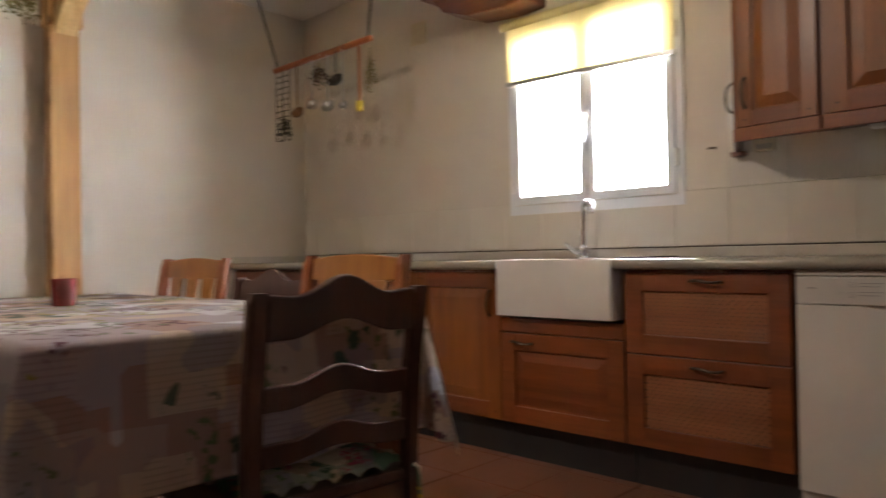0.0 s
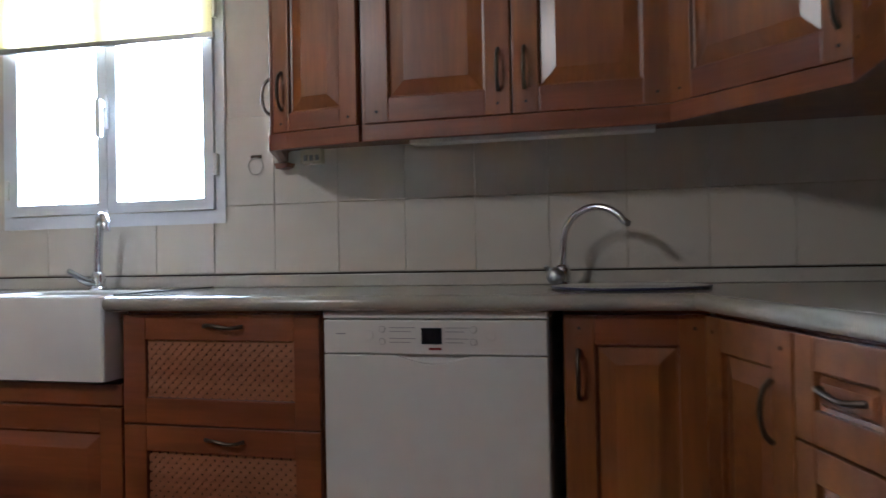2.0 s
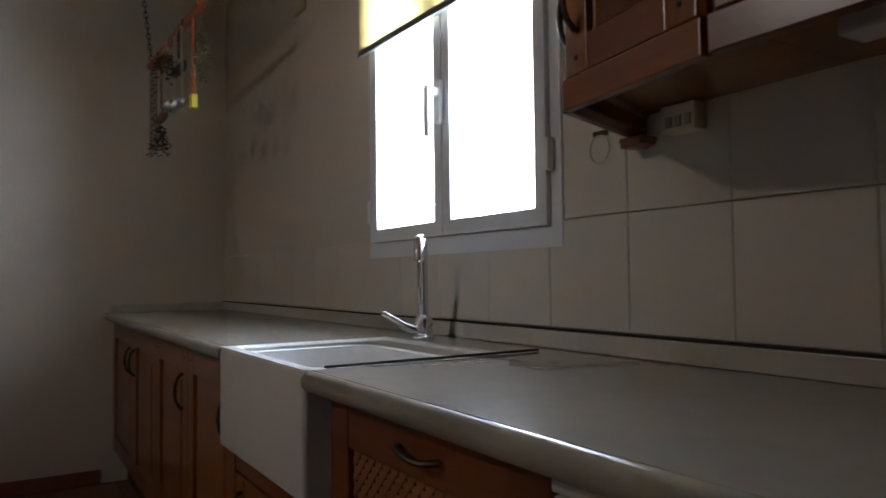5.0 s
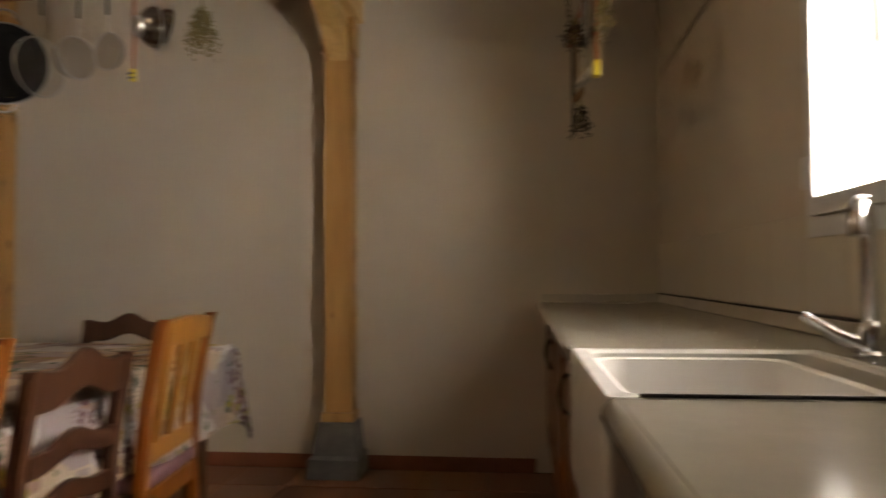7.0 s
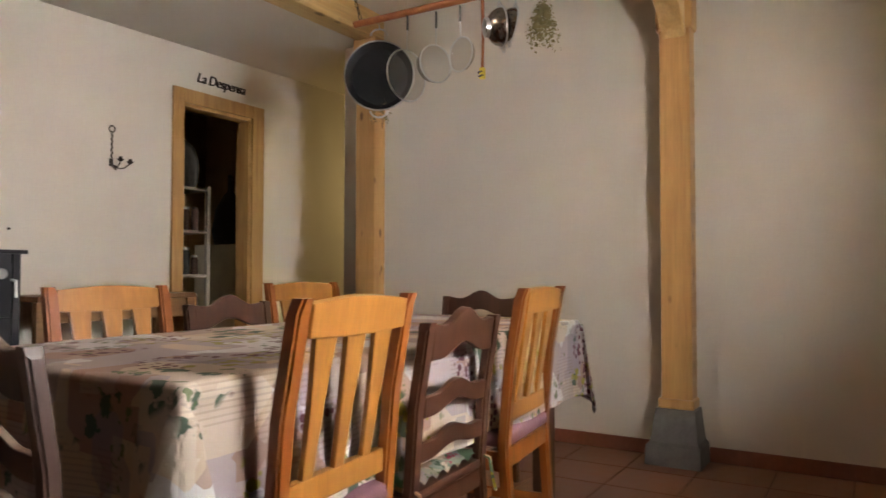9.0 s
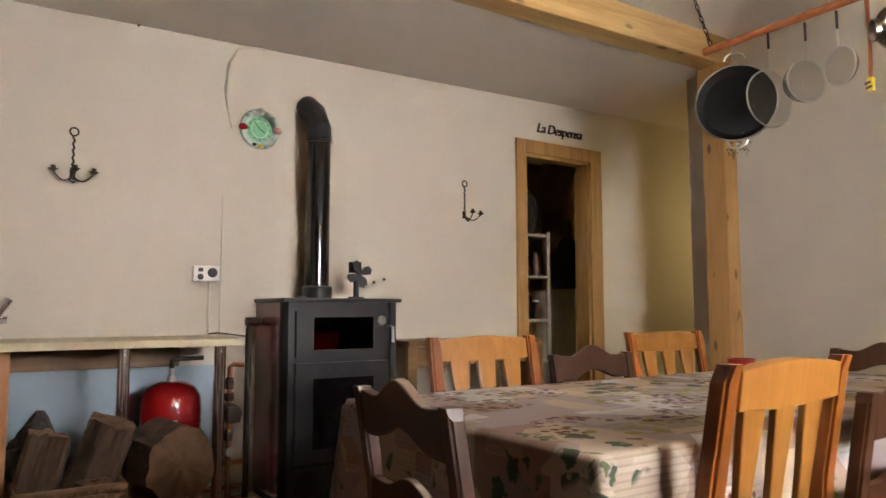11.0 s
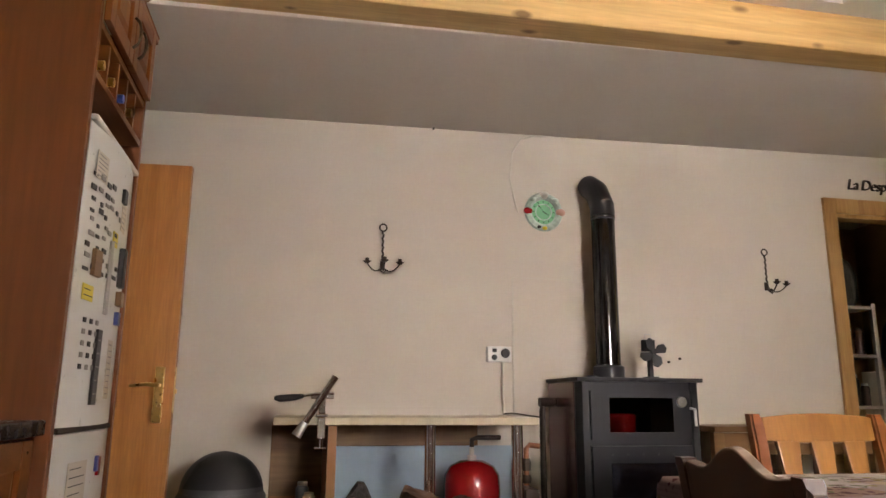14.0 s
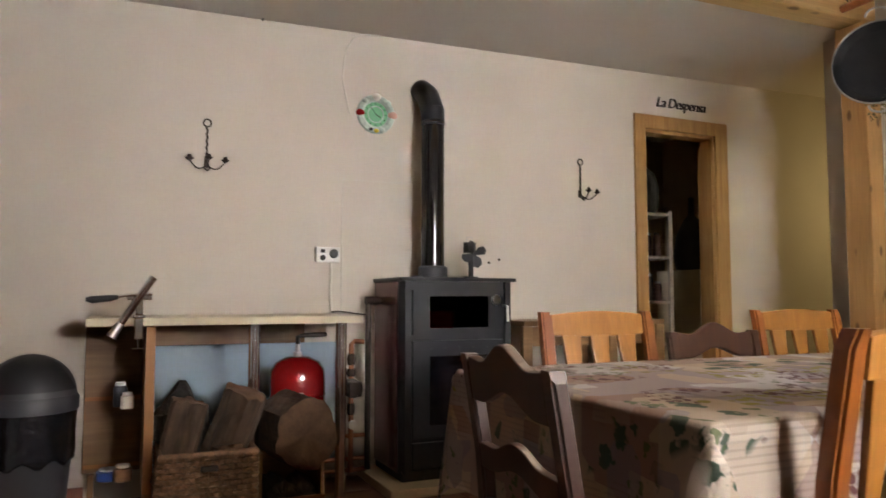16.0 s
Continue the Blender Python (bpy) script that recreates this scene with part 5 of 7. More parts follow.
def seat_cushion(m):
    k = thing("seat_cushion", "flower-printed seat cushion with a ruffled edge", "cushion", m, "cushions on the chairs")
    b = bmesh.new()
    n = 20
    grid = [[None] * (n + 1) for _ in range(n + 1)]
    for i in range(n + 1):
        for j in range(n + 1):
            u, v = -1 + 2 * i / n, -1 + 2 * j / n
            e = max(abs(u), abs(v))
            z = 0.030 * (1 - e ** 4) + 0.010 + (0.010 * math.sin(i * 2.1 + j * 1.7) if e > 0.95 else 0)
            grid[i][j] = b.verts.new((u * 0.205, -0.20 + v * 0.20, z))
    for i in range(n):
        for j in range(n):
            b.faces.new([grid[i][j], grid[i + 1][j], grid[i + 1][j + 1], grid[i][j + 1]])
    bmesh.ops.solidify(b, geom=b.faces[:], thickness=0.008)
    part("pad", b, "floral", k, smooth=True)
    for s in (-1, 1):
        part("tie", tube([(s * 0.19, -0.01, 0.012), (s * 0.20, 0.03, 0.0), (s * 0.19, 0.045, -0.05), (s * 0.20, 0.05, -0.09)], 0.005, 6), "floral", k)


TX0, TX1, TY0, TY1, TZ = -2.45, -0.528, -2.75, -1.85, 0.785


def table():
    t = thing("dining_table", "long wooden dining table under a printed cloth", "table")
    part("tabletop", boxed(TX0 + 0.012, TX1 - 0.012, TY0 + 0.012, TY1 - 0.012, TZ - 0.040, TZ - 0.006, 0.004), "chair_dark", t)
    for x in (TX0 + 0.12, TX1 - 0.12):
        for y in (TY0 + 0.10, TY1 - 0.10):
            part("leg", boxed(x - 0.035, x + 0.035, y - 0.035, y + 0.035, 0, TZ - 0.041, 0.008), "chair_dark", t)
    for y in (TY0 + 0.10, TY1 - 0.10):
        part("apron", boxed(TX0 + 0.16, TX1 - 0.16, y - 0.012, y + 0.012, TZ - 0.14, TZ - 0.041), "chair_dark", t)
    for x in (TX0 + 0.12, TX1 - 0.12):
        part("apron", boxed(x - 0.012, x + 0.012, TY0 + 0.14, TY1 - 0.14, TZ - 0.14, TZ - 0.041), "chair_dark", t)


table()


def tablecloth():
    """A cloth over the table: flat top, folds in the hanging sides, cone-like corners that hang lower."""
    b = bmesh.new()
    drop = 0.30
    nx, ny, nd = 80, 40, 22
    cx, cy = (TX0 + TX1) / 2, (TY0 + TY1) / 2
    hx, hy = (TX1 - TX0) / 2, (TY1 - TY0) / 2
    xs = [-hx - drop + drop * i / nd for i in range(nd)] + [-hx + 2 * hx * i / nx for i in range(nx)] + [hx + drop * i / nd for i in range(nd + 1)]
    ys = [-hy - drop + drop * i / nd for i in range(nd)] + [-hy + 2 * hy * i / ny for i in range(ny)] + [hy + drop * i / nd for i in range(nd + 1)]
    grid = []
    for x in xs:
        row = []
        for y in ys:
            ox, oy = max(0, abs(x) - hx), max(0, abs(y) - hy)
            sx, sy = math.copysign(1, x), math.copysign(1, y)
            px, py = max(-hx, min(hx, x)), max(-hy, min(hy, y))
            d = math.hypot(ox, oy)
            hang = ox + oy - 0.72 * min(ox, oy)
            flare = 0.012 + 0.11 * hang
            if ox and oy:
                a = math.atan2(oy, ox)
                full = 1.0 if y < 0 else (1.9 if x > 0 else 1.25)
                fold = 0.022 * math.sin(a * 8) * hang / drop
                px += sx * (math.cos(a) * flare + fold * math.sin(a)) * full
                py += sy * (math.sin(a) * flare - fold * math.cos(a)) * full
            elif ox:
                wv = math.sin(y * 13 + 1.2) * 0.6 + math.sin(y * 23) * 0.4
                px += sx * (flare * 0.55 + 0.022 * wv * ox / drop)
            elif oy:
                wv = math.sin(x * 11 + 0.4) * 0.6 + math.sin(x * 19 + 2) * 0.4
                py += sy * (flare * 0.55 + 0.022 * wv * oy / drop)
            z = TZ - hang * 0.985
            if hang > 0:
                z -= 0.0
            else:
                z += 0.0012 * math.sin(x * 9) * math.sin(y * 7)
            row.append(b.verts.new((cx + px, cy + py, z)))
        grid.append(row)
    for i in range(len(xs) - 1):
        for j in range(len(ys) - 1):
            b.faces.new([grid[i][j], grid[i + 1][j], grid[i + 1][j + 1], grid[i][j + 1]])
    bmesh.ops.solidify(b, geom=b.faces[:], thickness=0.002)
    ob = part("tablecloth", b, "tablecloth", smooth=88)
    tagged(ob, "printed tablecloth with leaves, grapes and labels hanging over the table", "tablecloth")


tablecloth()
cup = thing("candle_cup", "dark red glass candle cup on the table", "cup", pose(-1.62, -2.33, TZ + 0.002))
part("glass", lathe([(0, 0), (0.033, 0), (0.036, 0.004), (0.040, 0.085), (0.037, 0.085), (0.033, 0.008), (0, 0.008)], 24), "cup_red", cup, smooth=True)
part("candle", lathe([(0, 0.008), (0.032, 0.008), (0.034, 0.04), (0, 0.042)], 20), "cup_red", cup, smooth=True)

for x, y, rz, k in ((-0.885, -1.81, 5, 0), (-1.87, -1.82, 6, 0), (-1.13, -2.90, 180, 0), (-2.07, -2.92, 178, 0)):
    chair_pine(pose(x, y, 0, 0, 0, rz), "honey-coloured wooden dining chair with flared slats")
for x, y, rz in ((-1.335, -1.80, 3), (-1.64, -2.92, 181), (-0.418, -2.197, -95.5), (-2.72, -2.46, 90)):
    m = pose(x, y, 0, 0, 0, rz)
    chair_dark(m, "dark ladder-back chair with wavy rails")
    seat_cushion(m @ pose(0, 0, 0.447))


# ---- stove corner ----
def stove():
    s = thing("wood_stove", "black steel wood stove with an oven above the firebox", "stove", pose(-1.318, -4.41, 0.05))
    W, D, H = 0.328, 0.44, 1.032
    bd = bmesh.new()
    for a in ((-W + 0.02, W - 0.02, -D + 0.002, -0.022, 0.05, 0.745), (-W + 0.02, W - 0.02, -D + 0.002, -0.022, 0.955, H - 0.02), (-W + 0.02, W - 0.02, -D + 0.002, -0.30, 0.745, 0.955), (-W + 0.02, -0.20, -0.30, -0.022, 0.745, 0.955), (0.20, W - 0.02, -0.30, -0.022, 0.745, 0.955)):
        box(bd, *a)
    part("body", bd, "stove_black", s)
    # chamfered front corners and enamelled sides
    for sg in (-1, 1):
        part("side_panel", boxed(sg * (W - 0.019), sg * W, -D + 0.01, -0.06, 0.04, H - 0.021, 0.003), "stove_side", s, "glossy dark maroon enamel side")
        cp = bmesh.new()
        plan = [(W - 0.058, -0.02), (W - 0.058, -0.059), (W, -0.059), (W, -0.042), (W - 0.022, -0.003), (W - 0.056, -0.003)]
        lo = [cp.verts.new((sg * px, py, 0.04)) for px, py in plan]
        hi = [cp.verts.new((sg * px, py, H - 0.021)) for px, py in plan]
        cp.faces.new(lo)
        cp.faces.new(hi)
        for k in range(len(plan)):
            cp.faces.new([lo[k], lo[(k + 1) % len(plan)], hi[(k + 1) % len(plan)], hi[k]])
        part("corner_post", cp, "stove_black", s)
    part("top_plate", boxed(-W - 0.008, W + 0.008, -D, 0.008, H - 0.02, H, 0.004), "stove_black", s)
    part("base", boxed(-W + 0.01, W - 0.01, -D + 0.01, -0.012, 0.0, 0.05, 0.004), "stove_black", s)
    od = bmesh.new()
    for a in ((-0.265, -0.17, 0.735, 0.965), (0.17, 0.265, 0.735, 0.965), (-0.17, 0.17, 0.735, 0.768), (-0.17, 0.17, 0.935, 0.965)):
        box(od, a[0], a[1], -0.021, -0.002, a[2], a[3])
    ov = part("oven_door", od, "stove_black", s)
    part("oven_glass", boxed(-0.1695, 0.1695, -0.010, -0.005, 0.7685, 0.9345), "smoked_glass", ov, "smoked oven glass")
    part("thermometer", lathe([(0, 0.012), (0.022, 0.012), (0.026, 0.008), (0.026, 0)], 20, pose(-0.215, -0.002, 0.915, -90, 0, 0)), "steel", ov, "round steel thermometer", smooth=True)
    part("handle", tube([(-0.262, 0.0, 0.885), (-0.268, 0.03, 0.88), (-0.268, 0.034, 0.80)], 0.007), "steel", ov, smooth=True)
    fd = part("fire_door", boxed(-0.265, 0.265, -0.021, -0.002, 0.205, 0.705, 0.005), "stove_black", s)
    part("fire_glass", boxed(-0.17, 0.17, -0.004, 0.001, 0.275, 0.625, 0.002), "dark_glass", fd, "sooty dark fire glass")
    for i in range(5):
        part("vent", lathe([(0.006, 0.0), (0.006, 0.002), (0, 0.002)], 10, pose(-0.16 + 0.08 * i, -0.002, 0.665, -90, 0, 0)), "ink", fd)
    part("handle", tube([(-0.262, 0.0, 0.52), (-0.27, 0.03, 0.515), (-0.27, 0.034, 0.42)], 0.007), "steel", fd, smooth=True)
    part("ash_door", boxed(-0.265, 0.265, -0.021, -0.002, 0.062, 0.19, 0.005), "stove_black", s)
    part("top_vent", lathe([(0.03, 0), (0.03, 0.012), (0.02, 0.016), (0, 0.016)], 18, pose(0.16, -0.22, H)), "stove_black", s)


stove()
tagged(part("red_pot", lathe([(0, 0), (0.07, 0), (0.085, 0.03), (0.088, 0.10), (0.08, 0.11), (0, 0.12)], 28, pose(-1.25, -4.53, 0.797)), "red_enamel", smooth=True), "red enamel pot standing behind the oven glass", "pot")
# thin sheet that colours the wall pale blue below the counter
tagged(part("counter_back_panel", boxed(-0.79, 0.16, SOUTH + 0.001, SOUTH + 0.002, 0.10, 0.734), "blue_tone"), "thin pale blue sheet added on the wall under the counter", "panel")
tagged(part("hearth_plate", boxed(-1.70, -0.90, SOUTH + 0.002, -4.30, 0.0, 0.05, 0.008), "pale_top"), "pale slab under the stove", "slab")


def flue():
    f = thing("stove_pipe", "glossy black stove pipe bending into the wall", "stove pipe")
    x, y = -1.285, -4.70
    R = 0.065
    part("collar", lathe([(R + 0.018, 1.083), (R + 0.018, 1.145), (R + 0.004, 1.155), (R + 0.004, 1.083)], 28, pose(x, y, 0)), "stove_black", f, smooth=True)
    part("pipe", tube([(x, y, 1.07), (x, y, 1.5), (x, y, 1.96)], R, 28), "pipe_black", f, smooth=True)
    for z in (1.97,):
        part("seam", lathe([(R + 0.001, z - 0.012), (R + 0.004, z - 0.008), (R + 0.004, z + 0.008), (R + 0.001, z + 0.012)], 28, pose(x, y, 0)), "pipe_black", f, smooth=True)
    part("elbow", tube([(x, y, 1.955), (x, y, 2.035), (x, y - 0.075, 2.145), (x, SOUTH + 0.004, 2.205)], R + 0.003, 28), "stove_black", f, "matt black pipe elbow", smooth=28)
    part("tag", boxed(x - 0.082, x - 0.062, y + 0.045, y + 0.05, 1.95, 1.99), "cable", f, "small white sticker")


flue()


def stove_fan():
    f = thing("stove_fan", "small black four-blade fan on the stove", "fan", pose(-1.475, -4.60, 1.083))
    part("foot", boxed(-0.035, 0.035, -0.025, 0.025, 0, 0.012, 0.003), "black_plastic", f)
    part("stand", boxed(-0.012, 0.012, -0.012, 0.012, 0.012, 0.13, 0.003), "black_plastic", f)
    for i in range(6):
        part("fin", boxed(-0.03 + 0.012 * i - 0.002, -0.03 + 0.012 * i + 0.002, -0.03, 0.0, 0.145, 0.205), "black_plastic", f)
    part("hub", lathe([(0, 0.02), (0.012, 0.02), (0.014, 0.0), (0, 0)], 16, pose(0, 0.03, 0.135, -90, 0, 0)), "black_plastic", f)
    for k in range(4):
        pts = [(0.010, -0.010), (0.035, -0.030), (0.068, -0.026), (0.080, 0.004), (0.066, 0.024), (0.030, 0.014), (0.010, 0.008)]
        part("blade", outline(pts, 0.003, 0, pose(0, 0, 0, 14, 0, 0)), "ink", f, "", pose(0, 0.04, 0.135, 0, 20 + 90 * k, 0))
    part("handle", tube([(-0.02, -0.015, 0.205), (-0.015, -0.015, 0.235), (0.015, -0.015, 0.235), (0.02, -0.015, 0.205)], 0.0025, 6), "steel", f)


stove_fan()


def sideboard():
    """Pale worktop on chrome legs with an open end shelf."""
    b = thing("side_counter", "pale worktop on chrome legs along the wall", "counter")
    top = part("top", boxed(-0.76, 0.44, SOUTH + 0.003, -4.33, 0.855, 0.889, 0.004), "pale_top", b)
    for x in (-0.665, -0.255):
        part("leg", tube([(x, -4.37, 0.0), (x, -4.37, 0.854)], 0.026, 16), "chrome", b, smooth=True)
        part("foot", lathe([(0.034, 0), (0.034, 0.012), (0.027, 0.016)], 16, pose(x, -4.37, 0)), "black_plastic", b)
    part("batten", boxed(-0.60, 0.16, SOUTH + 0.003, SOUTH + 0.025, 0.735, 0.854, 0.003), "bench_wood", b)
    e = thing("end_shelf", "open wooden end shelf with rounded boards", "shelf")
    part("side_board", boxed(0.165, 0.205, SOUTH + 0.006, -4.35, 0.14, 0.853, 0.003), "orange_ply", e)
    part("back_board", boxed(0.206, 0.46, SOUTH + 0.006, SOUTH + 0.026, 0.14, 0.853, 0.003), "bench_wood", e)
    for z in (0.14, 0.46, 0.833):
        pts = [(0, 0), (0.25, 0)] + [(0.25 * math.cos(radians(a)), 0.48 * math.sin(radians(a))) for a in range(10, 90, 10)] + [(0, 0.48)]
        part("shelf_board", outline(pts, 0.02, 0.002, pose(0, 0, 0, 90, 0, 0)), "orange_ply", e, "", pose(0.206, SOUTH + 0.027, z + 0.02))
    for x, y in ((0.18, -4.40), (0.18, -4.83), (0.42, -4.84)):
        part("foot", boxed(x - 0.015, x + 0.015, y - 0.015, y + 0.015, 0, 0.139), "bench_wood", e)


sideboard()
for k, (x, y, z, h, r, mat) in enumerate(((0.30, -4.62, 0.48, 0.11, 0.03, "grey_plastic"), (0.27, -4.55, 0.48, 0.07, 0.028, "cable"), (0.34, -4.60, 0.16, 0.05, 0.05, "blue"), (0.28, -4.56, 0.16, 0.07, 0.04, "bench_wood"))):
    j = thing("shelf_jar", "small jar on the end shelf", "jar", pose(x, y, z + 0.001))
    part("jar", lathe([(0, 0), (r * 0.95, 0), (r, 0.005), (r, h * 0.75), (r * 0.7, h * 0.85), (0, h * 0.85)], 18), mat, j, smooth=True)
    part("lid", lathe([(r * 0.75, h * 0.85), (r * 0.75, h), (0, h)], 18), "white_plastic", j, smooth=True)


def corkscrew():
    c = thing("lever_corkscrew", "chrome lever corkscrew clamped to the counter", "corkscrew", pose(0.235, -4.33, 0.889) @ Matrix.Diagonal((0.82, 0.82, 0.82, 1)))
    part("clamp", join(boxed(-0.03, 0.03, -0.05, 0.02, 0.0, 0.018, 0.004), boxed(-0.02, 0.02, 0.004, 0.02, -0.10, 0.0, 0.004), boxed(-0.02, 0.02, -0.05, 0.02, -0.11, -0.095, 0.003)), "chrome", c)
    part("clamp_screw", join(tube([(0, -0.02, -0.16), (0, -0.02, -0.095)], 0.006), tube([(-0.03, -0.02, -0.16), (0.03, -0.02, -0.16)], 0.005)), "chrome", c)
    part("column", boxed(-0.018, 0.018, -0.015, 0.02, 0.018, 0.11, 0.005), "chrome", c)
    part("barrel", tube([(-0.065, 0.03, 0.212), (-0.045, 0.03, 0.18), (0.0, 0.03, 0.11), (0.085, 0.03, -0.025)], [0.021, 0.019, 0.021, 0.018], 16), "chrome", c, smooth=True)
    part("nozzle", tube([(0.085, 0.03, -0.025), (0.10, 0.03, -0.05), (0.128, 0.03, -0.095)], [0.018, 0.022, 0.027], 16), "steel", c, smooth=True)
    part("link", boxed(-0.06, 0.06, 0.015, 0.03, 0.095, 0.12, 0.004), "chrome", c)
    part("lever_arm", tube([(-0.06, 0.035, 0.125), (0.05, 0.04, 0.118), (0.12, 0.04, 0.108)], 0.007), "chrome", c, smooth=True)
    part("grip", tube([(0.10, 0.04, 0.11), (0.14, 0.04, 0.103), (0.22, 0.04, 0.096), (0.25, 0.04, 0.098)], [0.010, 0.017, 0.019, 0.010], 14), "black_plastic", c, "black handle grip", smooth=True)


corkscrew()


def bin_with_dome():
    b = thing("waste_bin", "grey waste bin with a black dome lid and bin bag", "bin", pose(0.655, -4.56, 0))
    part("body", lathe([(0, 0), (0.14, 0), (0.145, 0.01), (0.175, 0.38), (0.175, 0.53), (0, 0.53)], 32), "grey_plastic", b, smooth=True)
    bag = lathe([(0.166, 0.28), (0.180, 0.29), (0.183, 0.34), (0.181, 0.40), (0.184, 0.46), (0.186, 0.50), (0.178, 0.51)], 48)
    for v in bag.verts:
        if v.co.z < 0.36:
            v.co.z += 0.015 * math.sin(math.atan2(v.co.y, v.co.x) * 9)
    part("bin_bag", bag, "bin_bag", b, "crumpled black bin bag", smooth=True)
    part("rim", lathe([(0.180, 0.49), (0.192, 0.495), (0.194, 0.545), (0.184, 0.560), (0.165, 0.56)], 32), "grey_plastic", b, smooth=True)

    def dome_at(az, el, grow=0.0):
        r, h = 0.182 + grow, 0.178 + grow
        return (r * math.cos(el) * math.cos(az), r * math.cos(el) * math.sin(az), 0.556 + h * math.sin(el))

    dome = lathe([(0.182 * math.cos(radians(a)), 0.556 + 0.178 * math.sin(radians(a))) for a in range(0, 90, 9)] + [(0, 0.734)], 36)
    part("dome_lid", dome, "grey_plastic", b, "grey domed lid", smooth=True)
    fl = bmesh.new()
    cols, rows = 18, 10
    grid = []
    for i in range(cols + 1):
        u = -1 + 2 * i / cols
        top = 74 * math.sqrt(max(0.0, 1 - abs(u) ** 2.6)) + 10
        grid.append([fl.verts.new(dome_at(radians(100 + 68 * u), radians(9 + (top - 9) * k / rows), 0.003)) for k in range(rows + 1)])
    for i in range(cols):
        for k in range(rows):
            fl.faces.new([grid[i][k], grid[i + 1][k], grid[i + 1][k + 1], grid[i][k + 1]])
    part("flap", fl, "black_plastic", b, "black swing flap", smooth=True)


bin_with_dome()
gb = thing("green_crate", "green plastic crate on the floor", "crate", pose(1.02, -4.70, 0))
part("body", join(boxed(-0.15, 0.15, -0.1, 0.1, 0.0, 0.01), boxed(-0.15, 0.15, -0.1, -0.09, 0.01, 0.28), boxed(-0.15, 0.15, 0.09, 0.1, 0.01, 0.28), boxed(-0.15, -0.14, -0.09, 0.09, 0.01, 0.28), boxed(0.14, 0.15, -0.09, 0.09, 0.01, 0.28)), "green_plastic", gb)


def tank():
    t = thing("expansion_tank", "red round expansion tank with a white sticker", "tank", pose(-0.52, -4.66, 0))
    R = 0.14
    prof = [(0, 0.30), (0.06, 0.302), (0.11, 0.32), (0.135, 0.36), (R, 0.41), (R, 0.56), (0.135, 0.61), (0.11, 0.65), (0.06, 0.675), (0, 0.68)]
    part("shell", lathe(prof, 36), "red_enamel", t, smooth=True)
    part("seam", lathe([(R, 0.482), (R + 0.003, 0.485), (R + 0.003, 0.491), (R, 0.494)], 36), "red_enamel", t, smooth=True)
    part("stud", lathe([(0.022, 0.675), (0.022, 0.70), (0.012, 0.70), (0.012, 0.74), (0, 0.74)], 16), "steel", t, smooth=True)
    part("sticker", boxed(0.0, 0.055, 0.1385, 0.1425, 0.46, 0.51, 0.0), "cable", t, "white paper sticker")
    for a in (30, 150, 270):
        part("leg", tube([(0.09 * math.cos(radians(a)), 0.09 * math.sin(radians(a)), 0.32), (0.11 * math.cos(radians(a)), 0.11 * math.sin(radians(a)), 0.0)], 0.010), "iron", t)
    part("hose", tube([(0, 0, 0.73), (0, 0, 0.775), (-0.03, 0, 0.785), (-0.15, -0.01, 0.785)], 0.012), "iron", t, smooth=True)


tank()


def stove_plumbing():
    p = thing("heating_pipes", "copper heating pipes with a black circulation pump", "pipes")
    x, y = -0.815, -4.70
    part("riser", tube([(x - 0.07, y, 0.74), (x - 0.02, y, 0.745), (x, y, 0.73), (x, y, 0.06)], 0.014, 12), "copper", p, smooth=True)
    part("pump", join(lathe([(0, -0.05), (0.045, -0.05), (0.05, -0.02), (0.05, 0.03), (0.03, 0.05), (0, 0.05)], 20, pose(x, y + 0.02, 0.50, 90, 0, 0)), boxed(x - 0.035, x + 0.035, y + 0.05, y + 0.09, 0.46, 0.54, 0.008)), "iron", p, "dark circulation pump", smooth=True)
    part("valve", join(lathe([(0.022, 0.56), (0.026, 0.58), (0.022, 0.60)], 14, pose(x, y, 0)), lathe([(0.022, 0.62), (0.024, 0.66), (0.018, 0.68)], 6, pose(x, y, 0))), "bronze", p)
    part("valve", lathe([(0.020, 0.36), (0.024, 0.39), (0.020, 0.42)], 6, pose(x, y, 0)), "bronze", p)
    part("gauge", lathe([(0, 0.012), (0.022, 0.012), (0.024, 0)], 18, pose(x, y + 0.025, 0.31, -90, 0, 0)), "cable", p, "small round gauge", smooth=True)
    for z in (0.06, 0.12, 0.24):
        part("floor_pipe", tube([(x - 0.10, y - 0.05, z), (x + 0.0, y - 0.05, z), (-0.55, y - 0.05, z)], 0.012, 10), "copper", p, smooth=True)
    part("outlet", tube([(-1.02, -4.74, 0.96), (-0.93, -4.74, 0.96), (-0.92, -4.74, 0.92), (-0.92, -4.74, 0.06)], 0.016, 12), "iron", p, smooth=True)
    part("tee", tube([(-0.98, -4.74, 0.96), (-0.905, -4.74, 0.96)], 0.024, 12), "iron", p, smooth=True)


stove_plumbing()


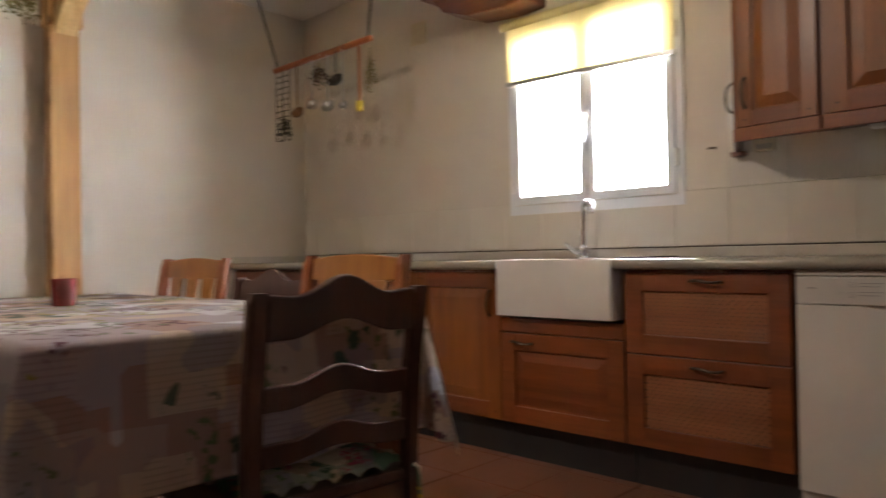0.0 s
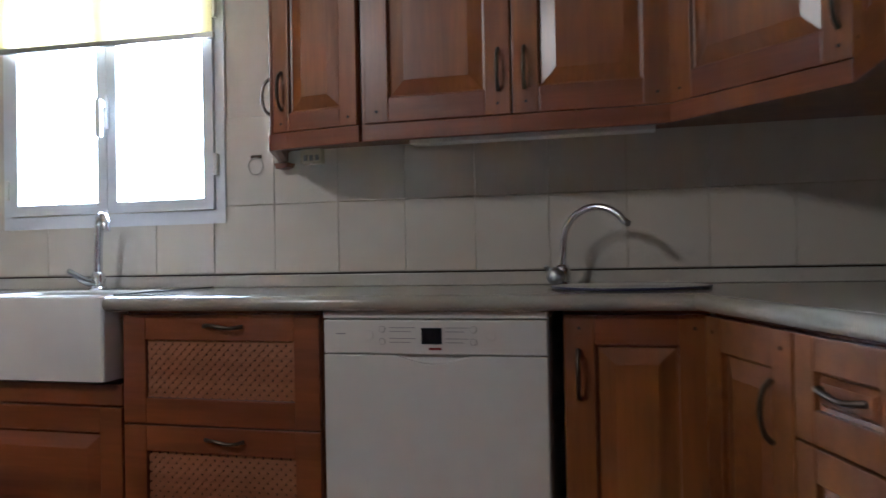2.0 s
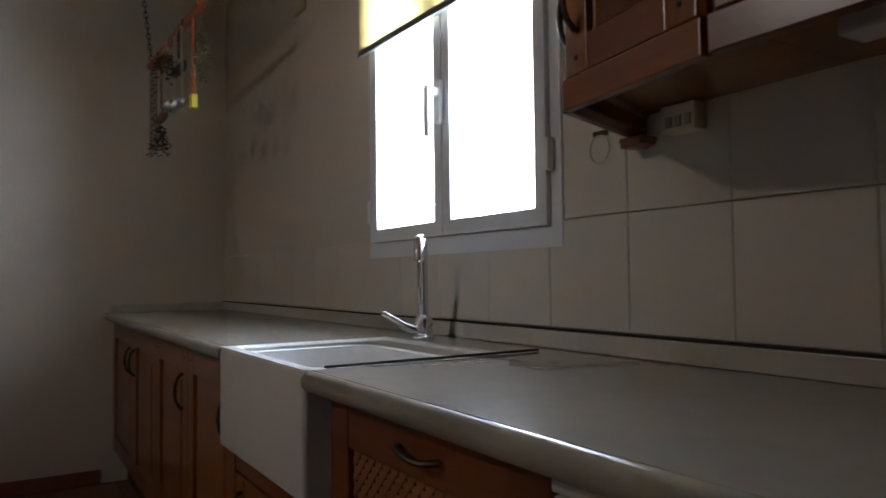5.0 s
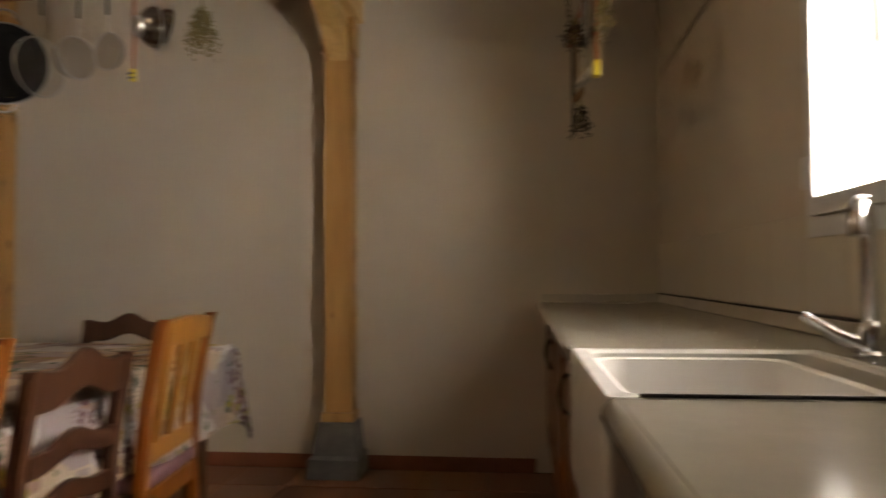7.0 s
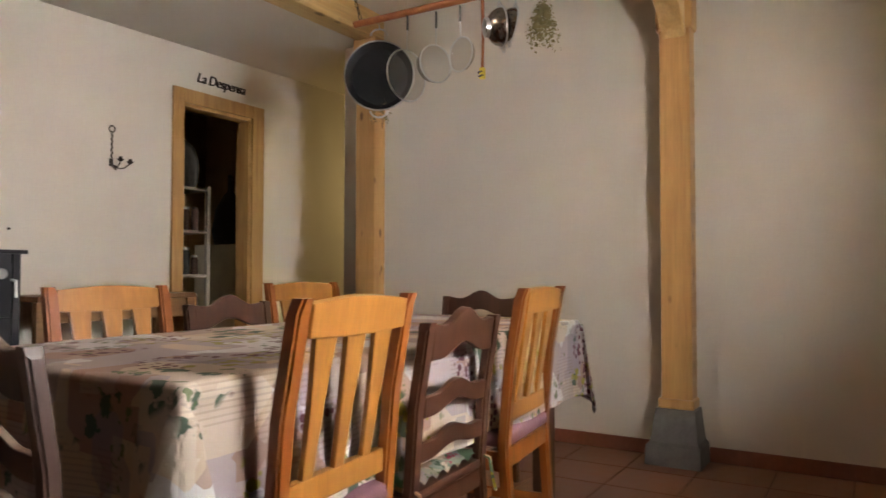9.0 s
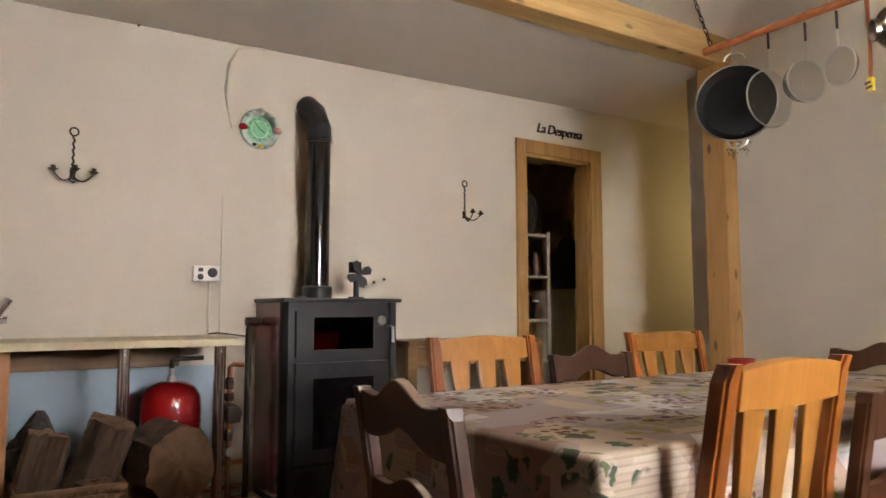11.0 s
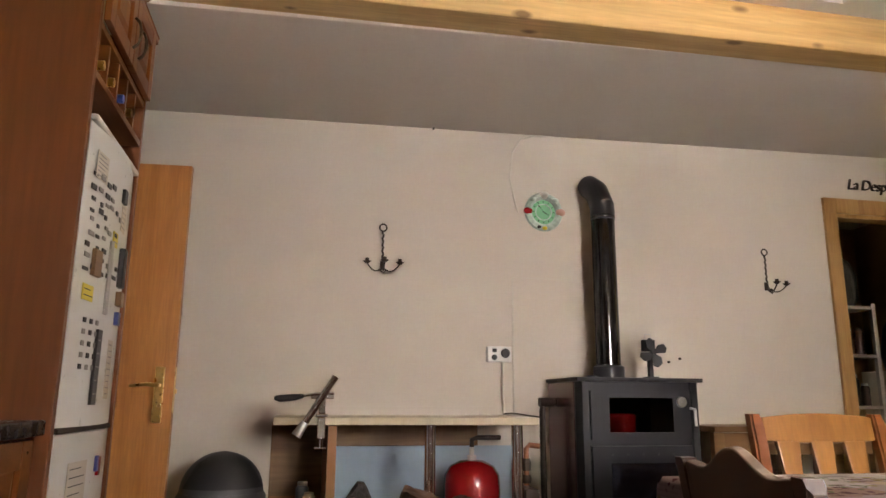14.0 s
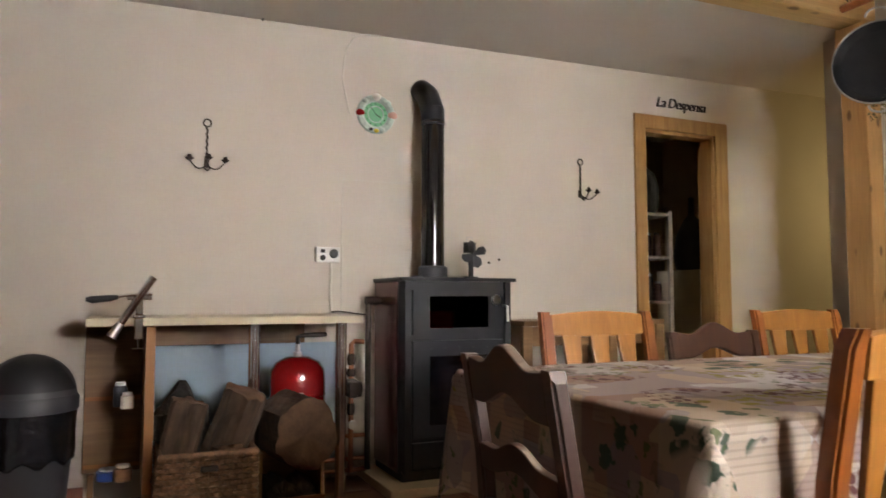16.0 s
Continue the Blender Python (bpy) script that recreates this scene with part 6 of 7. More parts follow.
def log(m, r, length, label, mat="bark", seed=0, shape="round"):
    """A firewood log along z: ragged bark in long furrows, rough cut ends; round, half or wedge in section."""
    rr = random.Random(seed)
    lg = thing("firewood_log", label, "log", m, "firewood")
    n, rows = 30, 12
    waves = [(rr.randint(2, 9), rr.uniform(0, 6.28), rr.uniform(0.01, 0.035)) for _ in range(6)]
    prof = []
    for i in range(n):
        a = 2 * math.pi * i / n
        q = r * (1 + sum(h * math.sin(k * a + ph) for k, ph, h in waves) + rr.uniform(-0.035, 0.035))
        if shape == "half" and math.sin(a) > 0.12:
            q = min(q, 0.16 * r / math.sin(a))
        if shape == "wedge":
            q = min(q, 0.62 * r / max(0.30, math.cos(a - 0.6)), 0.50 * r / max(0.30, math.cos(a - 2.7)))
        prof.append((q * math.cos(a), q * math.sin(a)))
    b = bmesh.new()
    rings = []
    for k in range(rows + 1):
        u = k / rows
        bend = 0.05 * r * math.sin(3 * u + seed)
        ring = []
        for i, (x, y) in enumerate(prof):
            w = 1 + 0.025 * math.sin(i * 2.3 + 4 * u + seed) + rr.uniform(-0.02, 0.02)
            ragged = rr.uniform(-0.012, 0.012) if k in (0, rows) else 0
            ring.append(b.verts.new((x * w + bend, y * w, length * u + ragged)))
        rings.append(ring)
    ends = [[v.co.copy() for v in rings[0]], [v.co.copy() for v in rings[-1]]]
    for a, c in zip(rings, rings[1:]):
        for i in range(n):
            b.faces.new([a[i], a[(i + 1) % n], c[(i + 1) % n], c[i]])
    part("bark", b, mat, lg, smooth=False)
    for e, sg in ((ends[0], -1), (ends[1], 1)):
        c = bmesh.new()
        mid = sum(e, Vector()) / n
        loops = [[c.verts.new(v) for v in e]]
        for f in (0.92, 0.66, 0.36):
            loops.append([c.verts.new(mid.lerp(v, f) + Vector((0, 0, sg * (0.004 + 0.006 * math.sin(41 * v.x * f + seed) * math.sin(37 * v.y * f + 2 * seed))))) for v in e])
        for a, d in zip(loops, loops[1:]):
            for i in range(n):
                c.faces.new([a[i], a[(i + 1) % n], d[(i + 1) % n], d[i]])
        hub = c.verts.new(mid + Vector((0, 0, sg * 0.006)))
        for i in range(n):
            c.faces.new([loops[-1][i], loops[-1][(i + 1) % n], hub])
        part("cut_end", c, "cut_wood" if mat == "bark" else "bark_grey", lg, "rough sawn end", smooth=75)
    return lg


def wicker_basket():
    b = thing("wicker_basket", "square wicker basket full of split logs", "basket", pose(-0.045, -4.30, 0))
    W, D, H = 0.19, 0.17, 0.33
    for rail in range(15):
        z = 0.012 + rail * 0.022
        pts = []
        steps = 20
        for (xa, ya), (xb, yb) in (((-W, D), (W, D)), ((W, D), (W, -D)), ((W, -D), (-W, -D)), ((-W, -D), (-W, D))):
            for i in range(steps):
                u = i / steps
                x, y = xa + (xb - xa) * u, ya + (yb - ya) * u
                o = 0.006 * (1 if (i + rail) % 2 else -1)
                nx, ny = (0, 1 if ya > 0 and ya == yb else -1) if ya == yb else (1 if xa > 0 else -1, 0)
                if rail in (11, 12) and ya == yb and abs(x) < 0.03:
                    o = -0.012
                pts.append((x + nx * o, y + ny * o, z))
        part("weave", tube(pts, 0.0105, 6, True), "wicker", b, smooth=True)
    for i in range(9):
        x = -W + 0.01 + (2 * W - 0.02) * i / 8
        for y in (-D, D):
            part("stake", tube([(x, y, 0), (x, y, H)], 0.006, 6), "wicker", b)
    part("rim", tube([(-W, D, H), (W, D, H), (W, -D, H), (-W, -D, H)], 0.016, 8, True), "wicker", b, "plaited rim", smooth=True)
    part("bottom", boxed(-W, W, -D, D, 0.002, 0.012), "wicker", b)
    # solid dark block on the weave, painted shade of a hole
    part("grip_hole", boxed(-0.035, 0.035, D - 0.004, D + 0.013, 0.262, 0.285, 0.006), "dark_trim_shade", b, "dark block as the shade of the hand hole")


wicker_basket()
log(pose(0.085, -4.27, 0.19, -8, -9, 35), 0.088, 0.345, "brown split log with a rough squared face", "bark", 1, "wedge")
log(pose(0.045, -4.385, 0.455, 84, 0, 6), 0.150, 0.09, "large grey split log leaning on the others", "bark_grey", 2, "wedge")
log(pose(0.02, -4.40, 0.24, 6, 4, 70), 0.105, 0.24, "grey log standing under the larger one", "bark_grey", 8)
log(pose(-0.10, -4.335, 0.24, -16, -14, 20), 0.095, 0.345, "thick brown log with rough bark", "bark", 3)
log(pose(-0.14, -4.19, 0.345, 96, 0, 12), 0.058, 0.20, "short brown log lying in the wicker basket", "bark", 4, "half")


def crate():
    c = thing("wooden_crate", "open wooden crate holding firewood", "crate", pose(-0.405, -4.36, 0))
    W, D, H = 0.145, 0.16, 0.30
    part("bottom", boxed(-W, W, -D, D, 0.01, 0.03), "bench_wood", c)
    part("back", boxed(-W, W, -D, -D + 0.015, 0.03, H), "bench_wood", c)
    part("front_board", boxed(-W, W, D - 0.015, D, 0.03, 0.10, 0.002), "cab_x", c)
    for s in (-1, 1):
        part("side", boxed(s * W, s * (W - 0.015), -D + 0.016, D - 0.016, 0.03, H, 0.002), "bench_wood", c)
    part("base_runner", boxed(-W, W, -D + 0.02, -D + 0.05, 0, 0.0095), "bench_wood", c)
    part("base_runner", boxed(-W, W, D - 0.05, D - 0.02, 0, 0.0095), "bench_wood", c)


crate()
log(pose(-0.46, -4.19, 0.37, 90, 0, 8), 0.150, 0.30, "large round log with a rough cut face", "bark", 5)
log(pose(-0.37, -4.26, 0.095, 90, 0, 4), 0.062, 0.22, "dark log lying in the wooden crate", "bark_grey", 6)
log(pose(-0.47, -4.26, 0.092, 90, 0, -3), 0.055, 0.22, "dark log lying in the wooden crate", "bark_grey", 7)


def side_bench():
    b = thing("side_bench", "brown wooden bench with framed panels beside the stove", "bench", pose(-1.76, -4.86, 0))
    part("top", boxed(-1.0, 0.0, 0.0, 0.36, 0.815, 0.845, 0.004), "bench_wood", b)
    for x in (-0.97, -0.62, -0.03):
        part("upright", boxed(x - 0.03, x + 0.03, 0.31, 0.35, 0, 0.814, 0.003), "bench_wood", b)
        part("upright", boxed(x - 0.03, x + 0.03, 0.01, 0.05, 0, 0.814, 0.003), "bench_wood", b)
    part("apron", boxed(-0.94, -0.06, 0.315, 0.34, 0.70, 0.812, 0.003), "bench_wood", b)
    part("apron", boxed(-0.94, -0.06, 0.315, 0.34, 0.42, 0.47, 0.003), "bench_wood", b)


side_bench()
tagged(part("pale_post_block", boxed(-2.845, -2.78, -4.86, -4.60, 0.0, 0.83, 0.004), "frame_wood"), "pale wooden board end beside the pantry door", "board")


# ---- on the stove wall ----
def candle_sconce(x, z, arms):
    s = thing("candle_sconce", "wrought iron candle sconce with a ring on top", "sconce", pose(x, SOUTH, z + 0.02) @ Matrix.Diagonal((0.88, 0.88, 0.90, 1)), "iron sconces")
    part("ring", tube([(0.022 * math.cos(radians(a)), 0.012, 0.265 + 0.022 * math.sin(radians(a))) for a in range(0, 360, 24)], 0.005, 8, True), "iron", s, smooth=True)
    tw = [(0.004 * math.sin(i * 1.9), 0.012 + 0.003 * math.cos(i * 1.9), 0.245 - 0.0115 * i) for i in range(20)]
    part("stem", tube(tw, 0.0062, 8), "iron", s, "twisted iron stem", smooth=True)
    part("wall_plate", boxed(-0.014, 0.014, 0.0, 0.010, 0.005, 0.06, 0.003), "iron", s)
    for k, (dx, dy) in enumerate(arms):
        pts = [(dx * u, 0.02 + dy * u, 0.02 - 0.035 * math.sin(math.pi * u) + 0.012 * u) for u in [i / 10 for i in range(11)]]
        part("arm", tube(pts, 0.0042, 8), "iron", s, smooth=True)
        part("candle_cup", lathe([(0, 0.0), (0.010, 0.0), (0.024, 0.012), (0.026, 0.014), (0.012, 0.014), (0.012, 0.032), (0.009, 0.032), (0.009, 0.012), (0, 0.012)], 16, pose(dx, 0.02 + dy, 0.030)), "iron", s, smooth=True)
    part("curl", tube([(0.0, 0.03, 0.02), (0.018, 0.05, -0.005), (0.0, 0.06, -0.022), (-0.018, 0.05, -0.005), (-0.006, 0.04, 0.012)], 0.005, 8), "iron", s, smooth=True)


candle_sconce(-0.075, 1.63, ((0.10, 0.05), (-0.10, 0.05), (0.0, 0.11)))
candle_sconce(-2.408, 1.605, ((-0.10, 0.06), (0.01, 0.11)))


def wall_clock():
    c = thing("wall_clock", "round green wall clock in a pale figured frame", "clock", pose(-1.00, SOUTH, 2.033, -90, 0, 0) @ pose(0, 0, 0, 0, 0, 0))
    part("frame_ring", lathe([(0.112, 0.0), (0.115, 0.010), (0.108, 0.024), (0.088, 0.028), (0.074, 0.018), (0.072, 0.006), (0.072, 0.0)], 40), "pale_green", c, "pale grey-green porcelain ring", smooth=True)
    part("dial", lathe([(0, 0.006), (0.074, 0.006)], 40), "green_face", c, "green dial")
    part("inner_ring", lathe([(0.048, 0.0065), (0.050, 0.009), (0.046, 0.009), (0.044, 0.0065)], 36), "pale_green", c, smooth=True)
    for k in range(12):
        a = radians(30 * k)
        part("hour_mark", boxed(-0.002, 0.002, 0.056, 0.066, 0.0062, 0.008, 0, 2, pose(0, 0, 0, 0, 0, math.degrees(a))), "ink", c)
    part("hour_hand", boxed(-0.0022, 0.0022, -0.006, 0.034, 0.010, 0.0115, 0, 2, pose(0, 0, 0, 0, 0, 60)), "ink", c)
    part("minute_hand", boxed(-0.0016, 0.0016, -0.006, 0.052, 0.012, 0.0135, 0, 2, pose(0, 0, 0, 0, 0, -140)), "ink", c)
    for a, mat, s in ((180, "pink", 0.026), (0, "red_enamel", 0.024), (90, "appliance", 0.026), (270, "yellow", 0.015), (250, "pale_green", 0.02), (290, "ink", 0.012), (45, "pale_green", 0.018), (135, "pale_green", 0.018)):
        x, y = 0.098 * math.cos(radians(a)), 0.098 * math.sin(radians(a))
        part("figure", lathe([(0, 0.05), (s * 0.5, 0.046), (s, 0.030), (s * 0.9, 0.012), (0, 0.01)], 14, pose(x, -y, 0) @ Matrix.Diagonal((1.1, 0.85, 0.8, 1))), mat, c, "small moulded figure", smooth=True)


wall_clock()


def lettering(name, text, size, m, mat, label, shear=0.25):
    cu = bpy.data.curves.new(name, "FONT")
    cu.body, cu.size, cu.extrude, cu.shear, cu.space_character = text, size, 0.006, shear, 0.9
    cu.align_x = "CENTER"
    tmp = bpy.data.objects.new("tmp_text", cu)
    scene.collection.objects.link(tmp)
    me = bpy.data.meshes.new_from_object(tmp.evaluated_get(bpy.context.evaluated_depsgraph_get()))
    bpy.data.objects.remove(tmp)
    me.materials.clear()
    me.materials.append(M[mat])
    ob = new(name, me)
    ob.matrix_basis = m
    return tagged(ob, label, "sign")


lettering("pantry_sign", "La Despensa", 0.098, pose(-3.275, SOUTH + 0.008, 2.31, 90, 0, 180), "iron", "black cut-out letters reading La Despensa over the door")


def control_box():
    s = thing("control_box", "grey socket and thermostat box on the wall", "control box", pose(-0.722, SOUTH, 1.213))
    part("case", boxed(-0.068, 0.068, 0.0, 0.035, -0.042, 0.042, 0.006), "white_plastic", s)
    part("dial", lathe([(0, 0.012), (0.022, 0.012), (0.026, 0)], 20, pose(-0.032, 0.035, 0.006, -90, 0, 0)), "ink", s, smooth=True)
    part("button", boxed(0.018, 0.042, 0.035, 0.040, 0.010, 0.030, 0.002), "ink", s)
    part("socket", lathe([(0, 0.003), (0.015, 0.003), (0.016, 0)], 18, pose(0.030, 0.035, -0.017, -90, 0, 0)), "ink", s)
    part("cord", tube([(-0.02, 0.012, -0.042), (-0.022, 0.014, -0.10), (-0.018, 0.016, -0.20), (-0.024, 0.02, -0.30), (-0.02, 0.03, -0.315)], 0.008, 8), "cable", s, "pale cable", smooth=True)
    part("cord", tube([(-0.02, 0.03, -0.315), (-0.06, 0.06, -0.31), (-0.14, 0.08, -0.322), (-0.20, 0.09, -0.33)], 0.004, 6), "iron", s, smooth=True)


control_box()
tagged(part("wall_cable", tube([(-1.03, SOUTH + 0.006, 2.50), (-0.94, SOUTH + 0.006, 2.495), (-0.87, SOUTH + 0.007, 2.47), (-0.815, SOUTH + 0.008, 2.38), (-0.80, SOUTH + 0.008, 2.22), (-0.825, SOUTH + 0.008, 2.10), (-0.845, SOUTH + 0.010, 2.02)], 0.006, 8), "cable", smooth=True), "loose white cable hanging from the ceiling", "cable")
hs = thing("heat_shield", "white wall panel behind the stove", "panel")
part("sheet", boxed(-1.76, -0.81, SOUTH + 0.001, SOUTH + 0.008, 0.40, 1.64, 0.001), "plaster", hs)
part("trim", boxed(-0.812, -0.804, SOUTH + 0.001, SOUTH + 0.011, 0.87, 1.645), "cable", hs, "thin pale edge strip")
part("trim", boxed(-1.76, -0.813, SOUTH + 0.001, SOUTH + 0.010, 1.639, 1.645), "cable", hs, "thin pale edge strip")
for x, z in ((-1.73, 1.19), (-1.80, 1.21)):
    tagged(part("wall_hook", lathe([(0, 0.012), (0.006, 0.012), (0.008, 0)], 10, pose(x, SOUTH + 0.008, z, -90, 0, 0)), "iron"), "small dark screw in the wall", "screw")
for x in (0.50, -0.35, 1.18):
    tagged(part("wall_hook", lathe([(0, 0.02), (0.004, 0.02), (0.006, 0)], 8, pose(x, SOUTH, 2.49, -90, 0, 0)), "iron"), "small nail at the top of the wall", "nail")


# the tall third mark paints the stove pipe's shadow in the same brown
for nm, m, w, h in (("soot", pose(-1.55, SOUTH + 0.0022, 2.0), 0.30, 0.50), ("soot", pose(-1.40, SOUTH + 0.0022, 2.38), 0.70, 0.20), ("soot", pose(-1.19, SOUTH + 0.0098, 1.42), 0.16, 0.9), ("soot", pose(-1.62, SOUTH + 0.0095, 1.25), 0.24, 0.34)):
    ob = part("wall_stain", boxed(-w / 2, w / 2, 0, 0.0005, -h / 2, h / 2), "stain", None, "", m)
    tagged(ob, "faint brown mark on the wall, soot stain and pipe shadow", "stain")


# ---- hanging racks ----
def chain(parent, p, q, mat="iron"):
    p, q = Vector(p), Vector(q)
    n = max(3, int((q - p).length / 0.034))
    for i in range(n):
        c = p.lerp(q, (i + 0.5) / n)
        d = (q - p).normalized()
        s = Vector((1, 0, 0)) if i % 2 else Vector((0, 1, 0))
        pts = [c + d * 0.022 * math.sin(radians(a)) + s * 0.009 * math.cos(radians(a)) for a in range(0, 360, 40)]
        part("chain_link", tube(pts, 0.0028, 5, True), mat, parent)


def rack(name, a, b, tops, label):
    r = thing(name, label, "pot rack")
    part("rod", tube([a, b], 0.019, 14), "rod_wood", r, "red-brown wooden rod", smooth=True)
    for t, e in zip(tops, (0.03, 0.97)):
        p = Vector(a).lerp(Vector(b), e)
        chain(r, p + Vector((0, 0, 0.02)), t)
    return r


def herbs(p, length, spread, count, mat, label, seed):
    rr = random.Random(seed)
    h = thing("herb_bunch", label, "dried herbs", pose(*p))
    b = bmesh.new()
    for i in range(count):
        a, s = rr.uniform(0, 6.28), rr.uniform(0, 1) ** 0.5 * spread
        tip = Vector((s * math.cos(a), s * math.sin(a), -length * rr.uniform(0.6, 1)))
        for k in range(7):
            u = 0.35 + 0.65 * k / 6
            c = tip * u + Vector((rr.uniform(-0.012, 0.012), rr.uniform(-0.012, 0.012), rr.uniform(-0.01, 0.01)))
            d = Vector((rr.uniform(-1, 1), rr.uniform(-1, 1), rr.uniform(-1.2, 0.2))).normalized() * rr.uniform(0.010, 0.022)
            e = d.orthogonal().normalized() * 0.006
            vs = [b.verts.new(v) for v in (c - e * 0.3, c + d * 0.5 - e, c + d, c + d * 0.5 + e)]
            b.faces.new(vs)
    ob = part("leaves", b, mat, h, kind="stuff")
    for _ in range(6):
        part("stem", tube([(0, 0, 0.01), (rr.uniform(-1, 1) * spread * 0.5, rr.uniform(-1, 1) * spread * 0.5, -length * 0.75)], 0.0016, 5), "leaf", h)
    part("string", tube([(0, 0, 0.0), (0, 0, 0.07)], 0.0015, 5), "cable", h)


RX, RZ = -2.75, 2.328
rack("pot_rack", (RX, -3.233, RZ), (RX, -1.952, RZ + 0.01), ((RX, -3.306, 2.70), (RX, -1.891, 2.70)), "wooden rod hanging from chains over the dining table")


def frying_pan(y, z, r, mat_in, label, yaw):
    f = thing("frying_pan", label, "pan", pose(RX, y, z, 0, 0, yaw) @ pose(0, 0, 0, 0, 90, 0))
    part("pan", lathe([(0, 0), (r * 0.82, 0), (r, 0.035), (r + 0.004, 0.036), (r * 0.84, -0.006), (0, -0.006)], 40), mat_in, f, smooth=True)
    part("rim", tube([((r + 0.002) * math.cos(radians(a)), (r + 0.002) * math.sin(radians(a)), 0.036) for a in range(0, 360, 9)], 0.004, 6, True), "steel", f, "bright steel rim", smooth=True)
    part("loop_handle", tube([(-r - 0.03 + 0.035 * math.sin(radians(a)) * -1, 0.045 * math.cos(radians(a)), 0.03) for a in range(0, 181, 18)], 0.005, 8), "steel", f, smooth=True)
    part("loop_handle", tube([(r + 0.005 + 0.035 * math.sin(radians(a)), 0.045 * math.cos(radians(a)), 0.03) for a in range(0, 181, 18)], 0.005, 8), "steel", f, smooth=True)
    part("hook", tube([(-r - 0.06, 0, 0.03), (-r - 0.09, 0, 0.03)], 0.003, 6), "steel", f)


frying_pan(-3.064, 2.015, 0.183, "pan_black", "black frying pan with two loop handles hanging from the rod", 28)


def sieve(y, z, r, label, yaw, deep, up):
    s = thing("sieve", label, "sieve", pose(RX, y, z, 0, 0, yaw) @ pose(0, 0, 0, 0, 90, 0), "kitchen tools on the rod")
    part("rim", tube([(r * math.cos(radians(a)), r * math.sin(radians(a)), 0) for a in range(0, 360, 10)], 0.004, 6, True), "steel", s, smooth=True)
    part("gauze", lathe([(r * math.cos(radians(a)), -deep * math.sin(radians(a))) for a in range(0, 91, 15)], 30), "screen", s, "fine wire gauze", smooth=True)
    part("grip", tube([(-r, 0, 0), (-r - up * 0.5, 0, 0.004)], 0.0035, 6), "steel", s)
    part("handle", tube([(-r - up * 0.5, 0, 0.004), (-r - up, 0, 0.004)], 0.006, 8), "black_plastic", s, "dark handle")


sieve(-2.891, 1.999, 0.134, "flat splatter sieve with a long handle", 76, 0.01, 0.207)
sieve(-2.714, 2.035, 0.095, "round wire sieve with a dark handle", 66, 0.104, 0.171)
sieve(-2.568, 2.06, 0.085, "small wire sieve with a dark handle", -18, 0.055, 0.159)
lt = thing("rolling_stick", "thin wooden stick with a yellow tip hanging from the rod", "stick", pose(RX, -2.446, 1.919))
part("stick", tube([(0, 0, 0.05), (0, 0.004, 0.20), (0, 0.0, 0.40)], [0.008, 0.007, 0.010], 8), "rod_wood", lt)
tip = part("tip", boxed(-0.012, 0.012, -0.012, 0.012, 0.0, 0.055, 0.003), "yellow", lt, "yellow and black striped tip")
for z in (0.010, 0.030):
    part("stripe", boxed(-0.0128, 0.0128, -0.0128, 0.0128, z, z + 0.009, 0, 2, pose(0, 0, 0, 12, 0, 0)), "ink", tip)


def colander(m, r, label):
    """A steel bowl with a rolled rim, a foot ring and two loop handles; its axis is z, open upwards."""
    c = thing("colander", label, "colander", m, "colanders on the rod")
    wall = [(r * math.sin(radians(a)), -r * 0.82 * math.cos(radians(a))) for a in range(0, 91, 9)]
    inner = [((r - 0.003) * math.sin(radians(a)), -(r - 0.003) * 0.82 * math.cos(radians(a))) for a in range(90, -1, -9)]
    part("bowl", lathe(wall + inner, 30), "old_steel", c, smooth=True)
    part("rim", lathe([(r, -0.002), (r + 0.010, -0.001), (r + 0.011, 0.002), (r, 0.003)], 30), "steel", c, smooth=True)
    part("foot_ring", lathe([(r * 0.50, -r * 0.72), (r * 0.50, -r * 0.92), (r * 0.46, -r * 0.92), (r * 0.46, -r * 0.72)], 24), "steel", c, smooth=True)
    for s in (-1, 1):
        part("loop_handle", tube([(s * (r + 0.004 + 0.026 * math.sin(radians(a))), 0.028 * math.cos(radians(a)), 0.001) for a in range(0, 181, 20)], 0.0035, 6), "steel", c, smooth=True)
    hole = bmesh.new()
    for ring, n in ((28, 8), (46, 13), (64, 17)):
        for k in range(n):
            az, el = 360 * k / n, radians(ring)
            p = Vector((r * math.sin(el), 0, -r * 0.82 * math.cos(el)))
            mm = pose(0, 0, 0, 0, 0, az) @ Matrix.Translation(p * 1.004) @ pose(0, 0, 0, 0, 180 - ring, 0)
            vs = [hole.verts.new(mm @ Vector((0.0035 * math.cos(radians(60 * i)), 0.0035 * math.sin(radians(60 * i)), 0))) for i in range(6)]
            hole.faces.new(vs)
    part("drain_holes", hole, "ink", c, kind="stuff")
    part("hook", tube([(-r - 0.028, 0, 0.0), (-r - 0.055, 0, 0.004), (-r - 0.085, 0, 0.0)], 0.0025, 6), "steel", c)
    return c


colander(pose(RX, -2.342, 2.157, 0, 0, 133) @ pose(0, 0, 0, 0, 84, 0), 0.092, "shiny steel colander with loop handles hanging from the rod")
colander(pose(RX - 0.030, -2.299, 2.17, 0, 0, 133) @ pose(0, 0, 0, 0, 98, 0), 0.080, "small steel colander hanging inside a larger one")
herbs((RX, -2.129, 2.285), 0.26, 0.075, 110, "leaf", "bunch of dried green herbs hanging from the rod", 11)
herbs((RX - 0.03, -3.086, 1.98), 0.20, 0.06, 30, "leaf", "bunch of dry twigs hanging behind the pan", 12)

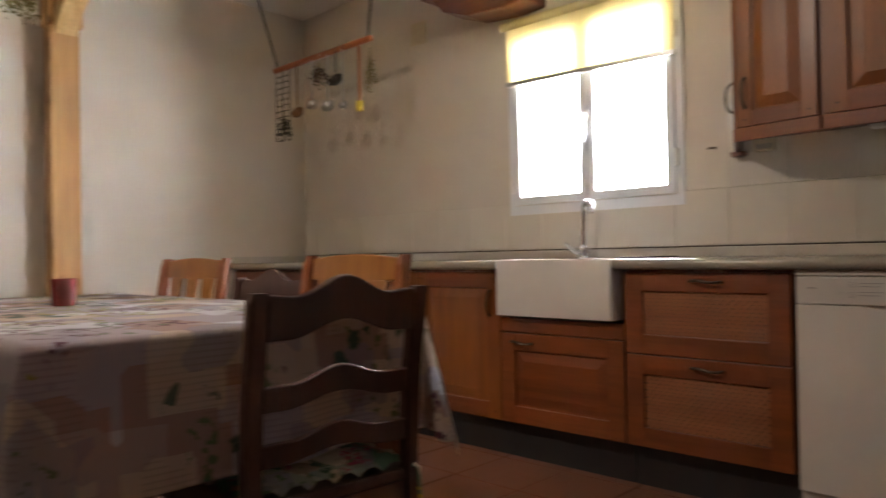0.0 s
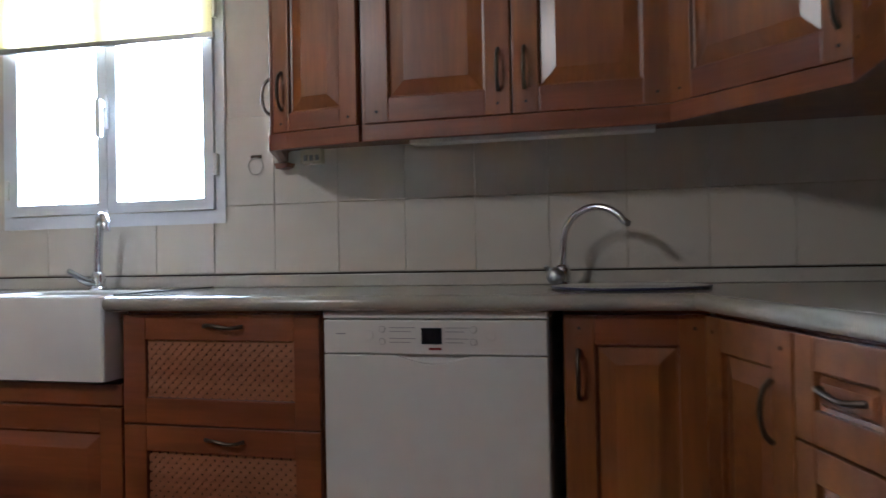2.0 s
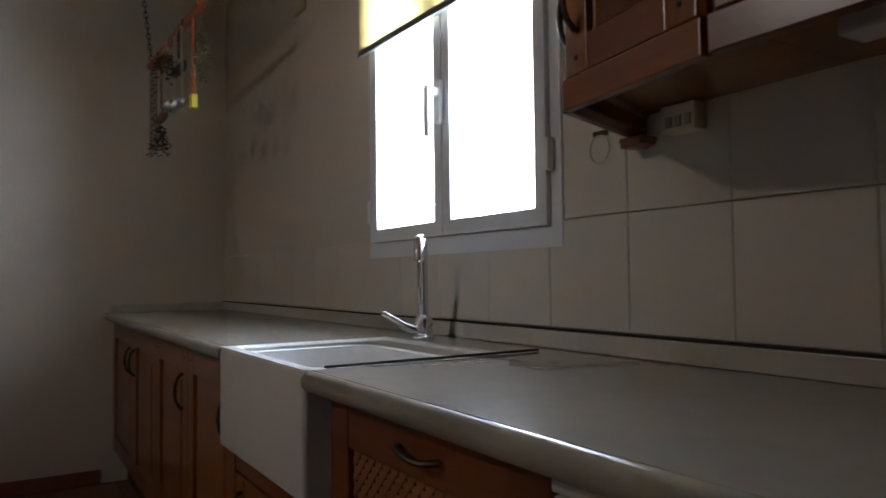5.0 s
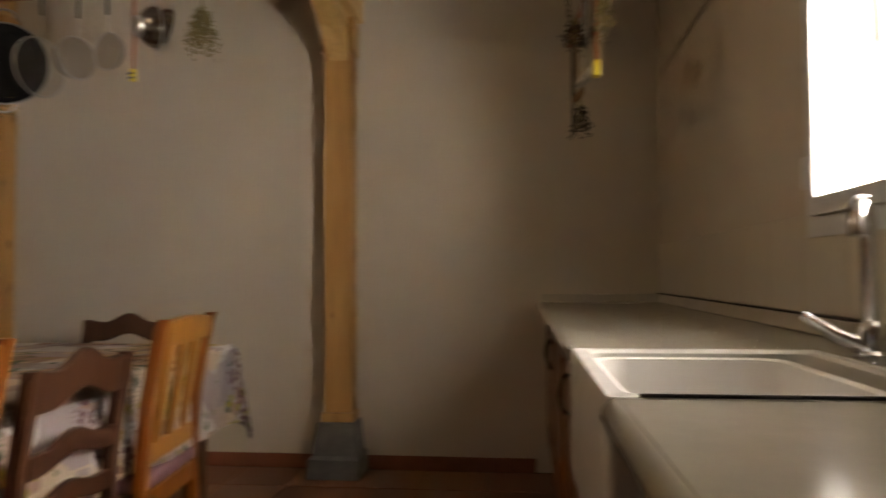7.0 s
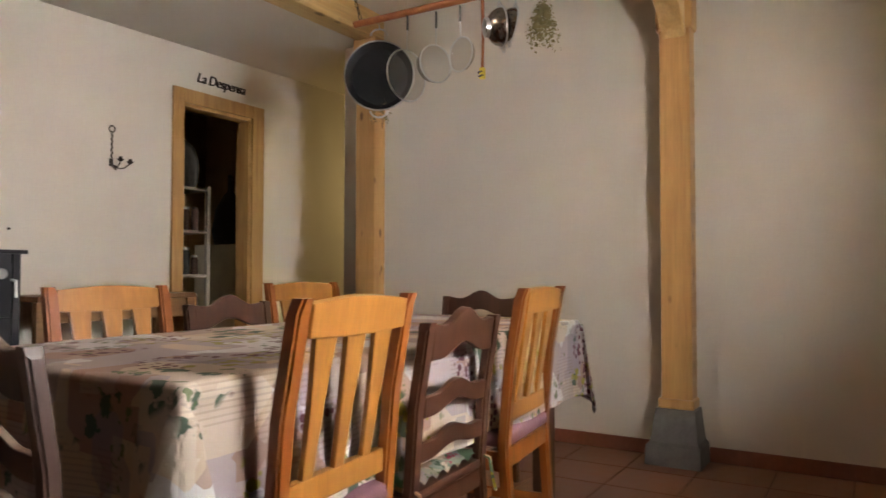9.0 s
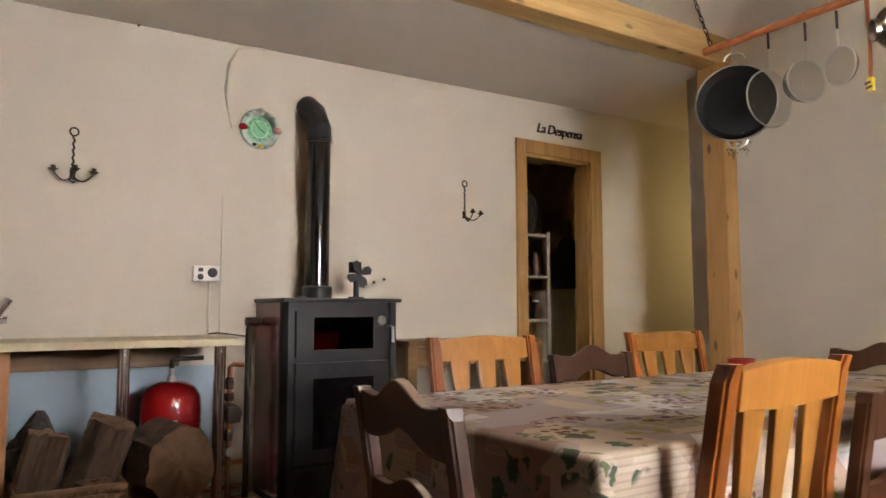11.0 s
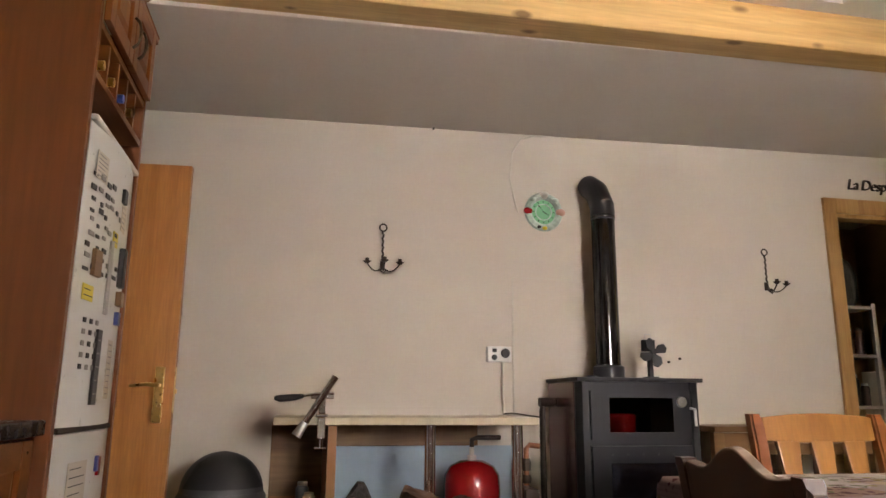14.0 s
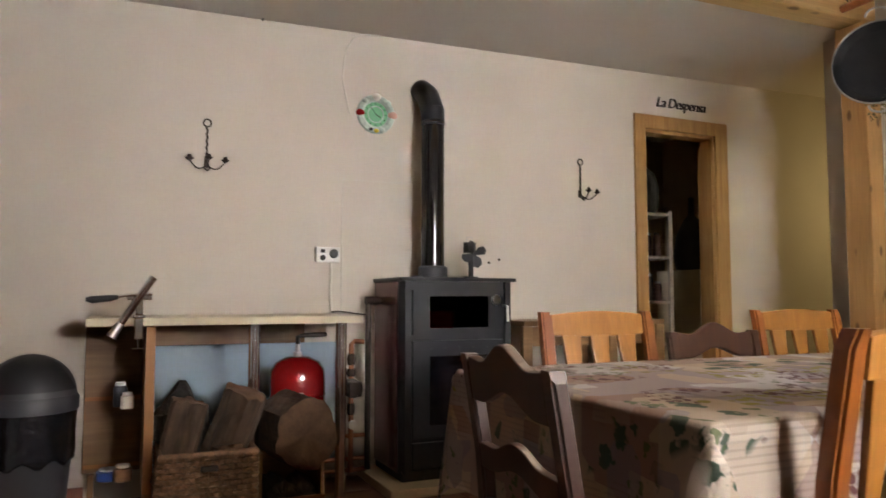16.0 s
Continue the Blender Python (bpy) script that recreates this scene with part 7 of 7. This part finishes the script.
rack("pot_rack", (-3.25, -0.48, 2.17), (-2.32, -0.44, 2.19), ((-3.42, -0.50, 2.70), (-2.27, -0.44, 2.70)), "wooden rod hanging from chains in the kitchen corner")


def ladle(x, label, mat, drop, r):
    l = thing("kitchen_spoon", label, "utensil", pose(x, -0.47, 2.165), "tools on the corner rack")
    part("shaft", tube([(0, 0, 0.0), (0, 0.002, -drop)], 0.005, 8), mat, l)
    part("bowl", lathe([(0, -0.025), (r * 0.7, -0.018), (r, 0.0), (r * 0.9, 0.0), (r * 0.6, -0.014), (0, -0.02)], 18, pose(0, 0, -drop - r * 0.9, 60, 0, 20)), mat, l, smooth=True)
    part("hook", tube([(0, 0, 0.02), (0.008, 0, 0.03), (0, 0, 0.0)], 0.003, 6), "iron", l)


ladle(-3.02, "brown wooden spoon on the corner rack", "bench_wood", 0.26, 0.045)
ladle(-2.86, "steel ladle on the corner rack", "steel", 0.24, 0.04)
ladle(-2.70, "steel skimmer on the corner rack", "steel", 0.27, 0.045)
ladle(-2.62, "dark spoon on the corner rack", "iron", 0.12, 0.05)
ladle(-2.55, "steel whisk on the corner rack", "steel", 0.30, 0.03)
gr = thing("wire_grid", "wire cooling grid hanging from the corner rack", "wire rack", pose(-3.17, -0.48, 1.80))
for i in range(12):
    part("wire", tube([(-0.075, 0, -0.10 + 0.038 * i), (0.075, 0, -0.10 + 0.038 * i)], 0.0025, 5), "iron", gr)
for x in (-0.075, 0.0, 0.075):
    part("wire", tube([(x, 0.003, -0.10), (x, 0.003, 0.36)], 0.003, 5), "iron", gr)
herbs((-3.22, -0.44, 1.90), 0.20, 0.05, 30, "bark_grey", "dark bunch of dried twigs on the corner rack", 13)
herbs((-2.74, -0.50, 2.12), 0.14, 0.07, 34, "bark", "brown bunch of dried flowers on the corner rack", 14)
herbs((-2.335, -0.44, 2.13), 0.24, 0.035, 30, "leaf", "slim bunch of dried herbs at the end of the rack", 15)
ys = thing("yellow_brush", "yellow-tipped wooden brush on the corner rack", "brush", pose(-2.42, -0.45, 1.78))
part("handle", tube([(0, 0, 0.06), (0, 0, 0.38)], 0.010, 8), "rod_wood", ys)
part("bristles", boxed(-0.02, 0.02, -0.014, 0.014, 0.0, 0.06, 0.004), "yellow", ys, "yellow bristles")
vent = thing("wall_vent", "small square beige vent cover high on the wall", "vent", pose(-2.37, 0, 2.32))
part("cover", boxed(-0.065, 0.065, -0.012, 0.0, -0.07, 0.07, 0.004), "pale_top", vent)
kn = thing("wall_hook_rail", "brown hanging hook on the tiled wall", "hook", pose(-0.52, -0.012, 1.38))
part("plate", boxed(-0.02, 0.02, -0.008, 0.0, -0.006, 0.006, 0.002), "bronze", kn)
part("loop", tube([(0.03 * math.cos(radians(a)), -0.008, -0.035 + 0.03 * math.sin(radians(a))) for a in range(0, 360, 20)], 0.002, 5, True), "cable", kn)


# ---- pantry ----
def pantry_shelf():
    s = thing("pantry_shelf", "white wooden shelf rack in the pantry", "shelf", pose(-3.33, -5.42, 0))
    for x in (-0.30, -0.02):
        for y in (-0.35, 0.0):
            part("upright", boxed(x - 0.015, x + 0.015, y - 0.015, y + 0.015, 0, 1.66), "pantry_white", s)
    for z in (0.25, 0.60, 0.93, 1.28, 1.62):
        part("shelf_board", boxed(-0.31, -0.005, -0.36, 0.01, z, z + 0.022, 0.002), "pantry_white", s)


pantry_shelf()
rr = random.Random(21)
for z in (0.272, 0.622, 0.952, 1.302):
    for k in range(3):
        x = -3.57 + 0.09 * k
        r, h = rr.uniform(0.03, 0.042), rr.uniform(0.12, 0.22)
        j = thing("storage_jar", "dark storage jar on the pantry shelf", "jar", pose(x, -5.50, z + 0.001), "jars in the pantry")
        part("jar", lathe([(0, 0), (r, 0), (r, h * 0.8), (r * 0.7, h * 0.9), (0, h * 0.9)], 14), rr.choice(["ink", "bench_wood", "iron", "chair_dark"]), j, smooth=True)
        part("lid", lathe([(r * 0.75, h * 0.9), (r * 0.75, h), (0, h)], 14), rr.choice(["steel", "iron"]), j, smooth=True)
demi = thing("demijohn", "dark wicker-covered demijohn on the pantry shelf", "demijohn", pose(-3.49, -5.60, 1.645))
part("body", lathe([(0, 0), (0.12, 0.0), (0.15, 0.06), (0.155, 0.22), (0.12, 0.33), (0.04, 0.40), (0.035, 0.44), (0, 0.44)], 22), "bark_grey", demi, smooth=True)
cab = thing("pantry_cabinet", "pale low cabinet in the pantry", "cabinet", pose(-4.02, -5.55, 0))
part("body", boxed(-0.20, 0.20, -0.25, 0.25, 0, 1.20, 0.006), "pale_top", cab)
dk = thing("coat_stand", "dark coats hanging in the pantry", "coats", pose(-3.98, -5.55, 1.203))
part("cloth", lathe([(0, 0), (0.13, 0.0), (0.15, 0.12), (0.12, 0.30), (0.06, 0.42), (0.025, 0.46), (0.02, 0.60), (0, 0.61)], 16), "black_plastic", dk, smooth=True)


# ---- wall tiles and floor tiles ----
def tile_mesh(name, w, h, t, bevel, mat):
    bm = bmesh.new()
    b = bevel
    vs = [[bm.verts.new((x, y, z)) for x, y in ((i, i), (w - i, i), (w - i, h - i), (i, h - i))] for i, z in ((0, 0), (0, t - b * 0.6), (b, t))]
    for a, c in zip(vs, vs[1:]):
        for k in range(4):
            bm.faces.new([a[k], a[(k + 1) % 4], c[(k + 1) % 4], c[k]])
    bm.faces.new(vs[-1])
    me = bpy.data.meshes.new(name)
    bm.to_mesh(me)
    bm.free()
    me.materials.append(M[mat])
    return me


rr = random.Random(7)


def lay(parent, name, me, m):
    ob = new(name, me)
    ob.parent = parent
    ob.matrix_basis = m
    return ob


wt_small = tile_mesh("wall_tile", 0.2482, 0.2512, 0.009, 0.002, "tile")
wt_tall = tile_mesh("wall_tile_tall", 0.2482, 0.3282, 0.009, 0.002, "tile")
part("grout_bed", boxed(-3.598, 2.048, -0.0045, -0.0008, 0.949, 1.203), "grout", wall_north)
part("grout_bed", boxed(-0.648, 2.048, -0.0045, -0.0008, 1.2035, 1.53), "grout", wall_north)
x = -0.20 - 0.25 * 13
while x < 2.0:
    if x > -3.6 and x + 0.247 < 2.048:
        lay(wall_north, "tile", wt_small, pose(x, -0.002, 0.950, 90, 0, 0) @ pose(0, 0, 0, rr.uniform(-0.12, 0.12), rr.uniform(-0.12, 0.12), 0))
        if x > -0.46:
            lay(wall_north, "tile", wt_tall, pose(x, -0.002, 1.2035, 90, 0, 0) @ pose(0, 0, 0, rr.uniform(-0.12, 0.12), rr.uniform(-0.12, 0.12), 0))
    x += 0.25
lay(wall_north, "tile", tile_mesh("wall_tile_cut", 0.195, 0.3282, 0.009, 0.002, "tile"), pose(-0.647, -0.002, 1.2035, 90, 0, 0))
lay(wall_north, "tile", tile_mesh("wall_tile_end", 0.144, 0.2512, 0.009, 0.002, "tile"), pose(-3.597, -0.002, 0.950, 90, 0, 0))
floor_ob = bpy.data.objects["floor"]
ft = tile_mesh("floor_tile", 0.324, 0.324, 0.006, 0.003, "terracotta")
i0 = -3.58
ix = 0
while i0 + ix * 0.33 < EAST:
    iy = 0
    while -4.87 + iy * 0.33 < -0.2:
        lay(floor_ob, "tile", ft, pose(i0 + ix * 0.33, -4.87 + iy * 0.33, -0.006 + rr.uniform(0, 0.0008)))
        iy += 1
    ix += 1
